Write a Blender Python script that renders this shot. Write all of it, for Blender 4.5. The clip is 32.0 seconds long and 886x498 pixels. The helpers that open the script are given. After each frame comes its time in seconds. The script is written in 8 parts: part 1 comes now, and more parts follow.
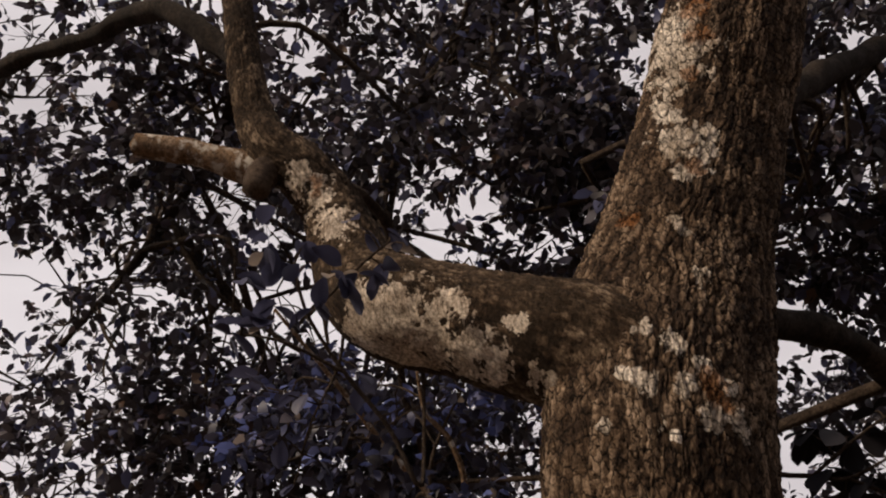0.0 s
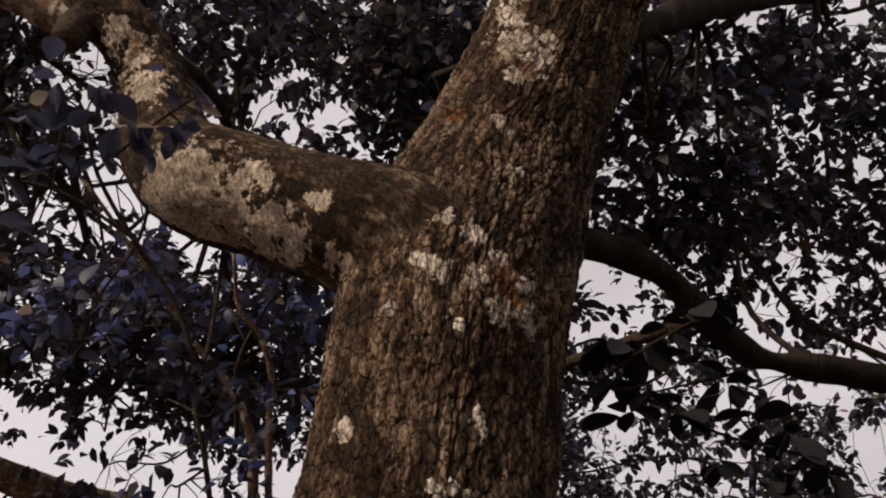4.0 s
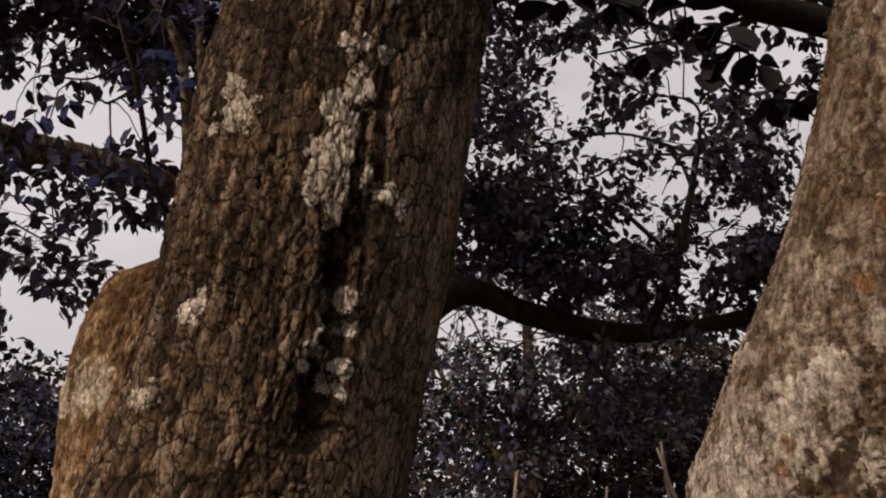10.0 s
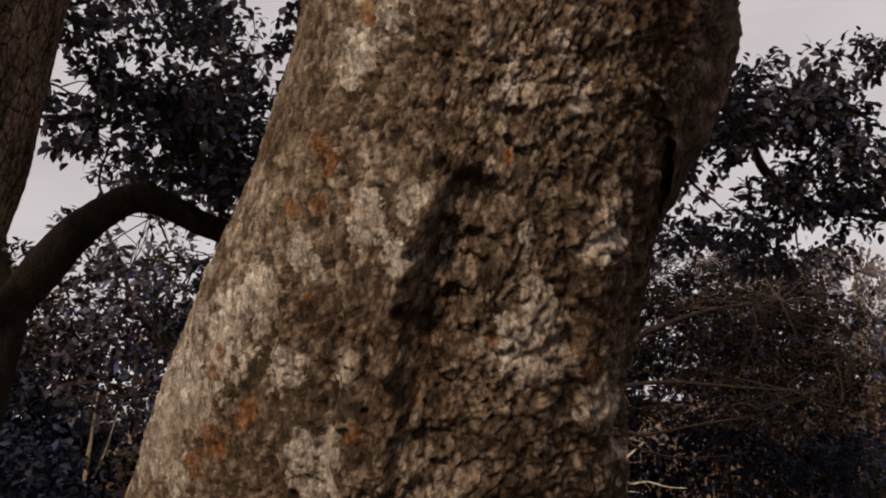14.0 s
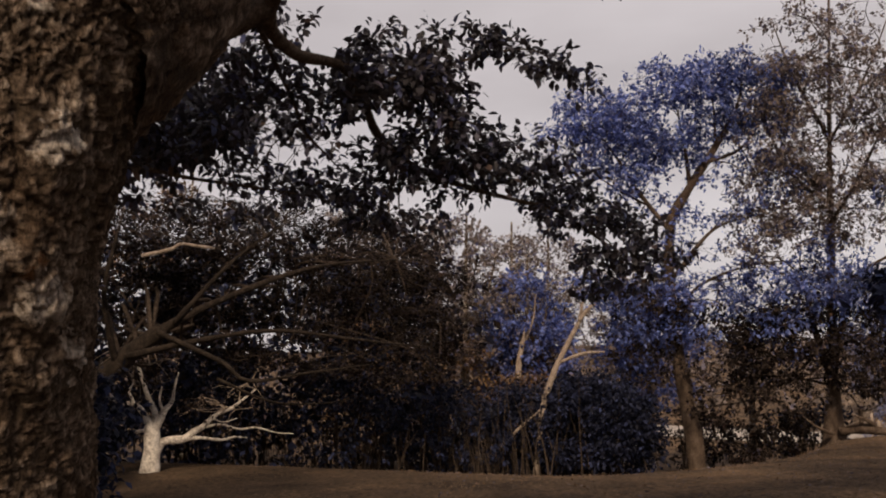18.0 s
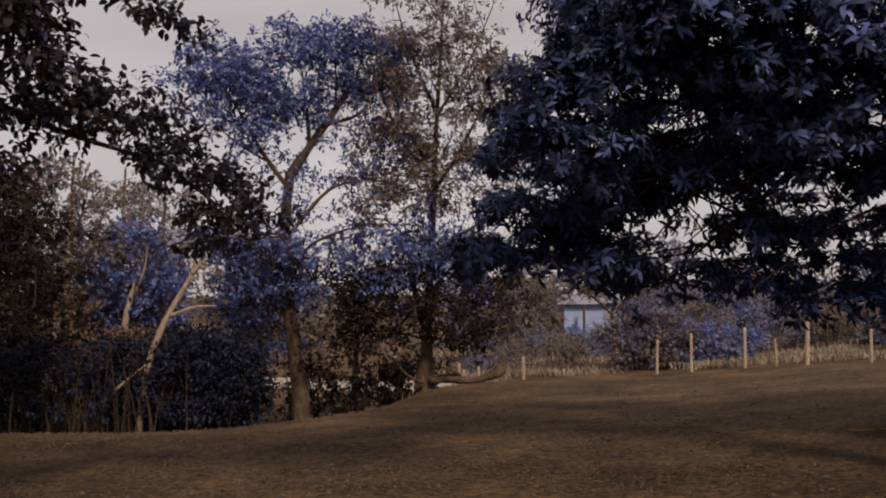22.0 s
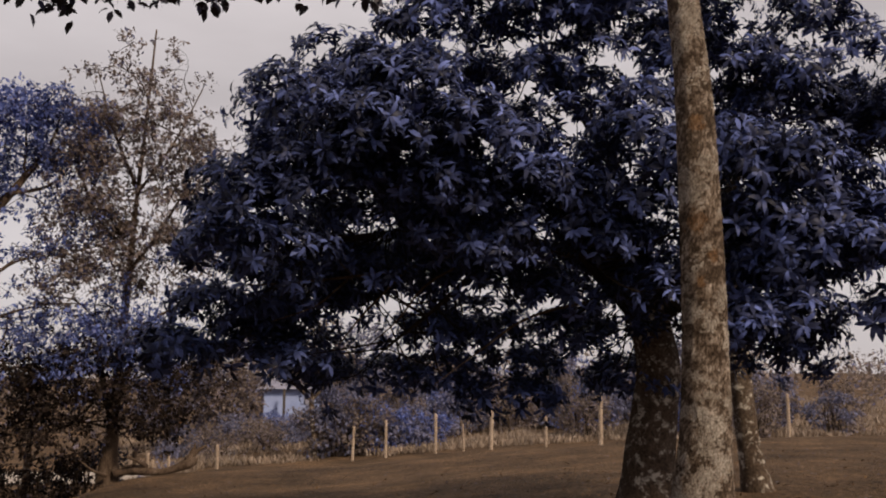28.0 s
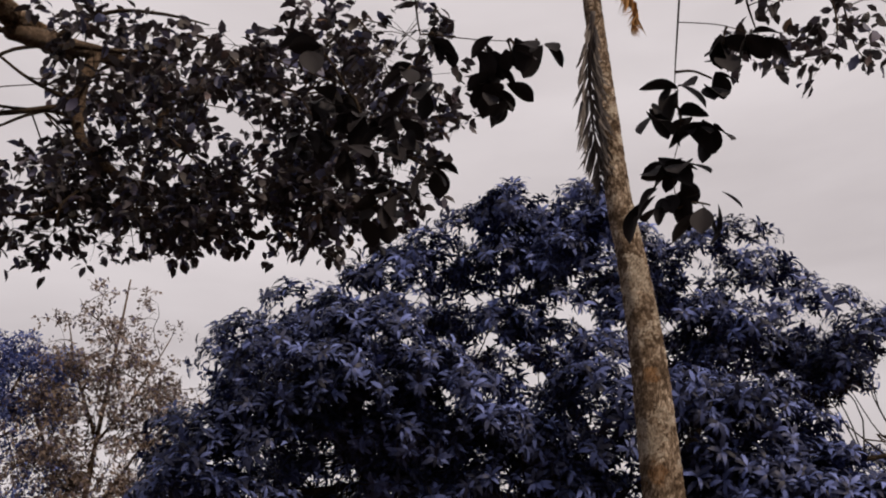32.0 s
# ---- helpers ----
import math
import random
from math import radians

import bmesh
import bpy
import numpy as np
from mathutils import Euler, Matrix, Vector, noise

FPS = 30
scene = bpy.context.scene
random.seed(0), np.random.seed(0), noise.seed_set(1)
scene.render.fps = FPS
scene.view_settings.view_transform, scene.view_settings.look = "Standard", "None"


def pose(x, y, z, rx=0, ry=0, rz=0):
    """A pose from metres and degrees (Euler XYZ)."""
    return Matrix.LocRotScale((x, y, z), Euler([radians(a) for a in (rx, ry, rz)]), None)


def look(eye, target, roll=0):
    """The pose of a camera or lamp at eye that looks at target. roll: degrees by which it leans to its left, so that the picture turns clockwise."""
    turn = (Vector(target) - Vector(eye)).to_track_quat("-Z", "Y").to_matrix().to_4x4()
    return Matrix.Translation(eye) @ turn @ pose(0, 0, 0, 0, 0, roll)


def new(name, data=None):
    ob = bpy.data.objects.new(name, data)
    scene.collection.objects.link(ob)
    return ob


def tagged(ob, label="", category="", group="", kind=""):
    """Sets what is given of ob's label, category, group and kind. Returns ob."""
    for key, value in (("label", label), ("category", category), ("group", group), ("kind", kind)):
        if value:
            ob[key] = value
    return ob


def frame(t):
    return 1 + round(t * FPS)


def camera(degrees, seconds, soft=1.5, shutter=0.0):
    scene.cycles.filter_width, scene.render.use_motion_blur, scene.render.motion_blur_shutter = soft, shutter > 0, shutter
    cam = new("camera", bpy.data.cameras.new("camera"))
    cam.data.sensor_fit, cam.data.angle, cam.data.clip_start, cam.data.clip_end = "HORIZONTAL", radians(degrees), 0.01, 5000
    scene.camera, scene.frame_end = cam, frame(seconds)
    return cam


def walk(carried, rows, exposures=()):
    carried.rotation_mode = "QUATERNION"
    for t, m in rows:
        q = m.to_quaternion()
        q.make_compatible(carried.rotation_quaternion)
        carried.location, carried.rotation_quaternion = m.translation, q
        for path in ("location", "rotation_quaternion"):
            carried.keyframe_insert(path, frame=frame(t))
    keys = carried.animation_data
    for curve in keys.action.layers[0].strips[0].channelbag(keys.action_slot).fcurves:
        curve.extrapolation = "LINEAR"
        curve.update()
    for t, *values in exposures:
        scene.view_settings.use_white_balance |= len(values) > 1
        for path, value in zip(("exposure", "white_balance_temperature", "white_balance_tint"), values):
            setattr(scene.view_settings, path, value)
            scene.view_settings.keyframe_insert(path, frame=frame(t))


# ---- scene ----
cam = camera(51.83, 32.0, soft=2.0)
walk(cam, [
    (0.0, pose(-0.110, -0.478, 1.816, 128.95, 4.33, 90.39)),
    (0.5, pose(-0.130, -0.455, 1.798, 128.91, 4.09, 88.74)),
    (1.0, pose(-0.138, -0.444, 1.782, 128.62, 3.89, 86.82)),
    (1.5, pose(-0.138, -0.428, 1.772, 128.24, 3.73, 84.90)),
    (2.0, pose(-0.156, -0.420, 1.757, 127.92, 3.71, 83.55)),
    (2.5, pose(-0.175, -0.408, 1.740, 127.60, 3.65, 81.99)),
    (4.5, pose(-0.317, -0.260, 1.728, 123.77, 3.74, 79.95)),
    (5.0, pose(-0.340, -0.256, 1.705, 122.24, 3.76, 79.30)),
    (5.5, pose(-0.366, -0.248, 1.677, 120.60, 3.54, 78.72)),
    (6.0, pose(-0.386, -0.235, 1.655, 118.87, 3.49, 78.39)),
    (6.5, pose(-0.395, -0.230, 1.637, 117.24, 3.43, 78.38)),
    (7.0, pose(-0.403, -0.229, 1.621, 115.76, 3.42, 78.26)),
    (7.5, pose(-0.417, -0.222, 1.599, 114.29, 3.30, 78.05)),
    (8.0, pose(-0.440, -0.220, 1.576, 112.80, 3.37, 78.00)),
    (8.5, pose(-0.457, -0.219, 1.552, 111.20, 3.38, 77.96)),
    (9.0, pose(-0.469, -0.214, 1.533, 109.53, 3.46, 77.98)),
    (9.5, pose(-0.467, -0.204, 1.519, 108.03, 3.33, 77.80)),
    (10.0, pose(-0.459, -0.177, 1.505, 106.59, 3.33, 77.71)),
    (10.5, pose(-0.442, -0.152, 1.498, 105.24, 3.42, 77.53)),
    (11.0, pose(-0.421, -0.131, 1.498, 104.20, 3.28, 77.24)),
    (11.5, pose(-0.391, -0.098, 1.495, 103.46, 3.20, 76.18)),
    (12.0, pose(-0.350, -0.057, 1.484, 102.71, 3.14, 73.60)),
    (12.5, pose(-0.349, -0.010, 1.481, 102.18, 2.91, 70.39)),
    (13.0, pose(-0.336, 0.015, 1.481, 101.60, 2.81, 66.59)),
    (13.5, pose(-0.326, 0.039, 1.478, 101.00, 2.94, 62.84)),
    (14.0, pose(-0.318, 0.053, 1.476, 100.45, 3.00, 59.53)),
    (14.5, pose(-0.316, 0.058, 1.473, 99.96, 2.93, 55.92)),
    (15.0, pose(-0.310, 0.059, 1.471, 99.41, 2.98, 52.78)),
    (15.5, pose(-0.293, 0.060, 1.469, 99.11, 3.11, 49.41)),
    (17.5, pose(-0.164, 0.136, 1.433, 96.99, 1.34, 38.86)),
    (18.0, pose(-0.153, 0.155, 1.418, 96.54, 1.19, 36.61)),
    (18.5, pose(-0.156, 0.174, 1.398, 95.93, 1.07, 34.18)),
    (19.0, pose(-0.152, 0.192, 1.387, 95.23, 0.85, 31.72)),
    (19.5, pose(-0.123, 0.201, 1.402, 94.55, 0.90, 28.99)),
    (20.0, pose(-0.087, 0.188, 1.421, 94.07, 0.67, 25.80)),
    (20.5, pose(-0.057, 0.160, 1.430, 93.66, 0.53, 22.50)),
    (21.0, pose(-0.021, 0.155, 1.434, 93.44, 0.43, 19.33)),
    (21.5, pose(-0.003, 0.148, 1.435, 93.38, 0.39, 16.08)),
    (22.0, pose(0.006, 0.136, 1.456, 93.29, 0.28, 13.06)),
    (22.5, pose(0.004, 0.116, 1.463, 93.27, 0.24, 10.11)),
    (23.0, pose(0.000, 0.095, 1.469, 93.26, 0.23, 7.52)),
    (23.5, pose(0.001, 0.077, 1.470, 93.24, 0.15, 5.18)),
    (24.0, pose(-0.001, 0.049, 1.481, 93.17, 0.12, 3.20)),
    (24.5, pose(-0.007, 0.023, 1.490, 93.11, 0.08, 1.50)),
    (25.0, pose(0.000, -0.000, 1.500, 93.10, -0.00, 0.00)),
    (25.5, pose(0.017, -0.015, 1.515, 93.37, -0.11, -1.41)),
    (27.5, pose(0.110, -0.042, 1.557, 97.00, -0.20, -4.84)),
    (28.0, pose(0.124, -0.060, 1.558, 98.44, -0.22, -5.35)),
    (28.5, pose(0.120, -0.096, 1.564, 100.08, -0.18, -5.77)),
    (29.0, pose(0.127, -0.119, 1.562, 102.28, -0.01, -6.31)),
    (29.5, pose(0.142, -0.124, 1.559, 104.53, 0.06, -6.53)),
    (30.0, pose(0.147, -0.137, 1.552, 106.59, 0.09, -6.72)),
    (30.5, pose(0.142, -0.155, 1.543, 108.57, 0.10, -6.99)),
    (31.0, pose(0.142, -0.169, 1.537, 110.47, 0.07, -7.08)),
    (31.5, pose(0.154, -0.177, 1.543, 112.21, 0.06, -7.13)),
    (32.0, pose(0.184, -0.189, 1.554, 113.91, 0.15, -7.18)),
], exposures=[(0.0, 0.17), (7.0, 0.12), (13.0, 0.0), (17.5, -0.1), (19.0, -0.14), (21.0, -0.22), (25.0, -0.26), (28.0, -0.11), (32.0, 0.05)])

# ---------------------------------------------------------------- world, sun
SUN = Vector((0.42, -0.64, 0.62)).normalized()
world = bpy.data.worlds.new("sky")
scene.world = world
world.use_nodes = True
wn, wl = world.node_tree.nodes, world.node_tree.links
wn.clear()
w_out = wn.new("ShaderNodeOutputWorld")
w_bg = wn.new("ShaderNodeBackground")
w_sky = wn.new("ShaderNodeTexSky")
w_sky.sky_type = "NISHITA"
w_sky.sun_disc = False
w_sky.sun_elevation = math.asin(SUN.z)
w_sky.sun_rotation = math.atan2(SUN.x, SUN.y)
w_co = wn.new("ShaderNodeTexCoord")
w_map = wn.new("ShaderNodeMapping")
w_map.inputs["Scale"].default_value = (1.2, 1.2, 4.5)
w_noise = wn.new("ShaderNodeTexNoise")
w_noise.inputs["Scale"].default_value = 1.6
w_noise.inputs["Detail"].default_value = 6
w_ramp = wn.new("ShaderNodeValToRGB")
w_ramp.color_ramp.elements[0].position, w_ramp.color_ramp.elements[0].color = 0.30, (7.3, 6.55, 6.6, 1)
w_ramp.color_ramp.elements[1].position, w_ramp.color_ramp.elements[1].color = 0.72, (10.2, 9.3, 9.4, 1)
w_mix = wn.new("ShaderNodeMix")
w_mix.data_type = "RGBA"
w_mix.inputs["Factor"].default_value = 0.93
wl.new(w_co.outputs["Generated"], w_map.inputs["Vector"])
wl.new(w_map.outputs["Vector"], w_noise.inputs["Vector"])
wl.new(w_noise.outputs["Fac"], w_ramp.inputs["Fac"])
wl.new(w_sky.outputs["Color"], w_mix.inputs["A"])
wl.new(w_ramp.outputs["Color"], w_mix.inputs["B"])
wl.new(w_mix.outputs["Result"], w_bg.inputs["Color"])
w_bg.inputs["Strength"].default_value = 0.075
wl.new(w_bg.outputs["Background"], w_out.inputs["Surface"])

sun = new("sun", bpy.data.lights.new("sun", "SUN"))
sun.data.energy, sun.data.angle, sun.data.color = 3.3, radians(8), (1.0, 0.80, 0.60)
sun.matrix_world = look(SUN * 50, (0, 0, 0))


# ---------------------------------------------------------------- materials
def material(name):
    m = bpy.data.materials.new(name)
    m.use_nodes = True
    return m, m.node_tree.nodes, m.node_tree.links, m.node_tree.nodes["Principled BSDF"]


def ramp(nodes, stops):
    r = nodes.new("ShaderNodeValToRGB")
    e = r.color_ramp.elements
    while len(e) < len(stops):
        e.new(0.5)
    for el, (p, c) in zip(e, stops):
        el.position, el.color = p, (*c, 1)
    return r


def noise_node(nodes, links, scale, detail=5, rough=0.6, vec=None):
    n = nodes.new("ShaderNodeTexNoise")
    n.inputs["Scale"].default_value, n.inputs["Detail"].default_value = scale, detail
    n.inputs["Roughness"].default_value = rough
    if vec:
        links.new(vec, n.inputs["Vector"])
    return n


def mix_node(nodes, links, fac, a, b, blend="MIX"):
    m = nodes.new("ShaderNodeMix")
    m.data_type, m.blend_type = "RGBA", blend
    for key, v in (("Factor", fac), ("A", a), ("B", b)):
        sock = m.inputs[key] if key == "Factor" else [i for i in m.inputs if i.name == key and i.type == "RGBA"][0]
        if isinstance(v, (int, float)):
            sock.default_value = v
        elif isinstance(v, tuple):
            sock.default_value = (*v, 1)
        else:
            links.new(v, sock)
    return [o for o in m.outputs if o.type == "RGBA"][0]


def bump(nodes, links, bsdf, height, strength, distance):
    b = nodes.new("ShaderNodeBump")
    b.inputs["Strength"].default_value, b.inputs["Distance"].default_value = strength, distance
    links.new(height, b.inputs["Height"])
    links.new(b.outputs["Normal"], bsdf.inputs["Normal"])


def leaf_material(name, stops, rough=0.5, spec=0.35, glow_through=0.12):
    m, n, l, b = material(name)
    g = n.new("ShaderNodeNewGeometry")
    r = ramp(n, stops)
    l.new(g.outputs["Random Per Island"], r.inputs["Fac"])
    co = n.new("ShaderNodeTexCoord")
    big = noise_node(n, l, 0.9, 3, 0.6, co.outputs["Object"])
    shade = ramp(n, [(0.3, (0.62, 0.6, 0.6)), (0.7, (1.25, 1.2, 1.2))])
    l.new(big.outputs["Fac"], shade.inputs["Fac"])
    col = mix_node(n, l, 1.0, r.outputs["Color"], shade.outputs["Color"], "MULTIPLY")
    l.new(col, b.inputs["Base Color"])
    b.inputs["Roughness"].default_value, b.inputs["Specular IOR Level"].default_value = rough, spec
    t = n.new("ShaderNodeBsdfTranslucent")
    l.new(col, t.inputs["Color"])
    mx = n.new("ShaderNodeMixShader")
    mx.inputs["Fac"].default_value = glow_through
    l.new(b.outputs["BSDF"], mx.inputs[1])
    l.new(t.outputs["BSDF"], mx.inputs[2])
    l.new(mx.outputs["Shader"], n["Material Output"].inputs["Surface"])
    return m


def bark_material(name, dark, mid, light, scale=9.0, stretch=0.4, hero=False, lichen=(0.62, 0.57, 0.50), rust=(0.28, 0.11, 0.03), patchy=0.0):
    m, n, l, b = material(name)
    co = n.new("ShaderNodeTexCoord")
    mp = n.new("ShaderNodeMapping")
    mp.inputs["Scale"].default_value = (1, 1, stretch)
    l.new(co.outputs["Object"], mp.inputs["Vector"])
    n1 = noise_node(n, l, scale, 8, 0.72, mp.outputs["Vector"])
    r1 = ramp(n, [(0.32, dark), (0.52, mid), (0.72, light)])
    if hero:
        tone = n.new("ShaderNodeAttribute")
        tone.attribute_name = "tone"
        avg = n.new("ShaderNodeMix")
        avg.inputs["Factor"].default_value = 0.5
        l.new(n1.outputs["Fac"], avg.inputs["A"])
        l.new(tone.outputs["Fac"], avg.inputs["B"])
        l.new(avg.outputs["Result"], r1.inputs["Fac"])
    else:
        l.new(n1.outputs["Fac"], r1.inputs["Fac"])
    n2 = noise_node(n, l, scale * 7, 6, 0.75, co.outputs["Object"])
    r2 = ramp(n, [(0.36, (0.4, 0.37, 0.35)), (0.64, (1.5, 1.45, 1.4))])
    l.new(n2.outputs["Fac"], r2.inputs["Fac"])
    col = mix_node(n, l, 1.0, r1.outputs["Color"], r2.outputs["Color"], "MULTIPLY")
    if hero:
        for key, tint in (("lichen", lichen), ("rust", rust)):
            a = n.new("ShaderNodeAttribute")
            a.attribute_name = key
            var = mix_node(n, l, 1.0, tint, r2.outputs["Color"], "MULTIPLY")
            col = mix_node(n, l, a.outputs["Fac"], col, var)
    if patchy:
        n3 = noise_node(n, l, scale * 1.7, 6, 0.7, co.outputs["Object"])
        r3 = ramp(n, [(0.56 - patchy * 0.2, (0, 0, 0)), (0.62, (1, 1, 1))])
        l.new(n3.outputs["Fac"], r3.inputs["Fac"])
        col = mix_node(n, l, r3.outputs["Color"], col, lichen)
    l.new(col, b.inputs["Base Color"])
    b.inputs["Roughness"].default_value, b.inputs["Specular IOR Level"].default_value = 0.92, 0.15
    n4 = noise_node(n, l, scale * 12, 8, 0.8, co.outputs["Object"])
    bump(n, l, b, n4.outputs["Fac"], 1.0, 0.008 if hero else 0.02)
    return m


def hero_bark(name, dark, mid, light, cell, cell_z, pit_shade, lichen, rust, groove=0.55, relief=0.012, twist=0.004, stain=(0.55, 0.5, 0.46), gap=(0.035, 0.11), even=(0.40, 0.58), crust=0.58, fine=1.0):
    """Bark seen close by: plates parted by fissures with shade painted in, small flakes, grain, and crusts of lichen at
    the marked places.
    """
    m, n, l, b = material(name)
    co = n.new("ShaderNodeTexCoord")
    warp = noise_node(n, l, 34, 6, 0.7, co.outputs["Object"])
    sub = n.new("ShaderNodeVectorMath")
    sub.operation = "SUBTRACT"
    sub.inputs[1].default_value = (0.5, 0.5, 0.5)
    l.new(warp.outputs["Color"], sub.inputs[0])
    scl = n.new("ShaderNodeVectorMath")
    scl.operation = "SCALE"
    scl.inputs["Scale"].default_value = twist * 4
    l.new(sub.outputs["Vector"], scl.inputs[0])
    add = n.new("ShaderNodeVectorMath")
    l.new(co.outputs["Object"], add.inputs[0])
    l.new(scl.outputs["Vector"], add.inputs[1])
    heights, edges = [], []
    rand = None
    for k, (cu, cv) in enumerate(((cell, cell_z), (cell * 0.36, cell_z * 0.30))):
        mp = n.new("ShaderNodeMapping")
        mp.inputs["Scale"].default_value = (1 / cu, 1 / cu, 1 / cv)
        l.new(add.outputs["Vector"], mp.inputs["Vector"])
        v = n.new("ShaderNodeTexVoronoi")
        v.feature = "DISTANCE_TO_EDGE"
        v.inputs["Scale"].default_value = 1.0
        l.new(mp.outputs["Vector"], v.inputs["Vector"])
        r = ramp(n, [(0.0, (0, 0, 0)), (gap[0], (0.1, 0.1, 0.1)), (gap[1], (1, 1, 1))] if k == 0 else [(0.0, (0, 0, 0)), (0.2, (1, 1, 1))])
        l.new(v.outputs["Distance"], r.inputs["Fac"])
        edges.append(r.outputs["Color"])
        if k == 0:
            c = n.new("ShaderNodeTexVoronoi")
            c.inputs["Scale"].default_value = 1.0
            l.new(mp.outputs["Vector"], c.inputs["Vector"])
            rand = c.outputs["Color"]
    tone = n.new("ShaderNodeAttribute")
    tone.attribute_name = "tone"
    n1 = noise_node(n, l, 30, 8, 0.72, co.outputs["Object"])
    avg = n.new("ShaderNodeMix")
    avg.inputs["Factor"].default_value = 0.5
    l.new(n1.outputs["Fac"], avg.inputs["A"])
    l.new(tone.outputs["Fac"], avg.inputs["B"])
    r1 = ramp(n, [(0.34, dark), (0.50, mid), (0.68, light)])
    l.new(avg.outputs["Result"], r1.inputs["Fac"])
    fibre = n.new("ShaderNodeMapping")
    fibre.inputs["Scale"].default_value = (1, 1, 0.42)
    l.new(co.outputs["Object"], fibre.inputs["Vector"])
    n2 = noise_node(n, l, 100 * fine, 8, 0.75, fibre.outputs["Vector"])
    r2 = ramp(n, [(0.37, (0.3, 0.27, 0.25)), (0.63, (1.65, 1.62, 1.58))])
    l.new(n2.outputs["Fac"], r2.inputs["Fac"])
    col = r1.outputs["Color"]
    n3 = noise_node(n, l, 75, 5, 0.7, co.outputs["Object"])
    for key, tint in (("lichen", lichen), ("rust", rust)):
        a = n.new("ShaderNodeAttribute")
        a.attribute_name = key
        s1 = n.new("ShaderNodeMath")
        s1.operation = "MULTIPLY_ADD"
        s1.inputs[1].default_value = 0.45 if key == "lichen" else 0.8
        l.new(n3.outputs["Fac"], s1.inputs[0])
        l.new(a.outputs["Fac"], s1.inputs[2])
        s2 = n.new("ShaderNodeMath")
        s2.operation = "MULTIPLY_ADD"
        s2.inputs[1].default_value = 0.5 if key == "lichen" else 0.1
        l.new(rand, s2.inputs[0])
        l.new(s1.outputs["Value"], s2.inputs[2])
        s3 = n.new("ShaderNodeMath")
        s3.operation = "MULTIPLY"
        s3.inputs[1].default_value = 0.97
        l.new(s2.outputs["Value"], s3.inputs[0])
        cut = ramp(n, [(0.91, (0, 0, 0)), (1.0, (1, 1, 1))] if key == "lichen" else [(0.82, (0, 0, 0)), (1.0, (0.7, 0.7, 0.7))])
        l.new(s3.outputs["Value"], cut.inputs["Fac"])
        col = mix_node(n, l, cut.outputs["Color"], col, tint)
    col = mix_node(n, l, 1.0, col, r2.outputs["Color"], "MULTIPLY")
    n5 = noise_node(n, l, 7, 5, 0.65, co.outputs["Object"])
    r5 = ramp(n, [(0.36, stain), (0.62, (1.15, 1.15, 1.15))])
    l.new(n5.outputs["Fac"], r5.inputs["Fac"])
    col = mix_node(n, l, 1.0, col, r5.outputs["Color"], "MULTIPLY")
    # bump casts no shadow, so the fissures' shade is multiplied into the colour
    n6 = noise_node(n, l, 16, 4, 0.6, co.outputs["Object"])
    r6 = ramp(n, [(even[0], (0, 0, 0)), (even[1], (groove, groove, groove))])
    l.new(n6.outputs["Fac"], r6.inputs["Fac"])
    crevice_shade = mix_node(n, l, r6.outputs["Color"], (1, 1, 1), pit_shade)
    shade_col = mix_node(n, l, edges[0], crevice_shade, (1, 1, 1))
    col = mix_node(n, l, 1.0, col, shade_col, "MULTIPLY")
    l.new(col, b.inputs["Base Color"])
    b.inputs["Roughness"].default_value, b.inputs["Specular IOR Level"].default_value = 0.93, 0.12
    h1 = mix_node(n, l, 0.35, edges[0], edges[1])
    n4 = noise_node(n, l, 190, 8, 0.75, co.outputs["Object"])
    h2 = mix_node(n, l, crust, h1, n4.outputs["Color"])
    bump(n, l, b, h2, 1.0, relief)
    return m


NAVY = [(0.0, (0.030, 0.027, 0.029)), (0.55, (0.055, 0.050, 0.057)), (0.8, (0.080, 0.077, 0.103)), (0.94, (0.09, 0.108, 0.22)), (1.0, (0.14, 0.095, 0.065))]
M_LEAF_DARK = leaf_material("dark_glossy_leaf", NAVY, 0.5, 0.25, 0.25)
M_LEAF_NEAR = leaf_material("blue_tinged_leaf", [(0.0, (0.022, 0.021, 0.027)), (0.45, (0.045, 0.046, 0.075)), (0.75, (0.065, 0.08, 0.18)), (0.94, (0.11, 0.15, 0.40)), (1.0, (0.2, 0.17, 0.14))], 0.5, 0.3, 0.35)
M_LEAF_MANGO = leaf_material("mango_leaf", [(0.0, (0.014, 0.016, 0.030)), (0.5, (0.036, 0.047, 0.115)), (0.8, (0.075, 0.104, 0.275)), (1.0, (0.15, 0.20, 0.48))], 0.5, 0.15, 0.02)
M_LEAF_BLUE = leaf_material("blue_leaf", [(0.0, (0.06, 0.075, 0.18)), (0.5, (0.13, 0.18, 0.47)), (0.9, (0.23, 0.31, 0.70)), (1.0, (0.26, 0.22, 0.2))], 0.5, 0.3, 0.4)
M_LEAF_BROWN = leaf_material("dry_brown_leaf", [(0.0, (0.12, 0.098, 0.085)), (0.45, (0.23, 0.19, 0.165)), (0.8, (0.33, 0.28, 0.25)), (1.0, (0.15, 0.17, 0.33))], 0.6, 0.2, 0.42)
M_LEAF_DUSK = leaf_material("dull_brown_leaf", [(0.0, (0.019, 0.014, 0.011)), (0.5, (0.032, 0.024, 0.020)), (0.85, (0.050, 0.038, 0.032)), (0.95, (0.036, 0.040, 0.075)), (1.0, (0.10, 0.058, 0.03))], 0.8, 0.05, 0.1)
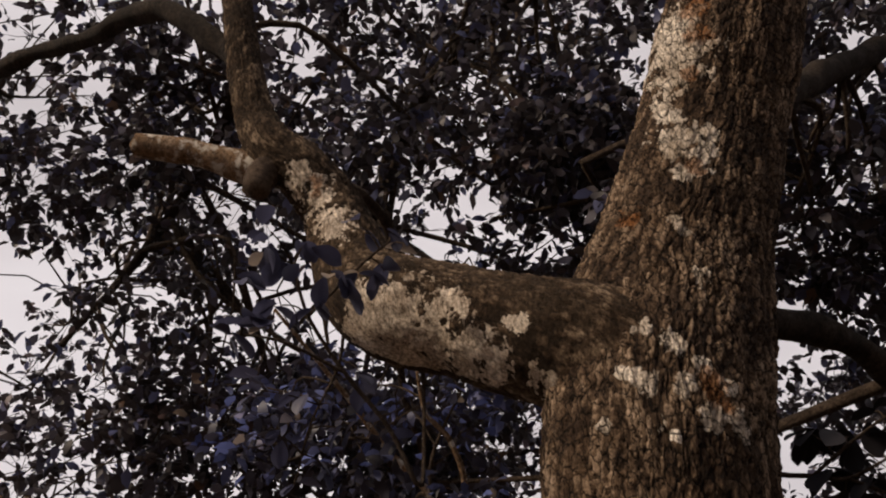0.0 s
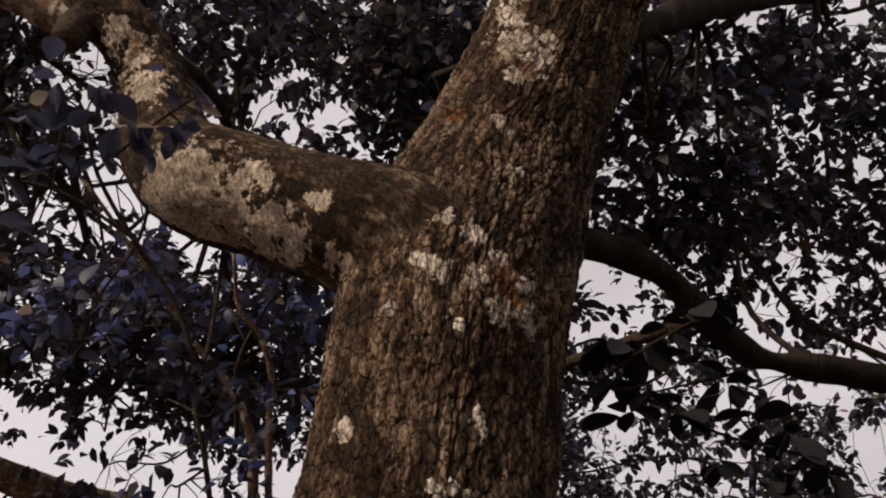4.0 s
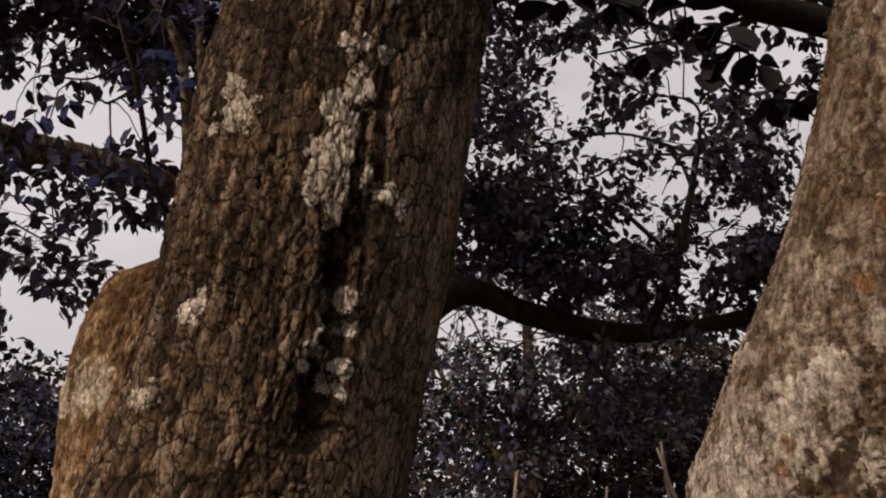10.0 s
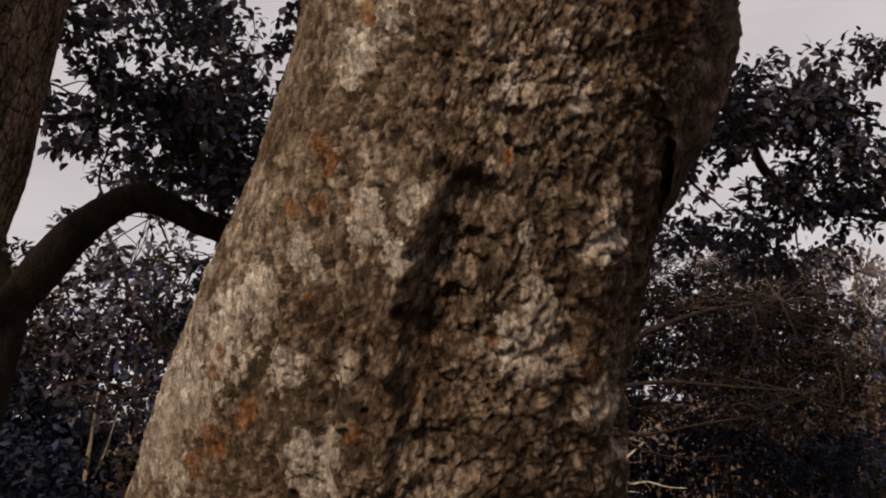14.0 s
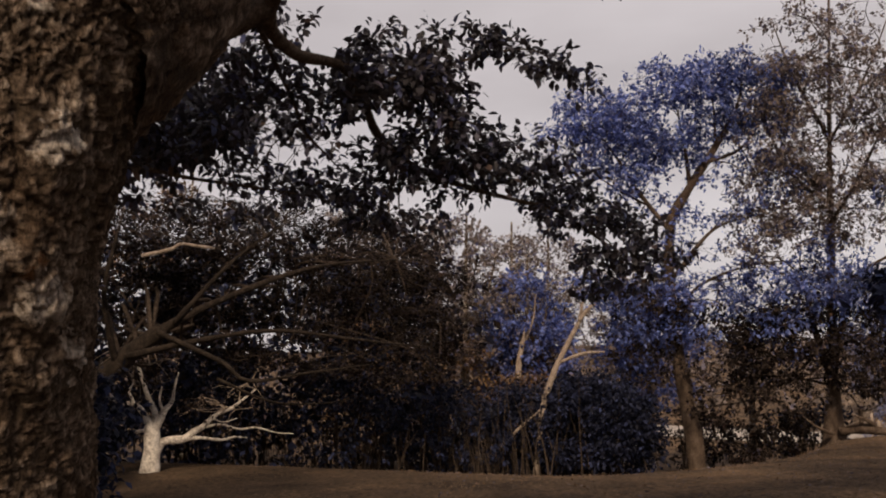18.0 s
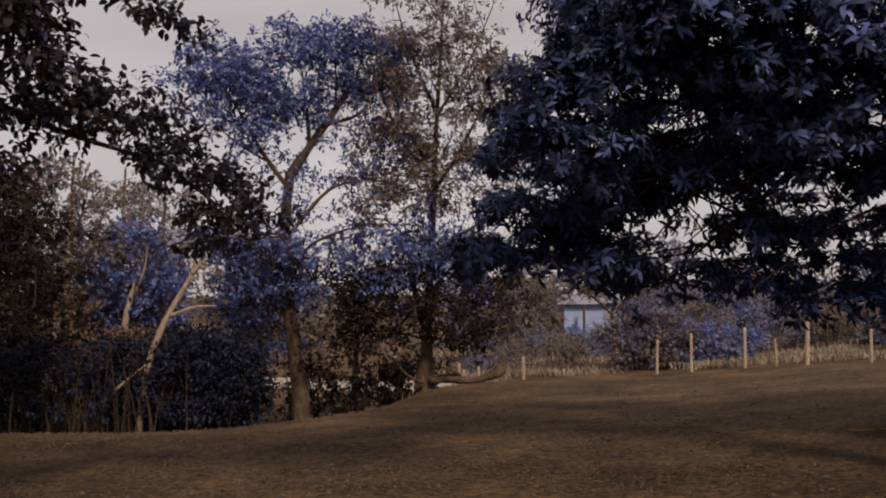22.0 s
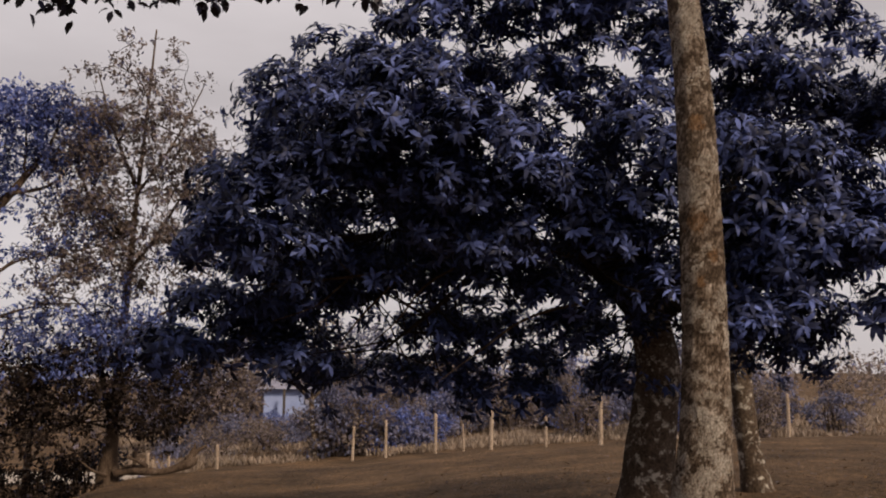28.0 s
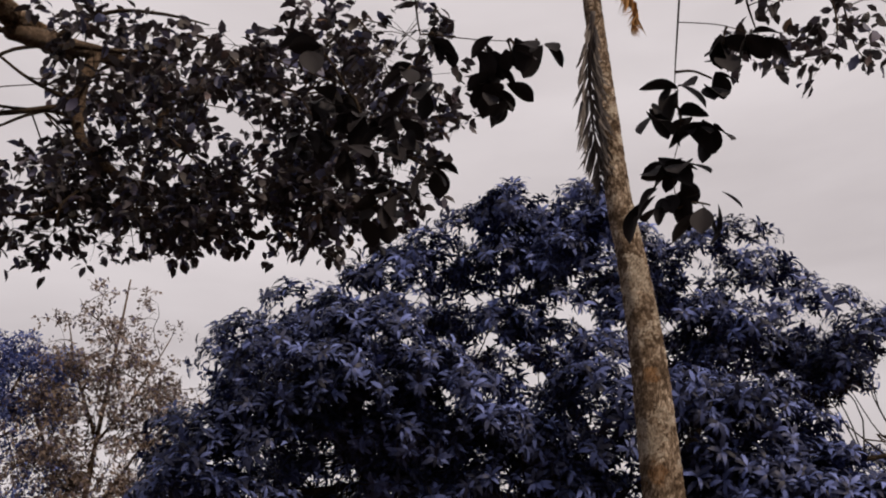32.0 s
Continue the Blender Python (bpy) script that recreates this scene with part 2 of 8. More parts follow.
M_LEAF_RUST = leaf_material("orange_dry_leaf", [(0.0, (0.09, 0.06, 0.035)), (0.5, (0.19, 0.11, 0.045)), (1.0, (0.13, 0.12, 0.15))], 0.65, 0.2, 0.15)
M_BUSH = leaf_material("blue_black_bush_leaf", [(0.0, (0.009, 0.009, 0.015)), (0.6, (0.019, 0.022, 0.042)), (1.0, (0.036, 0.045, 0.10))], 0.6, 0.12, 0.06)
M_STRAW = leaf_material("dry_straw", [(0.0, (0.12, 0.085, 0.055)), (0.6, (0.24, 0.17, 0.11)), (1.0, (0.34, 0.26, 0.18))], 0.7, 0.2, 0.1)
M_STRAW_PALE = leaf_material("bleached_dry_grass", [(0.0, (0.20, 0.155, 0.115)), (0.6, (0.33, 0.27, 0.21)), (1.0, (0.42, 0.36, 0.30))], 0.7, 0.15, 0.15)
M_SCRUB_PALE = leaf_material("hazy_blue_scrub_leaf", [(0.0, (0.10, 0.10, 0.13)), (0.5, (0.19, 0.20, 0.30)), (0.85, (0.25, 0.28, 0.46)), (1.0, (0.27, 0.23, 0.20))], 0.6, 0.15, 0.35)
M_FROND = leaf_material("dead_palm_frond", [(0.0, (0.24, 0.125, 0.04)), (0.6, (0.42, 0.24, 0.085)), (1.0, (0.52, 0.34, 0.15))], 0.6, 0.25, 0.1)
M_FROND_GREY = leaf_material("grey_dead_frond", [(0.0, (0.05, 0.045, 0.045)), (1.0, (0.11, 0.10, 0.10))], 0.6, 0.25, 0.1)
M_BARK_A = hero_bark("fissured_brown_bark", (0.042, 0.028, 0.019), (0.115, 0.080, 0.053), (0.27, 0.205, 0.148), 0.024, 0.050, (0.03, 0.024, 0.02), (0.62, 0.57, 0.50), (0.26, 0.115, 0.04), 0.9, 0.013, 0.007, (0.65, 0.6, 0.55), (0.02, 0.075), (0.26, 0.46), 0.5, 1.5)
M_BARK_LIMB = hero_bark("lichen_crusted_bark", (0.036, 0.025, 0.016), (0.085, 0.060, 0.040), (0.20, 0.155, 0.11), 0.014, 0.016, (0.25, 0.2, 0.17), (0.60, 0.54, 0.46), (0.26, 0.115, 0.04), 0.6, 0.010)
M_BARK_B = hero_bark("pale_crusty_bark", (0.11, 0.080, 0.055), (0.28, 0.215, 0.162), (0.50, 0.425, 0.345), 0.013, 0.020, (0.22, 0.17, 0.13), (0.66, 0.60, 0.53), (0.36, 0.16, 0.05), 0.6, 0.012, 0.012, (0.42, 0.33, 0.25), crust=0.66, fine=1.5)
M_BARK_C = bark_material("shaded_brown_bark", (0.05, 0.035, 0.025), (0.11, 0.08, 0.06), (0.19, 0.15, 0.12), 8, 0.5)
# wood among the crowns, with its shade put into the dark base colour
M_BARK_SHADED = bark_material("shade_darkened_bark", (0.014, 0.010, 0.008), (0.032, 0.024, 0.018), (0.07, 0.054, 0.042), 9, 0.6)
M_BARK_STEM = bark_material("tan_flaking_bark", (0.12, 0.075, 0.045), (0.25, 0.165, 0.10), (0.38, 0.30, 0.23), 11, 0.28, patchy=0.2)
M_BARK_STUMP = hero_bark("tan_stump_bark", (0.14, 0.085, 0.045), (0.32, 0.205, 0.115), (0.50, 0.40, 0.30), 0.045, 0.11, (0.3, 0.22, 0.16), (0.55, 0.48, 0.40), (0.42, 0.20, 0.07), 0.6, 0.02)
M_BARK_WHITE = bark_material("white_bark", (0.22, 0.18, 0.15), (0.74, 0.69, 0.62), (0.84, 0.80, 0.74), 10, 0.8)
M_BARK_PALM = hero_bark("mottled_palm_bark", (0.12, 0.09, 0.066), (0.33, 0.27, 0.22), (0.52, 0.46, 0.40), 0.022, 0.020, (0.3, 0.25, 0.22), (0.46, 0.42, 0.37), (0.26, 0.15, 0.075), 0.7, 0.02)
M_BARK_MANGO = bark_material("grey_brown_bark", (0.055, 0.039, 0.028), (0.11, 0.082, 0.062), (0.20, 0.165, 0.135), 6, 0.8, patchy=0.12)
M_DEADWOOD = bark_material("bleached_deadwood", (0.22, 0.17, 0.13), (0.38, 0.31, 0.25), (0.52, 0.45, 0.38), 12, 0.4)
M_TWIG = bark_material("thin_brown_twig", (0.03, 0.022, 0.016), (0.07, 0.052, 0.040), (0.12, 0.093, 0.073), 14, 1.0)
M_POST = bark_material("weathered_fence_wood", (0.28, 0.22, 0.17), (0.45, 0.37, 0.30), (0.58, 0.50, 0.42), 10, 0.2)


def ground_material():
    m, n, l, b = material("dry_lawn")
    co = n.new("ShaderNodeTexCoord")
    n1 = noise_node(n, l, 0.55, 8, 0.72, co.outputs["Object"])
    r1 = ramp(n, [(0.34, (0.048, 0.034, 0.024)), (0.5, (0.095, 0.066, 0.044)), (0.66, (0.17, 0.112, 0.068))])
    l.new(n1.outputs["Fac"], r1.inputs["Fac"])
    n2 = noise_node(n, l, 14, 8, 0.75, co.outputs["Object"])
    r2 = ramp(n, [(0.38, (0.35, 0.34, 0.33)), (0.62, (1.7, 1.62, 1.5))])
    l.new(n2.outputs["Fac"], r2.inputs["Fac"])
    col = mix_node(n, l, 1.0, r1.outputs["Color"], r2.outputs["Color"], "MULTIPLY")
    l.new(col, b.inputs["Base Color"])
    b.inputs["Roughness"].default_value, b.inputs["Specular IOR Level"].default_value = 0.95, 0.1
    n3 = noise_node(n, l, 45, 8, 0.8, co.outputs["Object"])
    bump(n, l, b, n3.outputs["Fac"], 0.8, 0.03)
    return m


def plain_material(name, a, c, scale=6.0, rough=0.8):
    m, n, l, b = material(name)
    co = n.new("ShaderNodeTexCoord")
    n1 = noise_node(n, l, scale, 6, 0.65, co.outputs["Object"])
    r1 = ramp(n, [(0.35, a), (0.65, c)])
    l.new(n1.outputs["Fac"], r1.inputs["Fac"])
    l.new(r1.outputs["Color"], b.inputs["Base Color"])
    b.inputs["Roughness"].default_value = rough
    bump(n, l, b, n1.outputs["Fac"], 0.3, 0.02)
    return m


M_GROUND = ground_material()
M_TRACK = plain_material("pale_dirt_track", (0.28, 0.24, 0.205), (0.40, 0.35, 0.30), 1.5, 0.95)
M_WALL = plain_material("pale_blue_plaster", (0.25, 0.32, 0.56), (0.34, 0.41, 0.66), 1.2)
M_ROOF = plain_material("grey_sheet_roof", (0.18, 0.18, 0.24), (0.26, 0.26, 0.33), 2.0)
M_DARKWOOD = plain_material("dark_shutter_wood", (0.04, 0.035, 0.035), (0.08, 0.065, 0.06), 4.0)
M_NEST = plain_material("dark_nest_earth", (0.03, 0.022, 0.018), (0.07, 0.05, 0.04), 20.0, 0.95)


# ---------------------------------------------------------------- numeric helpers
def hash3(ix, iy, iz, seed):
    h = (ix.astype(np.int64) * 374761393 + iy.astype(np.int64) * 668265263 + iz.astype(np.int64) * 2147483647 + seed * 974634777) & 0xFFFFFFFF
    h = ((h ^ (h >> 13)) * 1274126177) & 0xFFFFFFFF
    return ((h ^ (h >> 16)) & 0xFFFFFF) / float(0x1000000)


def vnoise(p, seed=0):
    i = np.floor(p)
    f = p - i
    f = f * f * (3 - 2 * f)
    i = i.astype(np.int64)
    out = 0
    for dx in (0, 1):
        for dy in (0, 1):
            for dz in (0, 1):
                w = (f[:, 0] if dx else 1 - f[:, 0]) * (f[:, 1] if dy else 1 - f[:, 1]) * (f[:, 2] if dz else 1 - f[:, 2])
                out = out + w * hash3(i[:, 0] + dx, i[:, 1] + dy, i[:, 2] + dz, seed)
    return out


def fbm(p, octaves=4, seed=0, gain=0.5):
    out, a, tot = 0, 1.0, 0
    for k in range(octaves):
        out = out + a * vnoise(p * 2.03 ** k + k * 17.3, seed + k)
        tot += a
        a *= gain
    return out / tot


def worley(p, seed=0):
    i = np.floor(p).astype(np.int64)
    f1 = np.full(len(p), 9.0)
    f2 = np.full(len(p), 9.0)
    cell = np.zeros(len(p))
    for dx in (-1, 0, 1):
        for dy in (-1, 0, 1):
            for dz in (-1, 0, 1):
                c = i + np.array((dx, dy, dz))
                q = np.stack([c[:, k] + hash3(c[:, 0], c[:, 1], c[:, 2], seed + 11 * k) for k in range(3)], 1)
                d = np.sqrt(((q - p) ** 2).sum(1))
                nearer = d < f1
                f2 = np.where(nearer, f1, np.minimum(f2, d))
                f1 = np.where(nearer, d, f1)
                cell = np.where(nearer, hash3(c[:, 0], c[:, 1], c[:, 2], seed + 77), cell)
    return f1, f2, cell


def sstep(a, b, x):
    t = np.clip((x - a) / (b - a), 0, 1)
    return t * t * (3 - 2 * t)


def mesh_from(name, verts, faces, mat, smooth=True):
    me = bpy.data.meshes.new(name)
    verts = np.asarray(verts, np.float32)
    faces = [np.asarray(f, np.int32) for f in (faces if isinstance(faces, list) else [faces])]
    loops = np.concatenate([f.ravel() for f in faces])
    sizes = np.concatenate([np.full(len(f), f.shape[1], np.int32) for f in faces])
    me.vertices.add(len(verts))
    me.vertices.foreach_set("co", verts.ravel())
    me.loops.add(len(loops))
    me.loops.foreach_set("vertex_index", loops)
    me.polygons.add(len(sizes))
    me.polygons.foreach_set("loop_start", np.concatenate([[0], np.cumsum(sizes)[:-1]]).astype(np.int32))
    me.polygons.foreach_set("loop_total", sizes)
    me.polygons.foreach_set("use_smooth", np.full(len(sizes), smooth))
    me.update(calc_edges=True)
    me.validate()
    me.materials.append(mat)
    return me


def thing(name, base, label, category, group="", kind=""):
    e = new(name)
    e.location = base
    e.empty_display_size = 0.1
    return tagged(e, label, category, group, kind)


def part(name, data, mat, parent, label=""):
    """Link a mesh given in world metres as a part of a thing. data: (verts, faces) or a bmesh."""
    base = Vector((0, 0, 0))
    p = parent
    while p is not None:
        base = base + p.location
        p = p.parent
    if isinstance(data, bmesh.types.BMesh):
        me = bpy.data.meshes.new(name)
        data.transform(Matrix.Translation(-base))
        data.to_mesh(me)
        data.free()
        me.materials.append(mat)
    else:
        me = mesh_from(name, np.asarray(data[0]) - np.array(base), data[1], mat)
    ob = new(name, me)
    ob.parent = parent
    if label:
        tagged(ob, label)
    return ob


def merge(pieces):
    vs, fs, off = [], {}, 0
    for v, f in pieces:
        vs.append(v)
        for g in (f if isinstance(f, list) else [f]):
            fs.setdefault(g.shape[1], []).append(g + off)
        off += len(v)
    return np.concatenate(vs), [np.concatenate(g) for g in fs.values()]


def resample(points, n):
    """A smooth line through rows (x, y, z, r) at n even steps."""
    p = np.asarray(points, float)
    e = np.concatenate([[2 * p[0] - p[1]], p, [2 * p[-1] - p[-2]]])
    out = []
    for i in range(1, len(e) - 2):
        t = np.linspace(0, 1, 24, endpoint=False)[:, None]
        a, b, c, d = e[i - 1], e[i], e[i + 1], e[i + 2]
        out.append(0.5 * (2 * b + (c - a) * t + (2 * a - 5 * b + 4 * c - d) * t ** 2 + (3 * b - a - 3 * c + d) * t ** 3))
    out = np.concatenate(out + [p[-1:]])
    s = np.concatenate([[0], np.cumsum(np.linalg.norm(np.diff(out[:, :3], axis=0), axis=1))])
    u = np.linspace(0, s[-1], n)
    return np.stack([np.interp(u, s, out[:, k]) for k in range(4)], 1), u


def frames(c):
    t = np.gradient(c, axis=0)
    t /= np.linalg.norm(t, axis=1, keepdims=True) + 1e-12
    a = np.zeros_like(c)
    ref = np.array((1.0, 0, 0)) if abs(t[0, 0]) < 0.8 else np.array((0, 1.0, 0))
    for i in range(len(c)):
        ref = ref - t[i] * (ref @ t[i])
        ref /= np.linalg.norm(ref) + 1e-12
        a[i] = ref
    return t, a, np.cross(t, a)


def tube(points, sides=8, per=6, rough=0.0, seed=0, cap=True):
    """A tapered limb through rows (x, y, z, r)."""
    n = max(2, per * (len(points) - 1) + 1)
    row, u = resample(points, n)
    c, r = row[:, :3], np.maximum(row[:, 3], 0.0008)
    t, a, b = frames(c)
    th = np.linspace(0, 2 * math.pi, sides, endpoint=False)
    d = a[:, None] * np.cos(th)[None, :, None] + b[:, None] * np.sin(th)[None, :, None]
    v = c[:, None] + d * r[:, None, None]
    v = v.reshape(-1, 3)
    if rough:
        k = (fbm(v * (0.35 / max(r.max(), 0.02)) + seed, 3, seed) - 0.5) * 2 * rough
        v = v + d.reshape(-1, 3) * (k * np.repeat(r, sides))[:, None]
    i = np.arange(n - 1)[:, None] * sides
    j = np.arange(sides)[None]
    q = np.stack([i + j, i + (j + 1) % sides, i + sides + (j + 1) % sides, i + sides + j], -1).reshape(-1, 4)
    f = [q]
    if cap:
        v = np.concatenate([v, c[:1] - t[:1] * r[0] * 0.1, c[-1:] + t[-1:] * r[-1] * 0.5])
        k = np.arange(sides)
        f.append(np.concatenate([np.stack([np.full(sides, n * sides), (k + 1) % sides, k], 1),
                                 np.stack([np.full(sides, n * sides + 1), (n - 1) * sides + k, (n - 1) * sides + (k + 1) % sides], 1)]))
    return v, f


def unit(v):
    return v / (np.linalg.norm(v, axis=-1, keepdims=True) + 1e-9)


LEAF_4 = (np.array([(0, 0, 0), (.32, .5, .07), (.32, -.5, .07), (.70, .42, .03), (.70, -.42, .03), (1, 0, -.14)]), np.array([(0, 2, 1), (1, 2, 4), (1, 4, 3), (3, 4, 5)]))
LEAF_2 = (np.array([(0, 0, 0), (.5, .5, .06), (1, 0, -.1), (.5, -.5, .06)]), np.array([(0, 3, 1), (1, 3, 2)]))
LEAF_SLIM = (np.array([(0, 0, 0), (.38, .5, .08), (.38, -.5, .08), (.75, .4, -.02), (.75, -.4, -.02), (1, 0, -.24)]), np.array([(0, 2, 1), (1, 2, 4), (1, 4, 3), (3, 4, 5)]))
LEAF_LONG = (np.array([(0, 0, 0), (.35, .5, .10), (.35, -.5, .10), (.35, 0, .03), (.75, .4, -.02), (.75, -.4, -.02), (1, 0, -.26)]), np.array([(0, 3, 1), (0, 2, 3), (1, 3, 4), (3, 2, 5), (3, 5, 4), (4, 5, 6)]))


def leaves(o, axis, up, length, width, kind=LEAF_4):
    """Leaves from their foot, direction, upper side and sizes, all rows of numbers."""
    a = unit(axis)
    s = unit(np.cross(up, a))
    n = np.cross(a, s)
    tv, tf = kind
    v = o[:, None] + length[:, None, None] * (tv[None, :, 0:1] * a[:, None] + tv[None, :, 2:3] * n[:, None]) + width[:, None, None] * tv[None, :, 1:2] * s[:, None]
    f = (np.arange(len(o)) * len(tv))[:, None, None] + tf[None]
    return v.reshape(-1, 3), f.reshape(-1, 3)


def ball(rng, n, shell=0.5):
    d = unit(rng.normal(size=(n, 3)))
    return d * (shell + (1 - shell) * rng.random((n, 1))) ** (1 / 2.0)


def prisms(p, r, sides):
    """Many thin twigs at once: p holds rows of points along each twig, r their radii."""
    n, k = p.shape[:2]
    t = unit(p[:, -1] - p[:, 0])
    ref = np.where(np.abs(t[:, :1]) < 0.8, np.array((1.0, 0, 0)), np.array((0, 1.0, 0)))
    a = unit(np.cross(t, ref))
    b = np.cross(t, a)
    th = np.linspace(0, 2 * math.pi, sides, endpoint=False)
    d = a[:, None] * np.cos(th)[None, :, None] + b[:, None] * np.sin(th)[None, :, None]
    v = p[:, :, None] + d[:, None] * r[:, :, None, None]
    base = (np.arange(n)[:, None, None] * k + np.arange(k - 1)[None, :, None]) * sides
    j = np.arange(sides)[None, None]
    f = np.stack([base + j, base + (j + 1) % sides, base + sides + (j + 1) % sides, base + sides + j], -1)
    return v.reshape(-1, 3), [f.reshape(-1, 4)]


def grow(rng, limbs, puffs, leaf, sprig=0.32, clusters=9, per=6, twig=0.006, style=LEAF_4, droop=0.35, outward=0.0, shell=0.35, sides=4, flat=1.0):
    """Crown: puffs are (x, y, z, rx, ry, rz, sprays). Each spray is a side branch from the nearest limb, with twigs and leaf clusters.
    Returns leaves and twigs."""
    nodes = np.concatenate([resample(p, 12)[0] for p in limbs])
    lo, la, lu, twigs = [], [], [], []
    for (x, y, z, rx, ry, rz, count) in puffs:
        c = np.array((x, y, z))
        subs = c + ball(rng, count, shell) * np.array((rx, ry, rz))
        hubs = []
        for arm in range(2 + count // 14):
            k = int(np.argmin(np.linalg.norm(nodes[:, :3] - c, axis=1) + rng.random(len(nodes)) * 0.8))
            st, end = nodes[k, :3], c + unit(rng.normal(size=3)) * np.array((rx, ry, rz)) * 0.75
            far = np.linalg.norm(end - st)
            m1 = st * 0.65 + end * 0.35 + rng.normal(size=3) * 0.09 * far + np.array((0, 0, 0.05 * far))
            m2 = st * 0.3 + end * 0.7 + rng.normal(size=3) * 0.09 * far
            r0 = min(nodes[k, 3] * 0.6, 0.006 + 0.011 * far)
            rows = [(*st, r0), (*m1, r0 * 0.8), (*m2, r0 * 0.6), (*end, r0 * 0.3)]
            twigs.append(tube(rows, sides + 1, 4, cap=False))
            hubs.append(resample(rows, 14)[0][3:])
        hubs = np.concatenate(hubs)
        away = np.linalg.norm(hubs[None, :, :3] - subs[:, None], axis=2) + rng.random((len(subs), len(hubs))) * 0.15
        k = np.argmin(away, axis=1)
        st = hubs[k, :3]
        far = np.linalg.norm(subs - st, axis=1)[:, None]
        mid = (st + subs) / 2 + rng.normal(size=subs.shape) * 0.10 * far + np.array((0, 0, 0.12)) * far
        r0 = np.minimum(hubs[k, 3] * 0.8, twig * (1.0 + 1.2 * far[:, 0]))
        u = np.linspace(0, 1, 4)[None, :, None]
        bow = st[:, None] * (1 - u) * (1 - 2 * u) + mid[:, None] * 4 * u * (1 - u) + subs[:, None] * u * (2 * u - 1)
        twigs.append(prisms(bow, r0[:, None] + (twig * 0.7 - r0)[:, None] * u[:, :, 0], sides))
        out = unit(subs - c)[:, None]
        n = len(subs)
        tips = subs[:, None] + ball(rng, n * clusters, 0.2).reshape(n, clusters, 3) * sprig * np.array((1, 1, 0.6)) + out * sprig * 0.3
        some = tips[:, ::2 if style is LEAF_4 else 6]
        foot = np.repeat(subs[:, None], some.shape[1], 1).reshape(-1, 3)
        ends = some.reshape(-1, 3)
        bend = (foot + ends) / 2 + rng.normal(size=ends.shape) * 0.02
        line = np.stack([foot, bend, ends] if style is LEAF_4 else [foot, ends], 1)
        twigs.append(prisms(line, np.linspace(0.6, 0.25, line.shape[1])[None] * np.full((len(line), 1), twig), 3))
        m = n * clusters * per
        out = np.repeat(np.repeat(out, clusters, 1).reshape(-1, 3), per, 0)
        foot = np.repeat(tips.reshape(-1, 3), per, 0) + rng.normal(size=(m, 3)) * leaf * 0.35
        ax = np.repeat(unit(tips - subs[:, None]).reshape(-1, 3), per, 0) * 0.5 + rng.normal(size=(m, 3)) * 0.75 + np.array((0, 0, -droop)) + out * outward
        ax[:, 2] *= flat
        up = rng.normal(size=(m, 3)) * 0.45 * flat + np.array((0, 0, 1.0)) + out * outward * 0.5
        lo.append(foot), la.append(ax), lu.append(up)
    lo, la, lu = (np.concatenate(k) for k in (lo, la, lu))
    size = leaf * (0.7 + 0.6 * rng.random(len(lo)))
    return leaves(lo, la, lu, size, size * (0.46 + 0.14 * rng.random(len(lo))), style), merge(twigs)


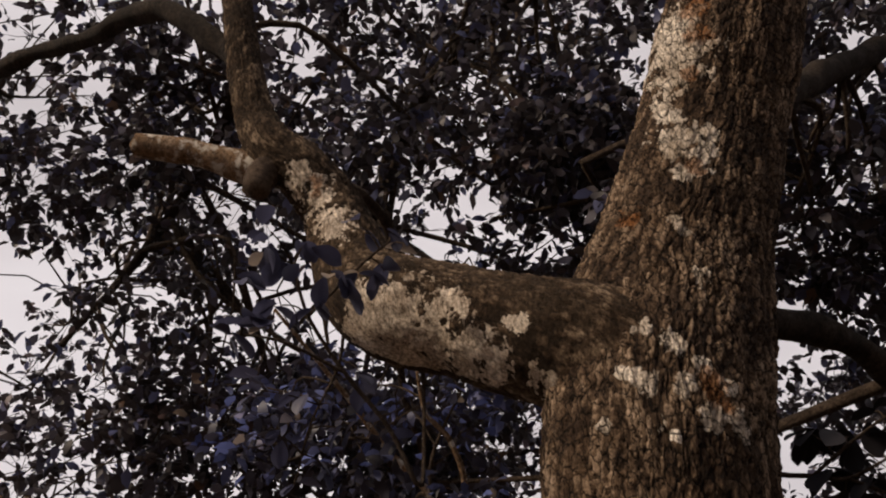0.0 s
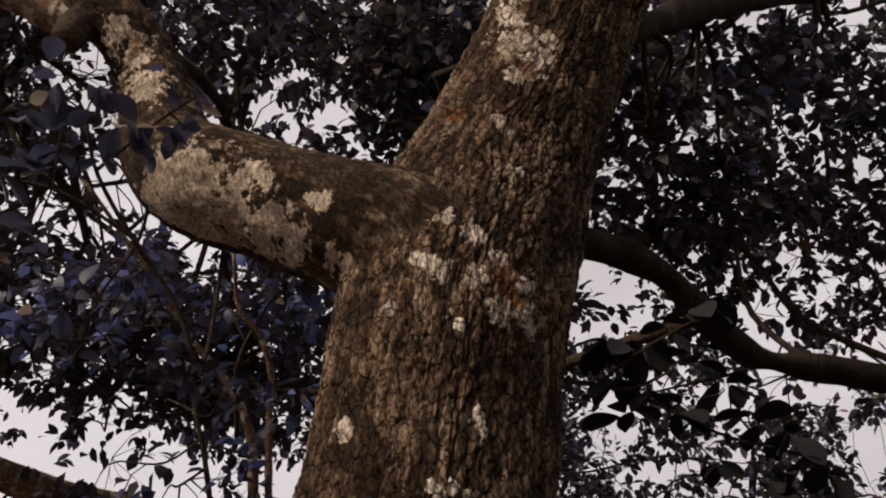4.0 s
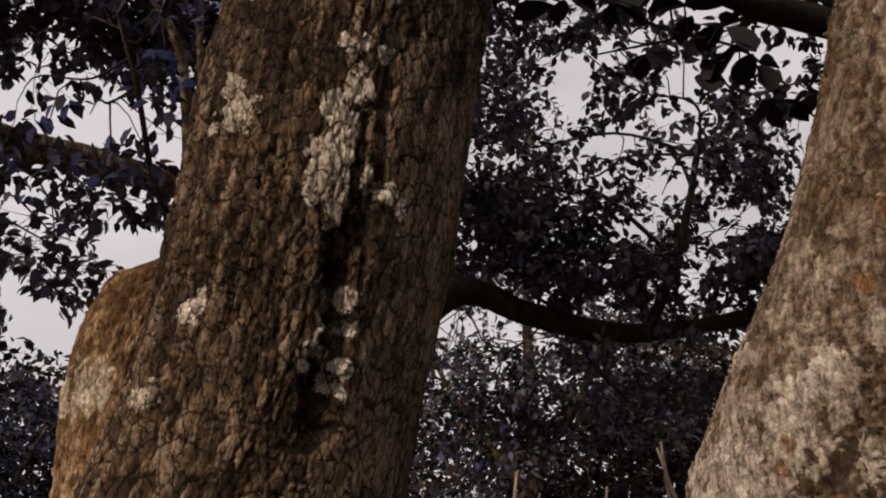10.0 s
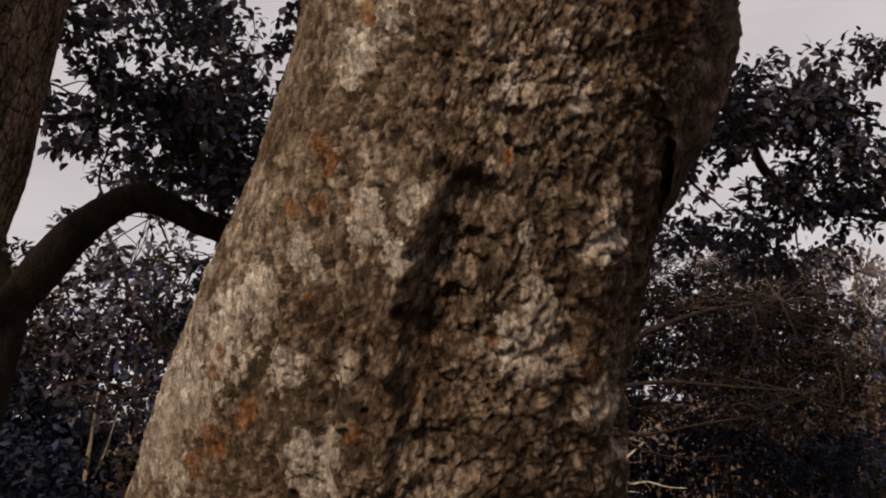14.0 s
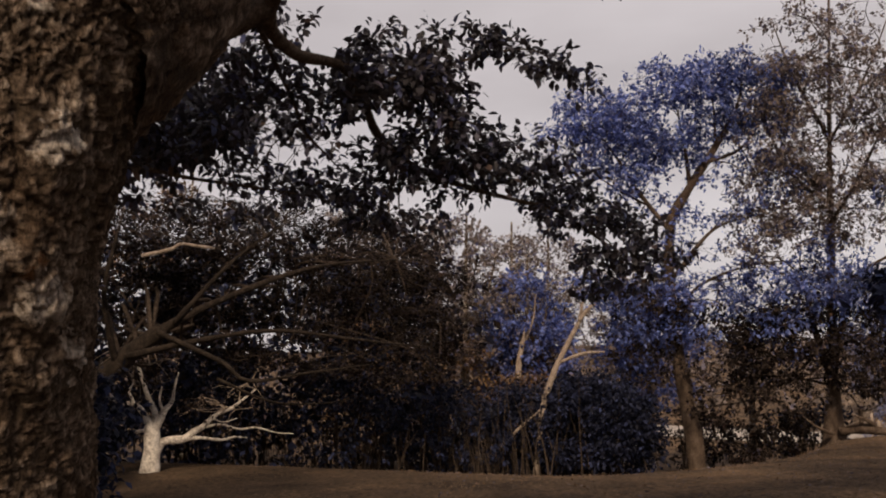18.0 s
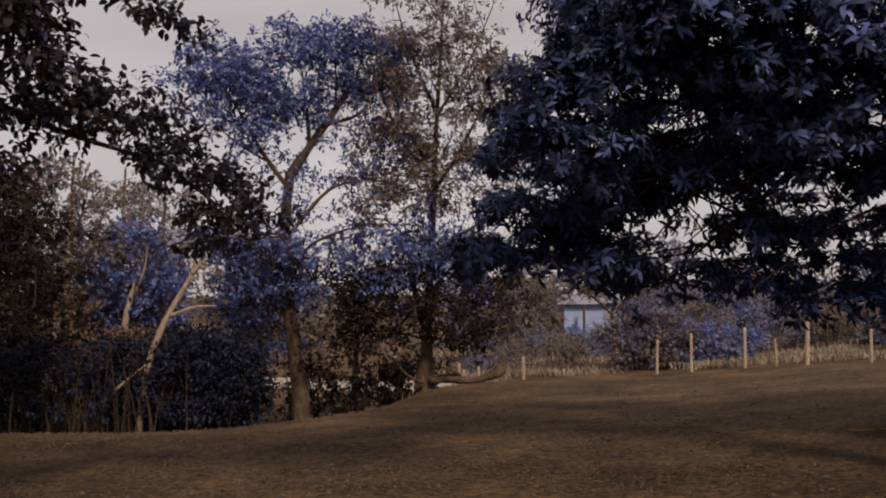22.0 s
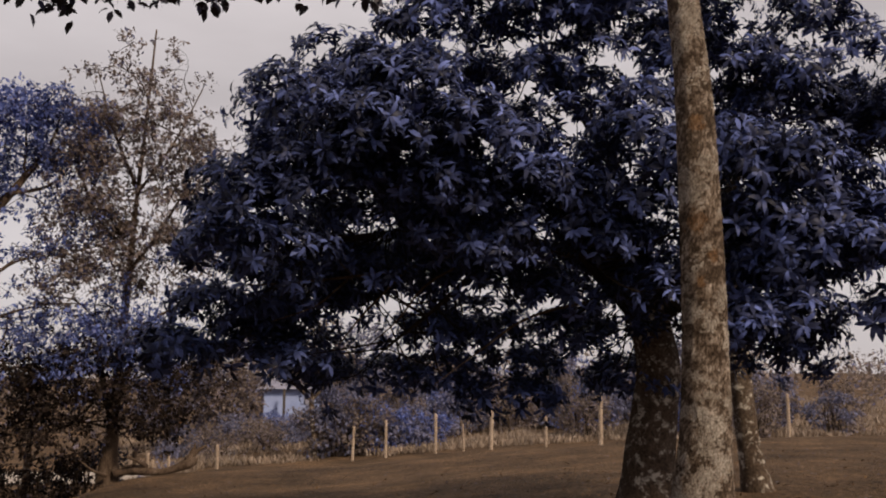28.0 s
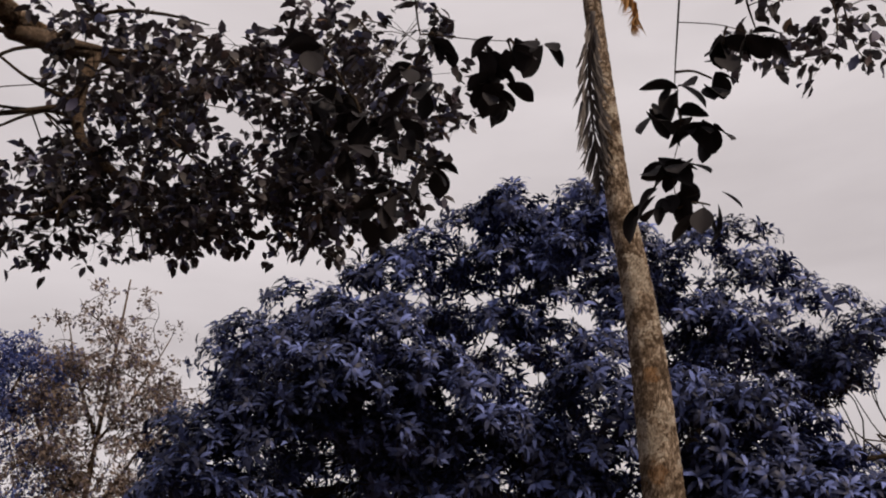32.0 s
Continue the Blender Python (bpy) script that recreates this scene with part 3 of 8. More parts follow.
def rosettes(rng, puffs, limbs, leaf=0.114, per=12, twig=0.008):
    """Crown of long leaves in whorls at the shoot tips. puffs: (x, y, z, rx, ry, rz, shoots)."""
    nodes = np.concatenate([resample(p, 14)[0] for p in limbs])
    lo, la, lu, ls, twigs = [], [], [], [], []
    for (x, y, z, rx, ry, rz, count) in puffs:
        c = np.array((x, y, z))
        domes = max(3, int(count / 13))
        d0 = unit(rng.normal(size=(domes, 3)))
        d0[:, 2] = np.where(d0[:, 2] < -0.4, -d0[:, 2] * 0.7, d0[:, 2])
        mids = c + d0 * (0.25 + 0.7 * rng.random((domes, 1))) * np.array((rx, ry, rz))
        mids = mids + (np.stack([fbm(mids * 1.7, 2, 5), fbm(mids * 1.7, 2, 7), fbm(mids * 1.7, 2, 9)], 1) - 0.5) * 0.6
        tips, d = [], []
        for mid, o in zip(mids, d0):
            e = unit(rng.normal(size=(28, 3)) * 0.75 + o * 0.55 + np.array((0, 0, 0.75)))
            tips.append(mid + e * rng.uniform(0.28, 0.46) * np.array((1.15, 1.15, 0.62)) * rng.uniform(0.85, 1.1, (28, 1)))
            d.append(e)
        tips, d = np.concatenate(tips), np.concatenate(d)
        for s, o in zip(tips, d):
            k = int(np.argmin(np.linalg.norm(nodes[:, :3] - s, axis=1) + rng.random(len(nodes)) * 0.9))
            st = nodes[k, :3]
            far = np.linalg.norm(s - st)
            if rng.random() < 0.12 and far < 1.1:
                mid = st * 0.45 + s * 0.55 + rng.normal(size=3) * 0.08 * far - np.array((0, 0, 0.08 * far))
                twigs.append(tube([(*st, min(nodes[k, 3] * 0.4, twig * (0.7 + 0.6 * far))), (*mid, twig), (*s, twig * 0.5)], 4, 3, cap=False))
            grow_dir = unit(o + np.array((0, 0, 0.2)) + rng.normal(size=3) * 0.15)
            side = unit(np.cross(grow_dir, rng.normal(size=3)))
            other = np.cross(grow_dir, side)
            th = np.arange(per) * 2.4 + rng.random() * 6
            tilt = rng.uniform(0.0, 0.9, per)
            ax = (np.cos(th)[:, None] * side + np.sin(th)[:, None] * other) + grow_dir * tilt[:, None] * 0.7 + np.array((0, 0, -0.10))
            lo.append(s + grow_dir * rng.uniform(-0.06, 0.06, (per, 1)))
            la.append(ax)
            lu.append(np.tile(grow_dir + np.array((0, 0, 0.2)), (per, 1)) + rng.normal(size=(per, 3)) * 0.1)
            ls.append(leaf * (0.65 + 0.6 * rng.random(per)) * (0.8 + 0.4 * rng.random()))
    lo, la, lu, ls = (np.concatenate(k) for k in (lo, la, lu, ls))
    return leaves(lo, la, lu, ls, ls * 0.30, LEAF_SLIM), merge(twigs)


def hero_limb(points, around, along, su, sv, amp, seed, patches=(), rust=(), lobes=0.05, crack=(), spread=0.0, rust_spread=0.0, grain=0.004, front=0.0, squash=1.0, edge_width=0.16, dense=None, warp=1.9, streak=0.0, calm=None, lift=0.0):
    """A trunk or limb seen close by, with plates, fissures and lichen. front: the side with the finest mesh; squash: depth of its section
    towards that side. Returns verts, faces and the masks of lichen, rust and tone."""
    row, u = resample(points, along)
    if dense:
        fine_row, fine_u = resample(points, 3000)
        w = np.cumsum(np.where((fine_row[:, 2] > dense[0]) & (fine_row[:, 2] < dense[1]), 1.0, 0.10))
        at = np.interp(np.linspace(w[0], w[-1], along), w, np.arange(3000))
        row = np.stack([np.interp(at, np.arange(3000), fine_row[:, k]) for k in range(4)], 1)
        u = np.interp(at, np.arange(3000), fine_u)
    c, r = row[:, :3], row[:, 3]
    t, a, b = frames(c)
    s = np.linspace(-math.pi, math.pi, around, endpoint=False)
    th = s - 0.62 * np.sin(s) + front
    d = (a[:, None] * np.cos(th)[None, :, None] + b[:, None] * np.sin(th)[None, :, None]).reshape(-1, 3)
    rr = np.repeat(r, around)
    cc = np.repeat(c, around, 0)
    v = cc + d * rr[:, None]
    uu = np.repeat(u, around)
    tt = np.tile(th, along)
    body = (fbm(v * 2.6 + seed, 3, seed) - 0.5) * 2 * lobes * rr + np.sin(tt * 3 + uu * 1.7 + seed) * 0.25 * lobes * rr + (fbm(v * 8 + seed, 3, seed + 5) - 0.5) * 1.2 * amp
    q = np.stack([np.cos(tt) * rr / su, np.sin(tt) * rr / su, uu / sv], 1)
    q = q + (np.stack([fbm(v * 16, 3, seed + 1), fbm(v * 16, 3, seed + 2), fbm(v * 11, 3, seed + 3)], 1) - 0.5) * warp
    f1, f2, cell = worley(q, seed)
    f1b, f2b, cellb = worley(q * 2.3 + 5, seed + 40)
    plate = sstep(0.0, edge_width, f2 - f1)
    small = sstep(0.0, edge_width * 1.3, f2b - f1b)
    rough = 0.35 + 1.3 * fbm(v * 4.5 + 3, 2, seed + 9)
    disp = amp * rough * (plate - 0.7 + 0.5 * (cell - 0.5)) + amp * 0.5 * rough * (small - 0.6 + 0.5 * (cellb - 0.5))
    disp = disp + (fbm(v * 42, 3, seed + 4, 0.6) - 0.5) * 2.6 * grain + (fbm(v * 120, 2, seed + 6) - 0.5) * 1.3 * grain
    if streak:
        disp = disp + (fbm(np.stack([np.cos(tt) * rr * 42, np.sin(tt) * rr * 42, uu * 7], 1) + fbm(v * 9, 2, seed + 14)[:, None], 4, seed + 15, 0.6) - 0.5) * amp * streak
    even_side = 0.0
    if calm:
        side, low, high, top = calm
        even_side = sstep(low, high, d @ np.array(side) + (fbm(v * 7, 3, seed + 16) - 0.5) * 0.3) * (1 - sstep(top - 0.15, top + 0.15, cc[:, 2]))
        disp = disp * (1 - 0.75 * even_side)
    n = np.array((math.cos(front), math.sin(front), 0))

    def flat(w):
        return w - (1 - squash) * (w @ n)[:, None] * n

    shell = cc + flat(d * (rr + body)[:, None])
    for k0, k1, width, depth in crack:
        p0, p1 = np.array(k0), np.array(k1)
        w = np.clip(((shell - p0) @ (p1 - p0)) / ((p1 - p0) @ (p1 - p0)), 0, 1)
        off = shell - (p0 + w[:, None] * (p1 - p0))
        off = off - (off @ n)[:, None] * n * 0.8
        dist = np.linalg.norm(off, axis=1) + (fbm(v * 38, 3, seed + 8) - 0.5) * width * 1.5
        disp = disp - depth * (1 - sstep(width * 0.3, width, dist)) * ((d @ n) > 0)
    v = shell
    masks = []
    for spots, spr, freq in ((patches, spread, 5.0), (rust, rust_spread, 7.0)):
        m = np.zeros(len(v))
        for (x, y, z, rad) in spots:
            off = v - np.array((x, y, z))
            off = off - (off @ n)[:, None] * n * 0.75
            dist = np.linalg.norm(off * np.array((1, 1, 0.75)), axis=1) + (fbm(v * 26 + 5, 4, seed + 27, 0.65) - 0.5) * rad * 2.4
            m = np.maximum(m, np.clip(1 - 0.5 * dist / rad, 0, 1.2) * ((d @ n) > -0.2))
        if spr:
            m = np.maximum(m, np.clip(0.5 + (fbm(v * freq + 31, 4, seed + 23 + int(freq), 0.62) - 0.60 + spr * 0.2) * 4, 0, 0.8))
        masks.append(m)
    disp = disp + lift * sstep(0.42, 0.6, masks[0] + 0.25 * (fbm(v * 55, 3, seed + 17) - 0.5)) * plate
    v = cc + flat(d * (rr + body + disp)[:, None])
    # random plate tone, with crack shade painted in: it drops at the plate edges
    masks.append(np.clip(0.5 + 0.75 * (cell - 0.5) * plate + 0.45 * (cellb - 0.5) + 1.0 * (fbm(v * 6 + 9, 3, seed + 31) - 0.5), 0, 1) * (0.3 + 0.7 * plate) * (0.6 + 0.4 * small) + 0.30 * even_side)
    i = np.arange(along - 1)[:, None] * around
    j = np.arange(around)[None]
    f = np.stack([i + j, i + (j + 1) % around, i + around + (j + 1) % around, i + around + j], -1).reshape(-1, 4)
    return v, f, masks


def hero_part(name, built, mat, parent, label=""):
    v, f, masks = built
    ob = part(name, (v, f), mat, parent, label)
    for key, m in zip(("lichen", "rust", "tone"), masks):
        ob.data.attributes.new(key, "FLOAT", "POINT").data.foreach_set("value", m.astype(np.float32))
    return ob


# ---------------------------------------------------------------- ground
def height(x, y):
    x, y = np.asarray(x, float), np.asarray(y, float)
    z = np.where(x > 0, 0.102 * 7 * np.tanh(x / 7), 0.04 * 25 * np.tanh(x / 25))
    z = z - 0.3 * sstep(10, 19, y) - 0.65 * sstep(20, 30, y)
    z = z - 0.9 * sstep(4.4, 7.6, -x) * sstep(10.5, 18, y)
    far = np.maximum(0, y - 34)
    z = z + 0.032 * far * np.exp(-far / 300)
    p = np.stack([x.ravel(), y.ravel(), 0 * x.ravel()], 1)
    n = (fbm(p * 0.16 + 7, 3, 3) - 0.5).reshape(x.shape)
    big = (fbm(p * 0.012 + 3, 3, 4) - 0.5).reshape(x.shape)
    dist = np.hypot(x, y)
    return z + 0.16 * n * sstep(3, 12, dist) + 9 * big * sstep(60, 400, dist) + 2 * sstep(80, 500, dist)


def zg(x, y):
    return float(height(np.array([x]), np.array([y]))[0])


def build_ground():
    g = np.sinh(np.linspace(-1, 1, 191) * 6.6) / math.sinh(6.6) * 3000
    h = np.sinh(np.linspace(-1, 1, 191) * 6.6) / math.sinh(6.6) * 3000 + 11
    xx, yy = np.meshgrid(g - 2, h)
    v = np.stack([xx.ravel(), yy.ravel(), height(xx, yy).ravel()], 1)
    n = 191
    i = np.arange(n - 1)[:, None] * n
    j = np.arange(n - 1)[None]
    f = np.stack([i + j, i + j + 1, i + n + j + 1, i + n + j], -1).reshape(-1, 4)
    ob = new("ground", mesh_from("ground", v, f, M_GROUND))
    tagged(ob, "dry brown lawn sloping away to scrub and hills", "ground", kind="structure")


build_ground()


def build_track():
    s = np.linspace(0, 1, 40)
    cx, cy = -4.5 - 15 * s, 36 + 4.5 * s
    v = []
    for k in (-1, -0.5, 0, 0.5, 1):
        x, y = cx, cy + k * 1.9 + np.sin(s * 9 + k) * 0.15
        v.append(np.stack([x, y, height(x, y) + 0.03 + 0.05 * (1 - k * k)], 1))
    v = np.concatenate(v)
    f = np.array([(a * 40 + i, a * 40 + i + 1, a * 40 + 41 + i, a * 40 + 40 + i) for a in range(4) for i in range(39)])
    tagged(new("road", mesh_from("road", v, f, M_TRACK)), "pale dirt track beyond the trees", "road", kind="structure")


build_track()


# ---------------------------------------------------------------- the fissured tree with the bent limb
def tree_fissured():
    rng = np.random.default_rng(11)
    z0 = zg(-2.3, -0.5)
    t = thing("broadleaf_tree", (-2.3, -0.5, z0), "leaning broadleaf tree with dark fissured bark and pale lichen", "tree")
    axis = [(-2.42, -0.55, z0 - 0.1, 0.42), (-2.36, -0.40, 0.6, 0.36), (-2.32, -0.27, 1.1, 0.325), (-2.30, -0.20, 1.4, 0.305), (-2.275, -0.111, 1.7, 0.283), (-2.235, -0.035, 2.0, 0.283), (-2.20, 0.025, 2.3, 0.284),
            (-2.18, 0.08, 2.6, 0.277), (-2.17, 0.135, 2.9, 0.287), (-2.19, 0.237, 3.2, 0.278), (-2.19, 0.36, 3.5, 0.248), (-2.15, 0.53, 3.9, 0.232), (-2.05, 0.69, 4.3, 0.23), (-1.98, 0.9, 4.9, 0.19), (-2.1, 1.15, 5.8, 0.15), (-2.4, 1.35, 6.8, 0.10)]
    white = [(-2.048, -0.182, 2.301, 0.023), (-2.036, -0.172, 2.255, 0.032), (-2.058, -0.197, 2.252, 0.023), (-1.983, -0.001, 2.225, 0.031), (-1.984, 0.009, 2.204, 0.025), (-1.993, -0.018, 2.145, 0.040), (-1.998, -0.003, 2.110, 0.037), (-2.002, -0.044, 2.078, 0.021), (-2.004, -0.004, 2.058, 0.027), (-2.009, -0.009, 2.027, 0.018), (-2.004, 0.049, 2.091, 0.025), (-2.002, 0.060, 2.107, 0.015), (-1.979, 0.042, 2.276, 0.025), (-1.973, 0.121, 2.483, 0.022), (-1.972, 0.114, 2.463, 0.017), (-1.973, 0.018, 2.372, 0.016), (-1.970, 0.055, 2.367, 0.013), (-1.979, 0.093, 2.350, 0.013), (-2.030, 0.019, 1.889, 0.015), (-2.031, -0.037, 1.830, 0.021), (-2.037, -0.046, 1.802, 0.024), (-2.037, -0.057, 1.774, 0.015), (-2.021, -0.021, 1.897, 0.009), (-2.040, 0.022, 1.841, 0.014), (-2.047, 0.008, 1.773, 0.013), (-2.055, -0.002, 1.727, 0.015), (-2.086, -0.256, 1.880, 0.023), (-2.136, -0.330, 1.739, 0.022), (-2.012, 0.091, 2.083, 0.022), (-2.026, 0.114, 2.066, 0.016),
             (-1.945, 0.145, 2.956, 0.025), (-1.956, 0.052, 2.856, 0.026), (-1.943, 0.144, 2.846, 0.026), (-1.948, 0.200, 2.892, 0.023), (-1.963, 0.244, 2.843, 0.019), (-1.960, 0.197, 2.756, 0.033), (-1.977, 0.245, 2.755, 0.026), (-1.979, 0.030, 3.022, 0.012), (-1.964, 0.064, 3.014, 0.010), (-1.959, 0.092, 3.012, 0.018), (-1.953, 0.065, 2.759, 0.016), (-1.953, 0.093, 2.718, 0.011), (-1.973, 0.124, 2.491, 0.021), (-1.982, 0.263, 3.366, 0.020), (-1.982, 0.268, 3.347, 0.015), (-1.967, 0.269, 3.155, 0.021), (-1.964, 0.010, 2.897, 0.015), (-2.035, -0.144, 2.514, 0.016), (-1.990, -0.052, 2.777, 0.013), (-1.973, 0.287, 3.180, 0.015),
             (-1.974, 0.444, 4.058, 0.085), (-1.993, 0.411, 3.973, 0.061), (-1.992, 0.435, 4.168, 0.076), (-2.004, 0.356, 3.792, 0.037), (-1.995, 0.350, 3.698, 0.062), (-1.989, 0.382, 3.620, 0.046), (-1.999, 0.322, 3.564, 0.030), (-1.979, 0.441, 3.701, 0.026), (-2.025, 0.343, 3.880, 0.022), (-1.984, 0.261, 3.373, 0.019), (-1.979, 0.267, 3.338, 0.019), (-1.949, 0.483, 4.054, 0.028)]
    cracks = [((-1.982, 0.104, 2.340), (-1.990, 0.083, 2.208), 0.014, 0.024), ((-1.990, 0.083, 2.208), (-2.007, 0.076, 2.103), 0.016, 0.030), ((-2.007, 0.076, 2.103), (-2.010, 0.027, 2.028), 0.020, 0.042),
              ((-2.010, 0.027, 2.028), (-2.018, -0.006, 1.927), 0.035, 0.060), ((-2.018, -0.006, 1.927), (-2.034, -0.007, 1.830), 0.035, 0.066), ((-2.034, -0.007, 1.830), (-2.044, -0.032, 1.745), 0.032, 0.066),
              ((-2.044, -0.032, 1.745), (-2.061, -0.047, 1.663), 0.041, 0.060), ((-1.981, 0.051, 2.226), (-1.997, 0.039, 2.132), 0.012, 0.024), ((-1.997, 0.039, 2.132), (-2.006, 0.022, 2.059), 0.014, 0.026),
              ((-2.013, 0.047, 2.008), (-2.034, 0.035, 1.889), 0.008, 0.014), ((-1.995, -0.080, 2.415), (-2.015, -0.122, 2.114), 0.008, 0.012), ((-2.044, -0.182, 2.224), (-2.079, -0.239, 1.985), 0.011, 0.014),
              ((-2.022, -0.142, 2.116), (-2.058, -0.198, 1.839), 0.009, 0.013)]
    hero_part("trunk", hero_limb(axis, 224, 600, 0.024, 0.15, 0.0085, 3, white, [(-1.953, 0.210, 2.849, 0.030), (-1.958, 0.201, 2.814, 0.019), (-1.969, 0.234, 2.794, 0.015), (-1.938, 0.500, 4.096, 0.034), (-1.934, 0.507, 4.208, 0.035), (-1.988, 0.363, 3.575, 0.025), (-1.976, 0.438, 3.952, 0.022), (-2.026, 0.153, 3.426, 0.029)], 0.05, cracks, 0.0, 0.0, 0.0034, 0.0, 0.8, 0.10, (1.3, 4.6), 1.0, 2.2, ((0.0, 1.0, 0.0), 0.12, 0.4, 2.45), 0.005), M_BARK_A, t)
    limb = [(-2.16, 0.16, 2.95, 0.20), (-2.15, 0.0, 3.08, 0.185), (-2.185, -0.164, 3.165, 0.168), (-2.252, -0.323, 3.27, 0.160), (-2.295, -0.50, 3.36, 0.160), (-2.355, -0.612, 3.49, 0.142),
            (-2.377, -0.668, 3.69, 0.117), (-2.378, -0.71, 3.843, 0.104), (-2.328, -0.80, 3.965, 0.096), (-2.297, -0.906, 4.06, 0.084), (-2.293, -0.973, 4.24, 0.066),
            (-2.266, -1.024, 4.518, 0.064), (-2.236, -1.057, 4.788, 0.058), (-2.22, -1.13, 5.27, 0.052), (-2.5, -1.3, 6.0, 0.04)]
    hero_part("limb", hero_limb(limb, 100, 300, 0.03, 0.04, 0.005, 8, [(-2.210, -0.594, 3.265, 0.078), (-2.202, -0.517, 3.216, 0.091), (-2.158, -0.528, 3.280, 0.061), (-2.275, -0.615, 3.253, 0.052), (-2.113, -0.391, 3.228, 0.043), (-2.089, -0.345, 3.226, 0.027), (-2.174, -0.426, 3.172, 0.060), (-2.135, -0.326, 3.103, 0.043), (-2.131, -0.259, 3.043, 0.034), (-2.029, -0.199, 3.100, 0.017), (-2.036, -0.225, 3.116, 0.013), (-2.086, -0.166, 2.991, 0.017), (-2.115, -0.140, 2.957, 0.017), (-2.279, -0.749, 3.833, 0.048), (-2.264, -0.693, 3.694, 0.055), (-2.257, -0.802, 3.892, 0.039)],
                                [(-2.25, -.75, 3.85, .025)], 0.06, (), 0.0, 0.0, 0.003), M_BARK_LIMB, t, "bent limb crusted with pale lichen")
    stub = [(-2.323, -0.88, 4.0, 0.075), (-2.347, -1.009, 4.035, 0.066), (-2.325, -1.10, 4.06, 0.052), (-2.319, -1.20, 4.095, 0.046), (-2.301, -1.37, 4.12, 0.044)]
    part("branch_stub", tube(stub, 14, 8, 0.25, 2), M_BARK_STEM, t, "sawn-off pale branch stub")
    part("branch_stub", tube([(-2.30, -0.88, 4.02, 0.05), (-2.29, -0.93, 3.93, 0.05), (-2.29, -0.95, 3.86, 0.042)], 12, 6, 0.25, 5), M_BARK_C, t)
    left = [(-2.281, -1.026, 4.45, 0.05), (-2.283, -1.117, 4.61, 0.053), (-2.312, -1.39, 4.90, 0.052), (-2.58, -1.79, 5.08, 0.05), (-2.88, -2.31, 5.28, 0.05), (-3.6, -3.2, 5.5, 0.035)]
    right = [(-2.22, 0.35, 3.15, 0.10), (-2.378, 0.507, 3.294, 0.075), (-2.507, 0.733, 3.348, 0.072), (-2.652, 0.96, 3.361, 0.072), (-2.831, 1.184, 3.303, 0.066), (-3.059, 1.48, 3.281, 0.07),
             (-3.193, 1.843, 3.314, 0.075), (-3.296, 2.232, 3.327, 0.072), (-3.525, 2.829, 3.518, 0.06), (-4.0, 3.6, 4.0, 0.045)]
    upper = [(-2.1, 0.55, 3.95, 0.07), (-2.273, 0.818, 4.112, 0.055), (-2.514, 1.237, 4.531, 0.055), (-2.79, 1.881, 5.044, 0.05), (-2.94, 2.462, 5.376, 0.045), (-3.1, 3.09, 5.65, 0.035)]
    back = [(-2.0, 0.95, 5.1, 0.08), (-2.7, 0.5, 5.8, 0.06), (-3.8, -0.3, 6.0, 0.045), (-5.2, -0.8, 5.9, 0.03)]
    back2 = [(-2.3, -1.2, 5.6, 0.04), (-3.3, -1.3, 5.6, 0.035), (-4.2, -1.9, 5.4, 0.03), (-5.4, -2.9, 5.4, 0.02)]
    back3 = [(-2.0, 0.8, 4.9, 0.1), (-3.0, 1.3, 6.2, 0.07), (-4.2, 1.8, 6.6, 0.05), (-5.4, 2.2, 6.6, 0.03)]
    right = [(*q[:3], q[3] * 0.68) for q in right]
    left = [(*q[:3], q[3] * 0.8) for q in left]
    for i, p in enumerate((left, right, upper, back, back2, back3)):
        part("limb", tube(p, 18, 14, 0.55, 20 + i), M_BARK_SHADED, t)
    limbs = [left, right, upper, back, back2, back3, limb[9:], axis[11:]]
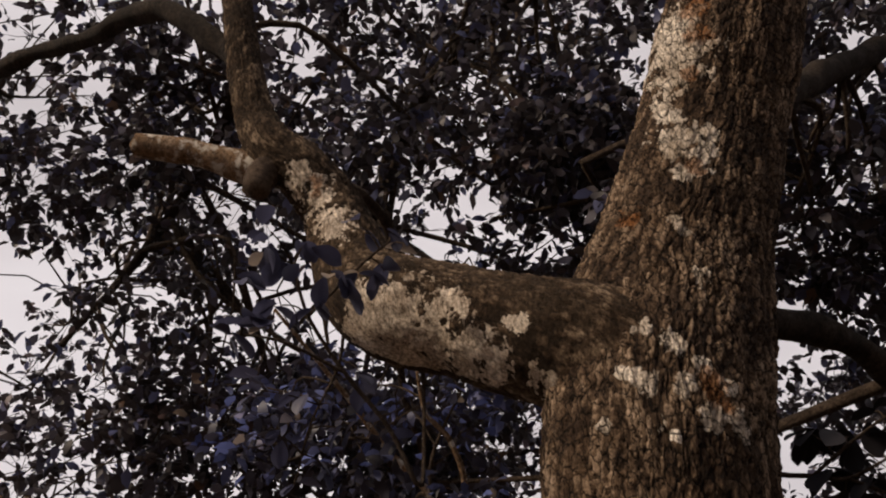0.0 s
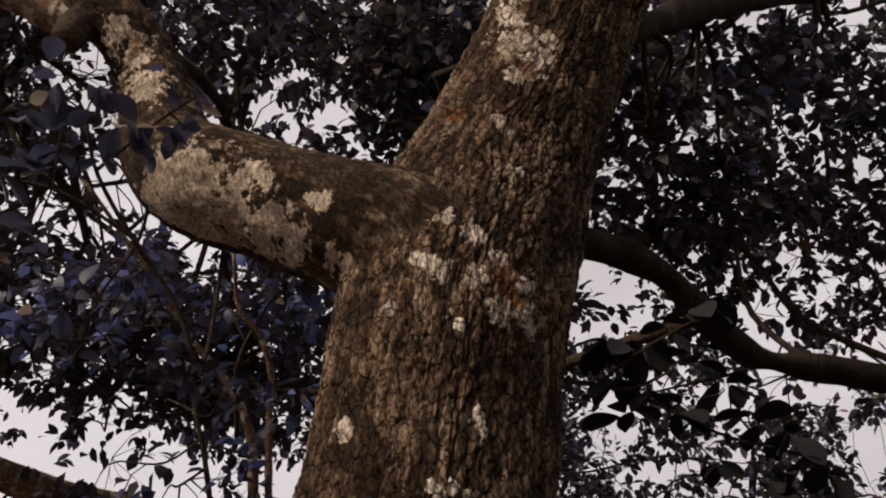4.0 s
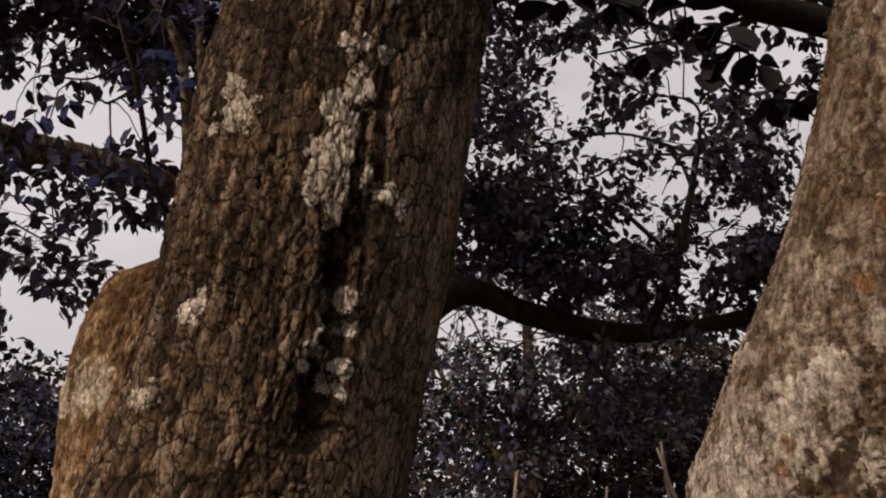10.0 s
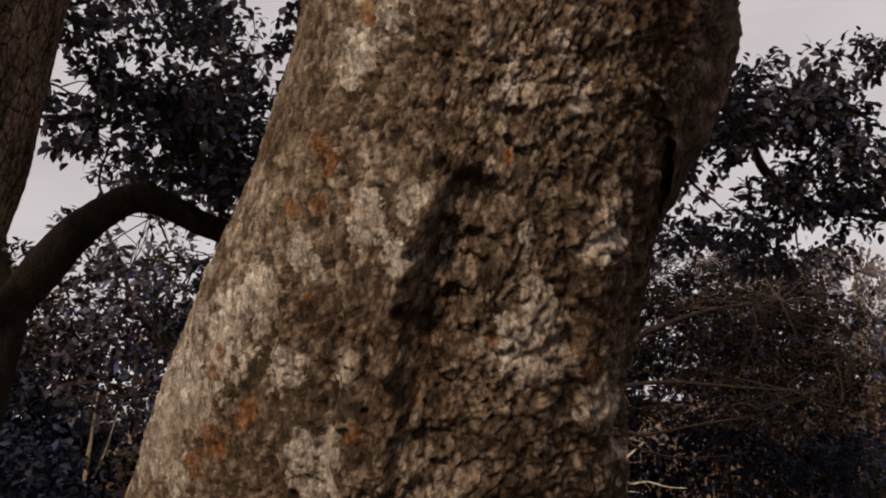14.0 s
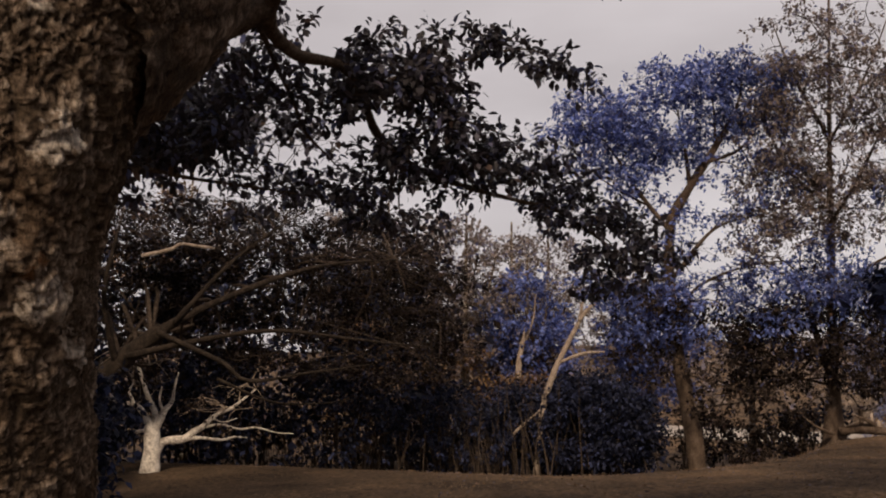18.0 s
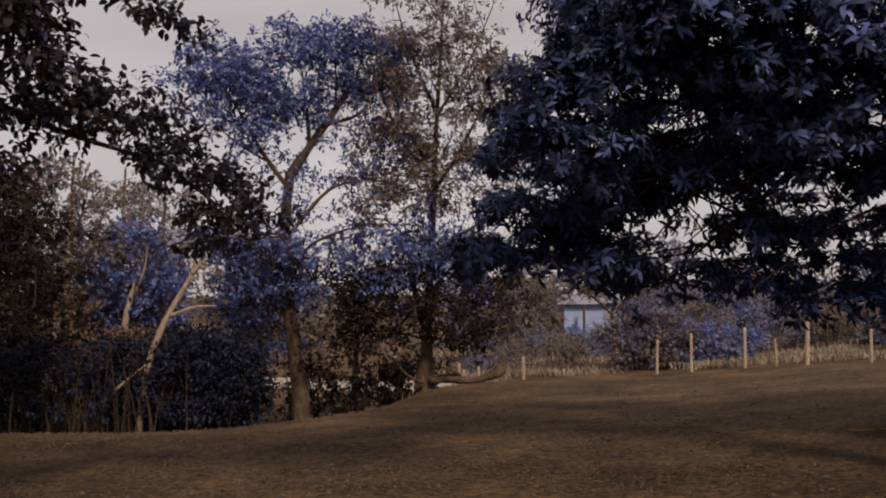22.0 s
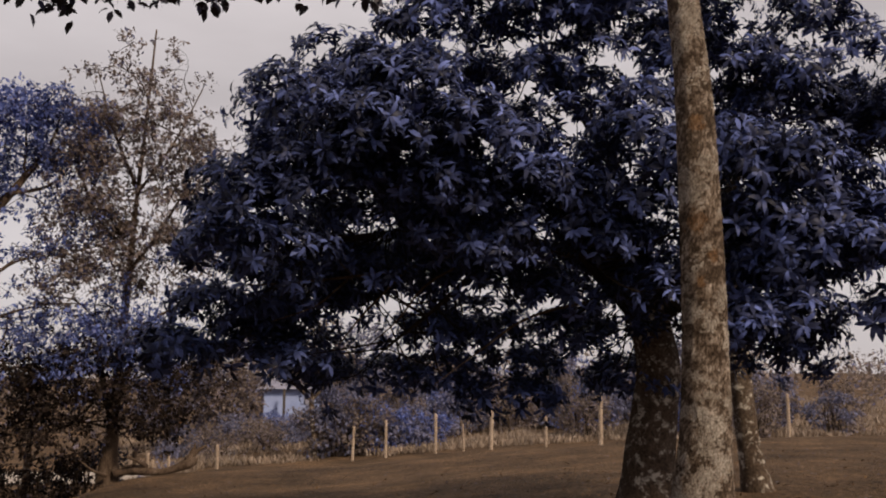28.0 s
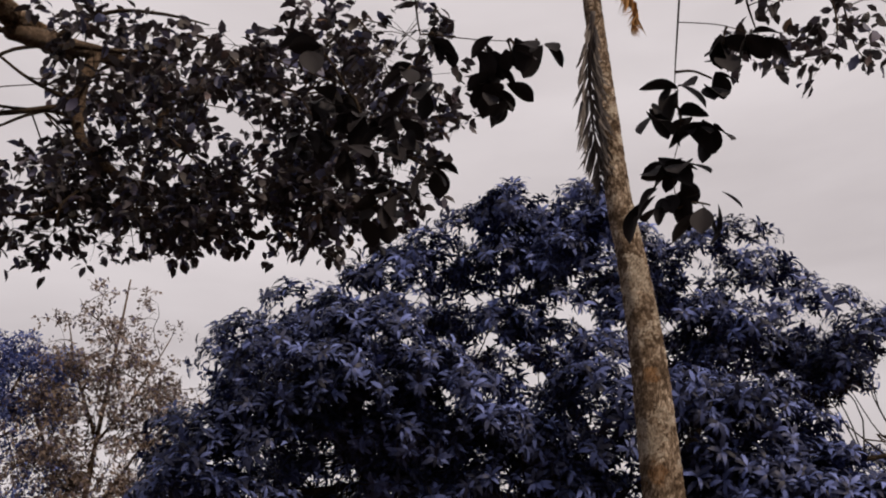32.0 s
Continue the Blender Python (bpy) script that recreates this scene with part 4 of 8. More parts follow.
    puffs = [(-4.3, -0.5, 5.4, 1.5, 1.9, 1.0, 85), (-4.2, 1.5, 5.2, 1.4, 1.4, 1.0, 78), (-3.4, 0.4, 6.7, 1.7, 2.0, 0.8, 75), (-5.3, -2.7, 5.2, 1.6, 1.6, 1.1, 30), (-4.6, -1.2, 4.4, 1.2, 1.4, 0.5, 14),
             (-3.5, -2.1, 5.9, 1.2, 1.3, 0.7, 22), (-3.9, 2.9, 4.6, 0.9, 1.0, 0.8, 20), (-3.0, 2.7, 6.0, 1.2, 1.2, 0.6, 44), (-3.6, 0.9, 4.5, 0.8, 0.9, 0.5, 26), (-5.6, 0.6, 4.7, 1.0, 1.6, 0.8, 56), (-4.6, 2.4, 4.1, 0.8, 1.0, 0.4, 12), (-3.9, 2.3, 3.6, 0.5, 0.7, 0.3, 4), (-4.1, 0.1, 7.2, 1.2, 1.2, 0.7, 70), (-4.6, -1.9, 6.7, 1.4, 1.4, 0.7, 36), (-4.9, -0.6, 4.9, 1.0, 1.4, 0.5, 34), (-3.55, 2.55, 4.5, 0.5, 0.5, 0.3, 16),
             (-3.10, 0.06, 5.27, 0.34, 0.60, 0.23, 11), (-3.06, 0.44, 5.22, 0.29, 0.60, 0.23, 11), (-3.15, 0.64, 4.80, 0.19, 0.60, 0.19, 14), (-3.46, 0.28, 4.88, 0.34, 0.60, 0.20, 10),
             (-3.49, -0.06, 4.91, 0.23, 0.60, 0.17, 5), (-3.28, -0.26, 5.67, 0.28, 0.60, 0.19, 6), (-2.93, 1.14, 4.41, 0.17, 0.50, 0.15, 12), (-3.01, 1.58, 4.54, 0.24, 0.50, 0.16, 14),
             (-3.25, 1.40, 4.24, 0.23, 0.50, 0.13, 12), (-3.42, 1.95, 4.32, 0.26, 0.50, 0.14, 12), (-3.43, -0.06, 4.83, 0.30, 0.50, 0.16, 12),
             (-3.00, 2.34, 4.73, 0.27, 0.50, 0.15, 10),
             (-4.51, -2.00, 4.13, 0.42, 0.60, 0.23, 14), (-4.59, -1.42, 4.29, 0.39, 0.60, 0.23, 14), (-4.59, -0.95, 4.00, 0.37, 0.60, 0.19, 12), (-4.66, -0.45, 3.92, 0.31, 0.60, 0.19, 10),
             (-4.64, -2.18, 4.63, 0.28, 0.60, 0.17, 8), (-4.47, -1.29, 4.33, 0.37, 0.60, 0.25, 13), (-4.72, -0.87, 4.03, 0.34, 0.60, 0.25, 12), (-4.74, -1.24, 3.87, 0.31, 0.60, 0.19, 9),
             (-4.20, -0.45, 4.21, 0.20, 0.60, 0.23, 9), (-4.45, -0.34, 3.78, 0.11, 0.60, 0.20, 6),
             (-3.30, -2.30, 5.91, 0.41, 0.60, 0.27, 12), (-3.56, -1.72, 5.92, 0.37, 0.60, 0.27, 12), (-3.84, -2.52, 5.46, 0.31, 0.60, 0.21, 7), (-4.15, -2.00, 5.39, 0.28, 0.60, 0.17, 7),
             (-3.87, -2.22, 5.87, 0.32, 0.60, 0.18, 8)]
    puffs = [(*p[:6], int(p[6] * 0.62)) for p in puffs]
    lv, tw = grow(rng, limbs, puffs, 0.072, 0.28, 12, 7, 0.005)
    tagged(part("branchwork", tw, M_TWIG, t), kind="stuff")
    part("crown", lv, M_LEAF_DARK, t, "crown of dark leaves against the sky")


tree_fissured()


# ---------------------------------------------------------------- the pale forked tree
def tree_pale():
    rng = np.random.default_rng(12)
    z0 = zg(-1.6, 0.6)
    t = thing("forked_tree", (-1.6, 0.6, z0), "forked tree with pale crusty bark and orange lichen", "tree")
    axis = [(-1.72, 0.56, z0 - 0.1, 0.56), (-1.60, 0.58, 0.6, 0.46), (-1.48, 0.585, 1.0, 0.39), (-1.41, 0.581, 1.2, 0.341), (-1.336, 0.574, 1.4, 0.296), (-1.262, 0.575, 1.55, 0.26), (-1.185, 0.591, 1.7, 0.232),
            (-1.12, 0.613, 1.85, 0.216), (-1.06, 0.63, 2.0, 0.217), (-1.01, 0.67, 2.15, 0.212), (-0.95, 0.78, 2.5, 0.18), (-0.98, 1.0, 3.1, 0.15), (-1.1, 1.25, 3.9, 0.11)]
    pale = [(-1.335, 0.326, 1.527, 0.049), (-1.365, 0.309, 1.454, 0.042), (-1.262, 0.348, 1.575, 0.033), (-1.218, 0.371, 1.612, 0.025), (-1.177, 0.393, 1.653, 0.016), (-1.193, 0.409, 1.432, 0.026), (-1.194, 0.390, 1.534, 0.021), (-1.142, 0.435, 1.535, 0.015), (-1.111, 0.444, 1.666, 0.018), (-1.073, 0.476, 1.693, 0.017), (-1.093, 0.465, 1.635, 0.015), (-1.054, 0.585, 1.542, 0.029), (-1.055, 0.615, 1.525, 0.022), (-1.041, 0.586, 1.580, 0.018), (-1.012, 0.647, 1.640, 0.017), (-1.009, 0.667, 1.646, 0.009), (-1.155, 0.407, 1.632, 0.008), (-1.067, 0.501, 1.629, 0.006), (-1.028, 0.575, 1.648, 0.008), (-1.033, 0.576, 1.623, 0.005), (-0.968, 0.587, 1.823, 0.008), (-1.000, 0.547, 1.788, 0.015), (-0.974, 0.608, 1.777, 0.013), (-1.094, 0.437, 1.842, 0.016), (-1.059, 0.458, 1.861, 0.013), (-1.003, 0.520, 1.837, 0.013), (-1.337, 0.339, 1.602, 0.024), (-1.314, 0.352, 1.650, 0.016), (-1.063, 0.673, 1.490, 0.020), (-1.096, 0.726, 1.429, 0.017)]
    rust = [(-1.237, 0.363, 1.494, 0.011), (-1.282, 0.341, 1.464, 0.012), (-1.310, 0.328, 1.442, 0.011), (-1.245, 0.360, 1.483, 0.008), (-1.264, 0.348, 1.557, 0.006), (-1.273, 0.342, 1.534, 0.005), (-1.148, 0.406, 1.694, 0.009), (-1.139, 0.416, 1.734, 0.010), (-1.168, 0.403, 1.602, 0.005), (-1.174, 0.392, 1.693, 0.008), (-1.148, 0.408, 1.760, 0.008), (-1.153, 0.444, 1.463, 0.009), (-1.118, 0.433, 1.684, 0.005), (-1.050, 0.659, 1.530, 0.008), (-1.054, 0.646, 1.513, 0.006), (-1.084, 0.440, 1.874, 0.007), (-1.016, 0.552, 1.720, 0.005), (-1.067, 0.554, 1.549, 0.005)]
    cracks = [((-1.047, 0.511, 1.684), (-1.061, 0.510, 1.631), 0.045, 0.030), ((-1.061, 0.510, 1.631), (-1.086, 0.496, 1.573), 0.045, 0.026), ((-1.086, 0.496, 1.573), (-1.124, 0.520, 1.409), 0.045, 0.014),
              ((-1.056, 0.492, 1.696), (-1.091, 0.475, 1.618), 0.016, -0.016), ((-1.091, 0.475, 1.618), (-1.119, 0.467, 1.532), 0.018, -0.018), ((-1.119, 0.467, 1.532), (-1.153, 0.466, 1.413), 0.018, -0.014),
              ((-1.111, 0.438, 1.677), (-1.171, 0.444, 1.414), 0.016, -0.009), ((-1.006, 0.637, 1.667), (-1.098, 0.692, 1.396), 0.030, -0.012), ((-1.044, 0.594, 1.569), (-1.065, 0.603, 1.493), 0.030, -0.006),
              ((-1.150, 0.408, 1.730), (-1.150, 0.427, 1.558), 0.010, 0.010), ((-1.150, 0.427, 1.558), (-1.190, 0.416, 1.416), 0.010, 0.010), ((-1.065, 0.460, 1.831), (-0.993, 0.543, 1.808), 0.004, 0.005),
              ((-0.993, 0.543, 1.808), (-0.949, 0.649, 1.821), 0.004, 0.005), ((-1.063, 0.468, 1.776), (-1.003, 0.560, 1.760), 0.005, 0.006), ((-1.003, 0.560, 1.760), (-0.962, 0.649, 1.778), 0.004, 0.005),
              ((-1.018, 0.519, 1.791), (-0.974, 0.602, 1.787), 0.003, 0.005), ((-1.010, 0.553, 1.735), (-1.007, 0.563, 1.721), 0.010, 0.022), ((-0.999, 0.600, 1.709), (-1.038, 0.631, 1.569), 0.005, 0.006),
              ((-0.977, 0.687, 1.741), (-1.134, 0.779, 1.388), 0.012, 0.010), ((-1.133, 0.471, 1.456), (-1.103, 0.524, 1.456), 0.004, 0.007), ((-1.125, 0.497, 1.433), (-1.113, 0.528, 1.423), 0.004, 0.007),
              ((-1.053, 0.467, 1.848), (-1.080, 0.462, 1.717), 0.008, 0.010), ((-1.018, 0.498, 1.851), (-1.047, 0.495, 1.740), 0.006, 0.008)]
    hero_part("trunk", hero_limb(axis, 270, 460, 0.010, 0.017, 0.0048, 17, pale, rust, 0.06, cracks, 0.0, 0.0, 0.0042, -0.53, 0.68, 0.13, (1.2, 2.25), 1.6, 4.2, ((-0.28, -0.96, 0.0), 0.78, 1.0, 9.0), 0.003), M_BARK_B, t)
    fork = [(-1.12, 0.66, 1.78, 0.17), (-1.195, 0.915, 1.975, 0.132), (-1.33, 1.13, 2.18, 0.112), (-1.46, 1.5, 2.65, 0.10), (-1.6, 2.4, 3.5, 0.085), (-1.7, 3.4, 4.5, 0.075), (-1.75, 4.4, 4.95, 0.07), (-1.6, 5.0, 5.15, 0.055)]
    hero_part("limb", hero_limb(fork, 80, 260, 0.024, 0.034, 0.006, 29, (), (), 0.06, (), 0.0, 0.0), M_BARK_B, t)
    over = [(-1.75, 4.4, 4.85, 0.06), (-1.47, 5.06, 5.2, 0.055), (-1.14, 5.15, 5.13, 0.045), (-0.92, 5.2, 5.04, 0.035), (-0.52, 5.27, 5.2, 0.02)]
    over2 = [(-1.47, 5.06, 5.2, 0.05), (-1.51, 5.04, 4.81, 0.042), (-1.43, 5.07, 4.49, 0.035), (-1.07, 5.17, 4.28, 0.025), (-0.55, 5.26, 4.28, 0.018), (0.04, 5.3, 4.13, 0.01)]
    over3 = [(-0.92, 5.2, 5.04, 0.03), (-1.04, 5.25, 4.77, 0.024), (-0.85, 5.31, 4.63, 0.015)]
    over4 = [(-1.6, 2.4, 3.5, 0.085), (-2.5, 2.85, 3.5, 0.078), (-3.58, 3.32, 3.25, 0.043), (-3.83, 3.73, 3.15, 0.038), (-3.91, 4.22, 3.21, 0.034), (-3.98, 4.49, 3.08, 0.031), (-4.13, 4.83, 2.90, 0.029), (-4.19, 5.36, 2.76, 0.025), (-4.07, 5.85, 2.67, 0.020), (-3.88, 6.23, 2.60, 0.017), (-3.67, 6.49, 2.52, 0.015), (-3.38, 6.80, 2.23, 0.010), (-3.11, 6.94, 2.04, 0.005)]
    over5 = [(-3.79, 3.40, 3.27, 0.019), (-4.06, 3.78, 3.19, 0.015), (-4.17, 4.05, 3.00, 0.012), (-4.29, 4.28, 2.86, 0.010), (-4.29, 4.46, 2.75, 0.007), (-4.31, 4.61, 2.68, 0.004)]
    over6 = [(-3.58, 3.32, 3.25, 0.06), (-4.49, 2.46, 2.41, 0.031), (-4.72, 3.06, 2.48, 0.026), (-4.82, 3.42, 2.57, 0.021), (-4.89, 3.62, 2.74, 0.017), (-4.88, 3.77, 2.85, 0.012), (-4.81, 4.02, 2.83, 0.009), (-4.77, 4.43, 2.69, 0.004)]
    over10 = [(-4.82, 3.42, 2.57, 0.015), (-4.87, 3.87, 2.57, 0.012), (-4.86, 4.36, 2.58, 0.009), (-4.70, 4.83, 2.55, 0.004)]
    over11 = [(-3.98, 4.49, 3.08, 0.019), (-3.91, 4.86, 3.31, 0.015), (-3.71, 5.23, 3.45, 0.011), (-3.35, 5.55, 3.54, 0.006), (-3.15, 5.73, 3.36, 0.003)]
    over12 = [(-4.19, 5.08, 2.83, 0.015), (-4.05, 5.49, 3.12, 0.011), (-3.86, 5.88, 3.09, 0.007), (-3.72, 6.39, 2.85, 0.003)]
    over7 = [(-1.6, 2.4, 3.5, 0.05), (0.2, 2.7, 4.9, 0.04), (1.8, 3.2, 5.2, 0.03), (2.7, 3.5, 4.95, 0.012)]
    over8 = [(-0.95, 0.8, 2.5, 0.04), (-0.5, 0.9, 3.2, 0.03), (0.1, 0.95, 3.2, 0.018), (0.28, 1.13, 2.92, 0.008)]
    over9 = [(0.1, 0.95, 3.2, 0.014), (0.6, 0.85, 3.2, 0.010), (0.786, 1.0, 2.84, 0.006)]
    limbs = [over, over2, over3, over7, over4, over5, over6, over10, over11, over12, over8, over9]
    for i, p in enumerate(limbs):
        part("branch", tube(p, 10, 7, 0.3, 50 + i), M_BARK_C, t)
    north, west = limbs[:4], limbs[4:10]
    puffs = [(-1.7, 5.0, 4.75, 1.0, 0.9, 0.75, 50), (-0.8, 4.4, 4.75, 0.7, 0.4, 0.3, 26), (0.1, 4.3, 4.75, 0.6, 0.4, 0.25, 22), (-0.8, 5.25, 4.5, 0.85, 0.6, 0.48, 48), (0.0, 5.3, 4.5, 0.55, 0.4, 0.36, 20), (-2.6, 4.8, 4.3, 0.8, 0.7, 0.55, 26), (-0.3, 5.4, 5.2, 0.9, 0.6, 0.4, 26), (-1.5, 5.0, 4.05, 0.9, 0.5, 0.2, 18), (0.3, 5.2, 5.15, 0.4, 0.4, 0.3, 12),
             (2.95, 3.6, 4.6, 0.28, 0.3, 0.22, 10), (2.6, 3.6, 4.75, 0.25, 0.3, 0.16, 6), (0.45, 4.75, 4.6, 0.38, 0.3, 0.26, 26), (-0.1, 4.9, 4.05, 0.5, 0.3, 0.16, 26), (-0.95, 4.9, 3.9, 0.55, 0.3, 0.16, 18), (-1.5, 4.8, 3.9, 0.4, 0.3, 0.18, 12), (0.15, 4.95, 4.3, 0.5, 0.3, 0.25, 18), (-0.7, 4.95, 4.3, 0.7, 0.35, 0.3, 14)]
    puffs = [(*p[:6], int(p[6] * 0.55)) for p in puffs]
    lv, tw = grow(rng, north, puffs, 0.080, 0.22, 8, 6, 0.004)
    tagged(part("branchwork", tw, M_TWIG, t), kind="stuff")
    part("crown", lv, M_LEAF_DARK, t, "overhanging sprays of dark leaves")
    puffs = [(-4.76, 3.69, 2.98, 0.52, 0.40, 0.28, 18), (-4.60, 3.17, 3.05, 0.28, 0.40, 0.17, 7), (-4.77, 4.05, 2.88, 0.38, 0.40, 0.21, 9), (-4.78, 4.43, 2.65, 0.38, 0.40, 0.12, 4), (-4.75, 4.77, 2.61, 0.33, 0.40, 0.10, 3),
             (-4.91, 3.94, 2.69, 0.46, 0.40, 0.14, 7), (-4.86, 3.36, 2.59, 0.29, 0.40, 0.14, 5), (-4.71, 3.12, 2.80, 0.21, 0.40, 0.21, 6), (-4.61, 3.42, 3.22, 0.25, 0.40, 0.11, 3), (-4.09, 3.75, 3.17, 0.17, 0.40, 0.09, 4),
             (-4.05, 4.11, 3.15, 0.18, 0.40, 0.16, 7), (-4.03, 4.44, 3.11, 0.22, 0.40, 0.22, 13), (-3.95, 4.82, 3.35, 0.39, 0.40, 0.21, 19), (-3.96, 5.04, 3.09, 0.34, 0.40, 0.24, 18),
             (-4.02, 5.55, 2.98, 0.30, 0.40, 0.21, 11), (-4.19, 4.84, 2.73, 0.21, 0.40, 0.20, 9), (-4.27, 5.09, 2.54, 0.18, 0.40, 0.16, 5), (-3.95, 5.85, 2.99, 0.26, 0.40, 0.20, 9), (-3.85, 6.18, 2.92, 0.27, 0.40, 0.20, 9),
             (-3.72, 6.40, 2.79, 0.27, 0.40, 0.20, 9), (-3.56, 6.66, 2.53, 0.28, 0.40, 0.21, 9), (-3.32, 6.82, 2.30, 0.30, 0.40, 0.23, 11), (-3.14, 6.92, 2.11, 0.23, 0.40, 0.21, 7), (-3.78, 5.06, 3.42, 0.24, 0.40, 0.18, 9),
             (-3.48, 5.46, 3.55, 0.29, 0.40, 0.07, 4), (-3.26, 5.63, 3.48, 0.18, 0.40, 0.10, 4), (-3.16, 5.72, 3.37, 0.09, 0.40, 0.08, 4), (-4.60, 4.92, 2.59, 0.20, 0.40, 0.08, 4), (-4.23, 5.45, 2.80, 0.21, 0.40, 0.17, 7),
             (-3.72, 6.57, 2.52, 0.28, 0.40, 0.16, 7), (-4.05, 5.85, 2.72, 0.22, 0.40, 0.10, 4), (-4.24, 5.14, 2.43, 0.11, 0.40, 0.08, 4), (-3.52, 6.86, 2.06, 0.28, 0.40, 0.19, 9), (-4.87, 3.29, 2.74, 0.29, 0.40, 0.18, 11)]
    lv, tw = grow(rng, west, puffs, 0.066, 0.17, 8, 6, 0.004)
    tagged(part("branchwork", tw, M_TWIG, t), kind="stuff")
    part("crown", lv, M_LEAF_DARK, t, "low overhanging sprays of dark leaves")


tree_pale()


# ---------------------------------------------------------------- behind the fissured tree
def rear_stem():
    rng = np.random.default_rng(13)
    z0 = zg(-3.53, -0.6)
    t = thing("pollard_stump", (-3.53, -0.6, z0), "thick tan stump with young shoots growing from its top", "tree stump")
    rows = [(-3.54, -0.482, z0 - 0.1, 0.31), (-3.54, -0.482, 1.2, 0.27), (-3.54, -0.482, 1.665, 0.236), (-3.518, -0.471, 1.908, 0.236), (-3.492, -0.444, 2.085, 0.226), (-3.467, -0.411, 2.218, 0.192), (-3.447, -0.37, 2.308, 0.115), (-3.428, -0.342, 2.379, 0.05)]
    hero_part("trunk", hero_limb(rows, 96, 130, 0.05, 0.14, 0.010, 44, [(-3.3, -0.62, 1.95, 0.07), (-3.32, -0.55, 1.6, 0.06)], [(-3.3, -0.5, 1.75, 0.08), (-3.3, -0.66, 1.5, 0.07)], 0.09, streak=2.5), M_BARK_STUMP, t)
    shoots = [[(-3.45, -0.36, 2.3, .03), (-3.672, -0.354, 2.519, .022), (-3.579, -0.351, 2.818, .02), (-3.454, -0.373, 3.115, .018), (-3.358, -0.465, 3.29, .015), (-3.282, -0.586, 3.402, .013), (-3.153, -0.724, 3.569, .010), (-2.9, -0.976, 3.825, .006)],
              [(-3.45, -0.33, 2.3, .025), (-3.674, -0.286, 2.519, .015), (-3.437, -0.309, 3.154, .014), (-3.351, -0.308, 3.318, .013), (-3.267, -0.365, 3.455, .011), (-3.22, -0.437, 3.518, .009), (-3.095, -0.465, 3.697, .006)],
              [(-3.5, -0.4, 2.3, .02), (-3.67, -0.402, 2.519, .010), (-3.62, -0.47, 2.72, .011), (-3.50, -0.52, 3.0, .010), (-3.4, -0.6, 3.3, .006)],
              [(-3.45, -0.42, 3.11, .009), (-3.319, -0.429, 3.363, .007), (-3.152, -0.264, 3.632, .004)],
              [(-3.58, -0.35, 2.82, .008), (-3.5, -0.2, 2.9, .006), (-3.42, -0.12, 3.0, .004)]]
    for i, s in enumerate(shoots):
        part("shoot", tube(s, 8, 5, 0.2, i), M_BARK_STEM if i < 2 else M_TWIG, t)
    puffs = [(-3.3, -0.75, 3.35, 0.45, 0.5, 0.4, 11), (-3.6, -0.75, 2.9, 0.3, 0.35, 0.3, 6), (-3.2, -0.5, 3.9, 0.4, 0.45, 0.3, 6),
             (-3.52, -0.57, 3.76, 0.19, 0.30, 0.14, 4), (-3.63, -0.94, 3.68, 0.22, 0.30, 0.15, 3), (-3.85, -0.55, 3.37, 0.15, 0.30, 0.12, 3), (-3.60, -1.17, 3.83, 0.17, 0.30, 0.15, 3)]
    lv, tw = grow(rng, shoots, puffs, 0.066, 0.2, 7, 5, 0.003)
    tagged(part("branchwork", tw, M_TWIG, t), kind="stuff")
    part("foliage", lv, M_LEAF_NEAR, t, "blue-tinged leaves")


rear_stem()


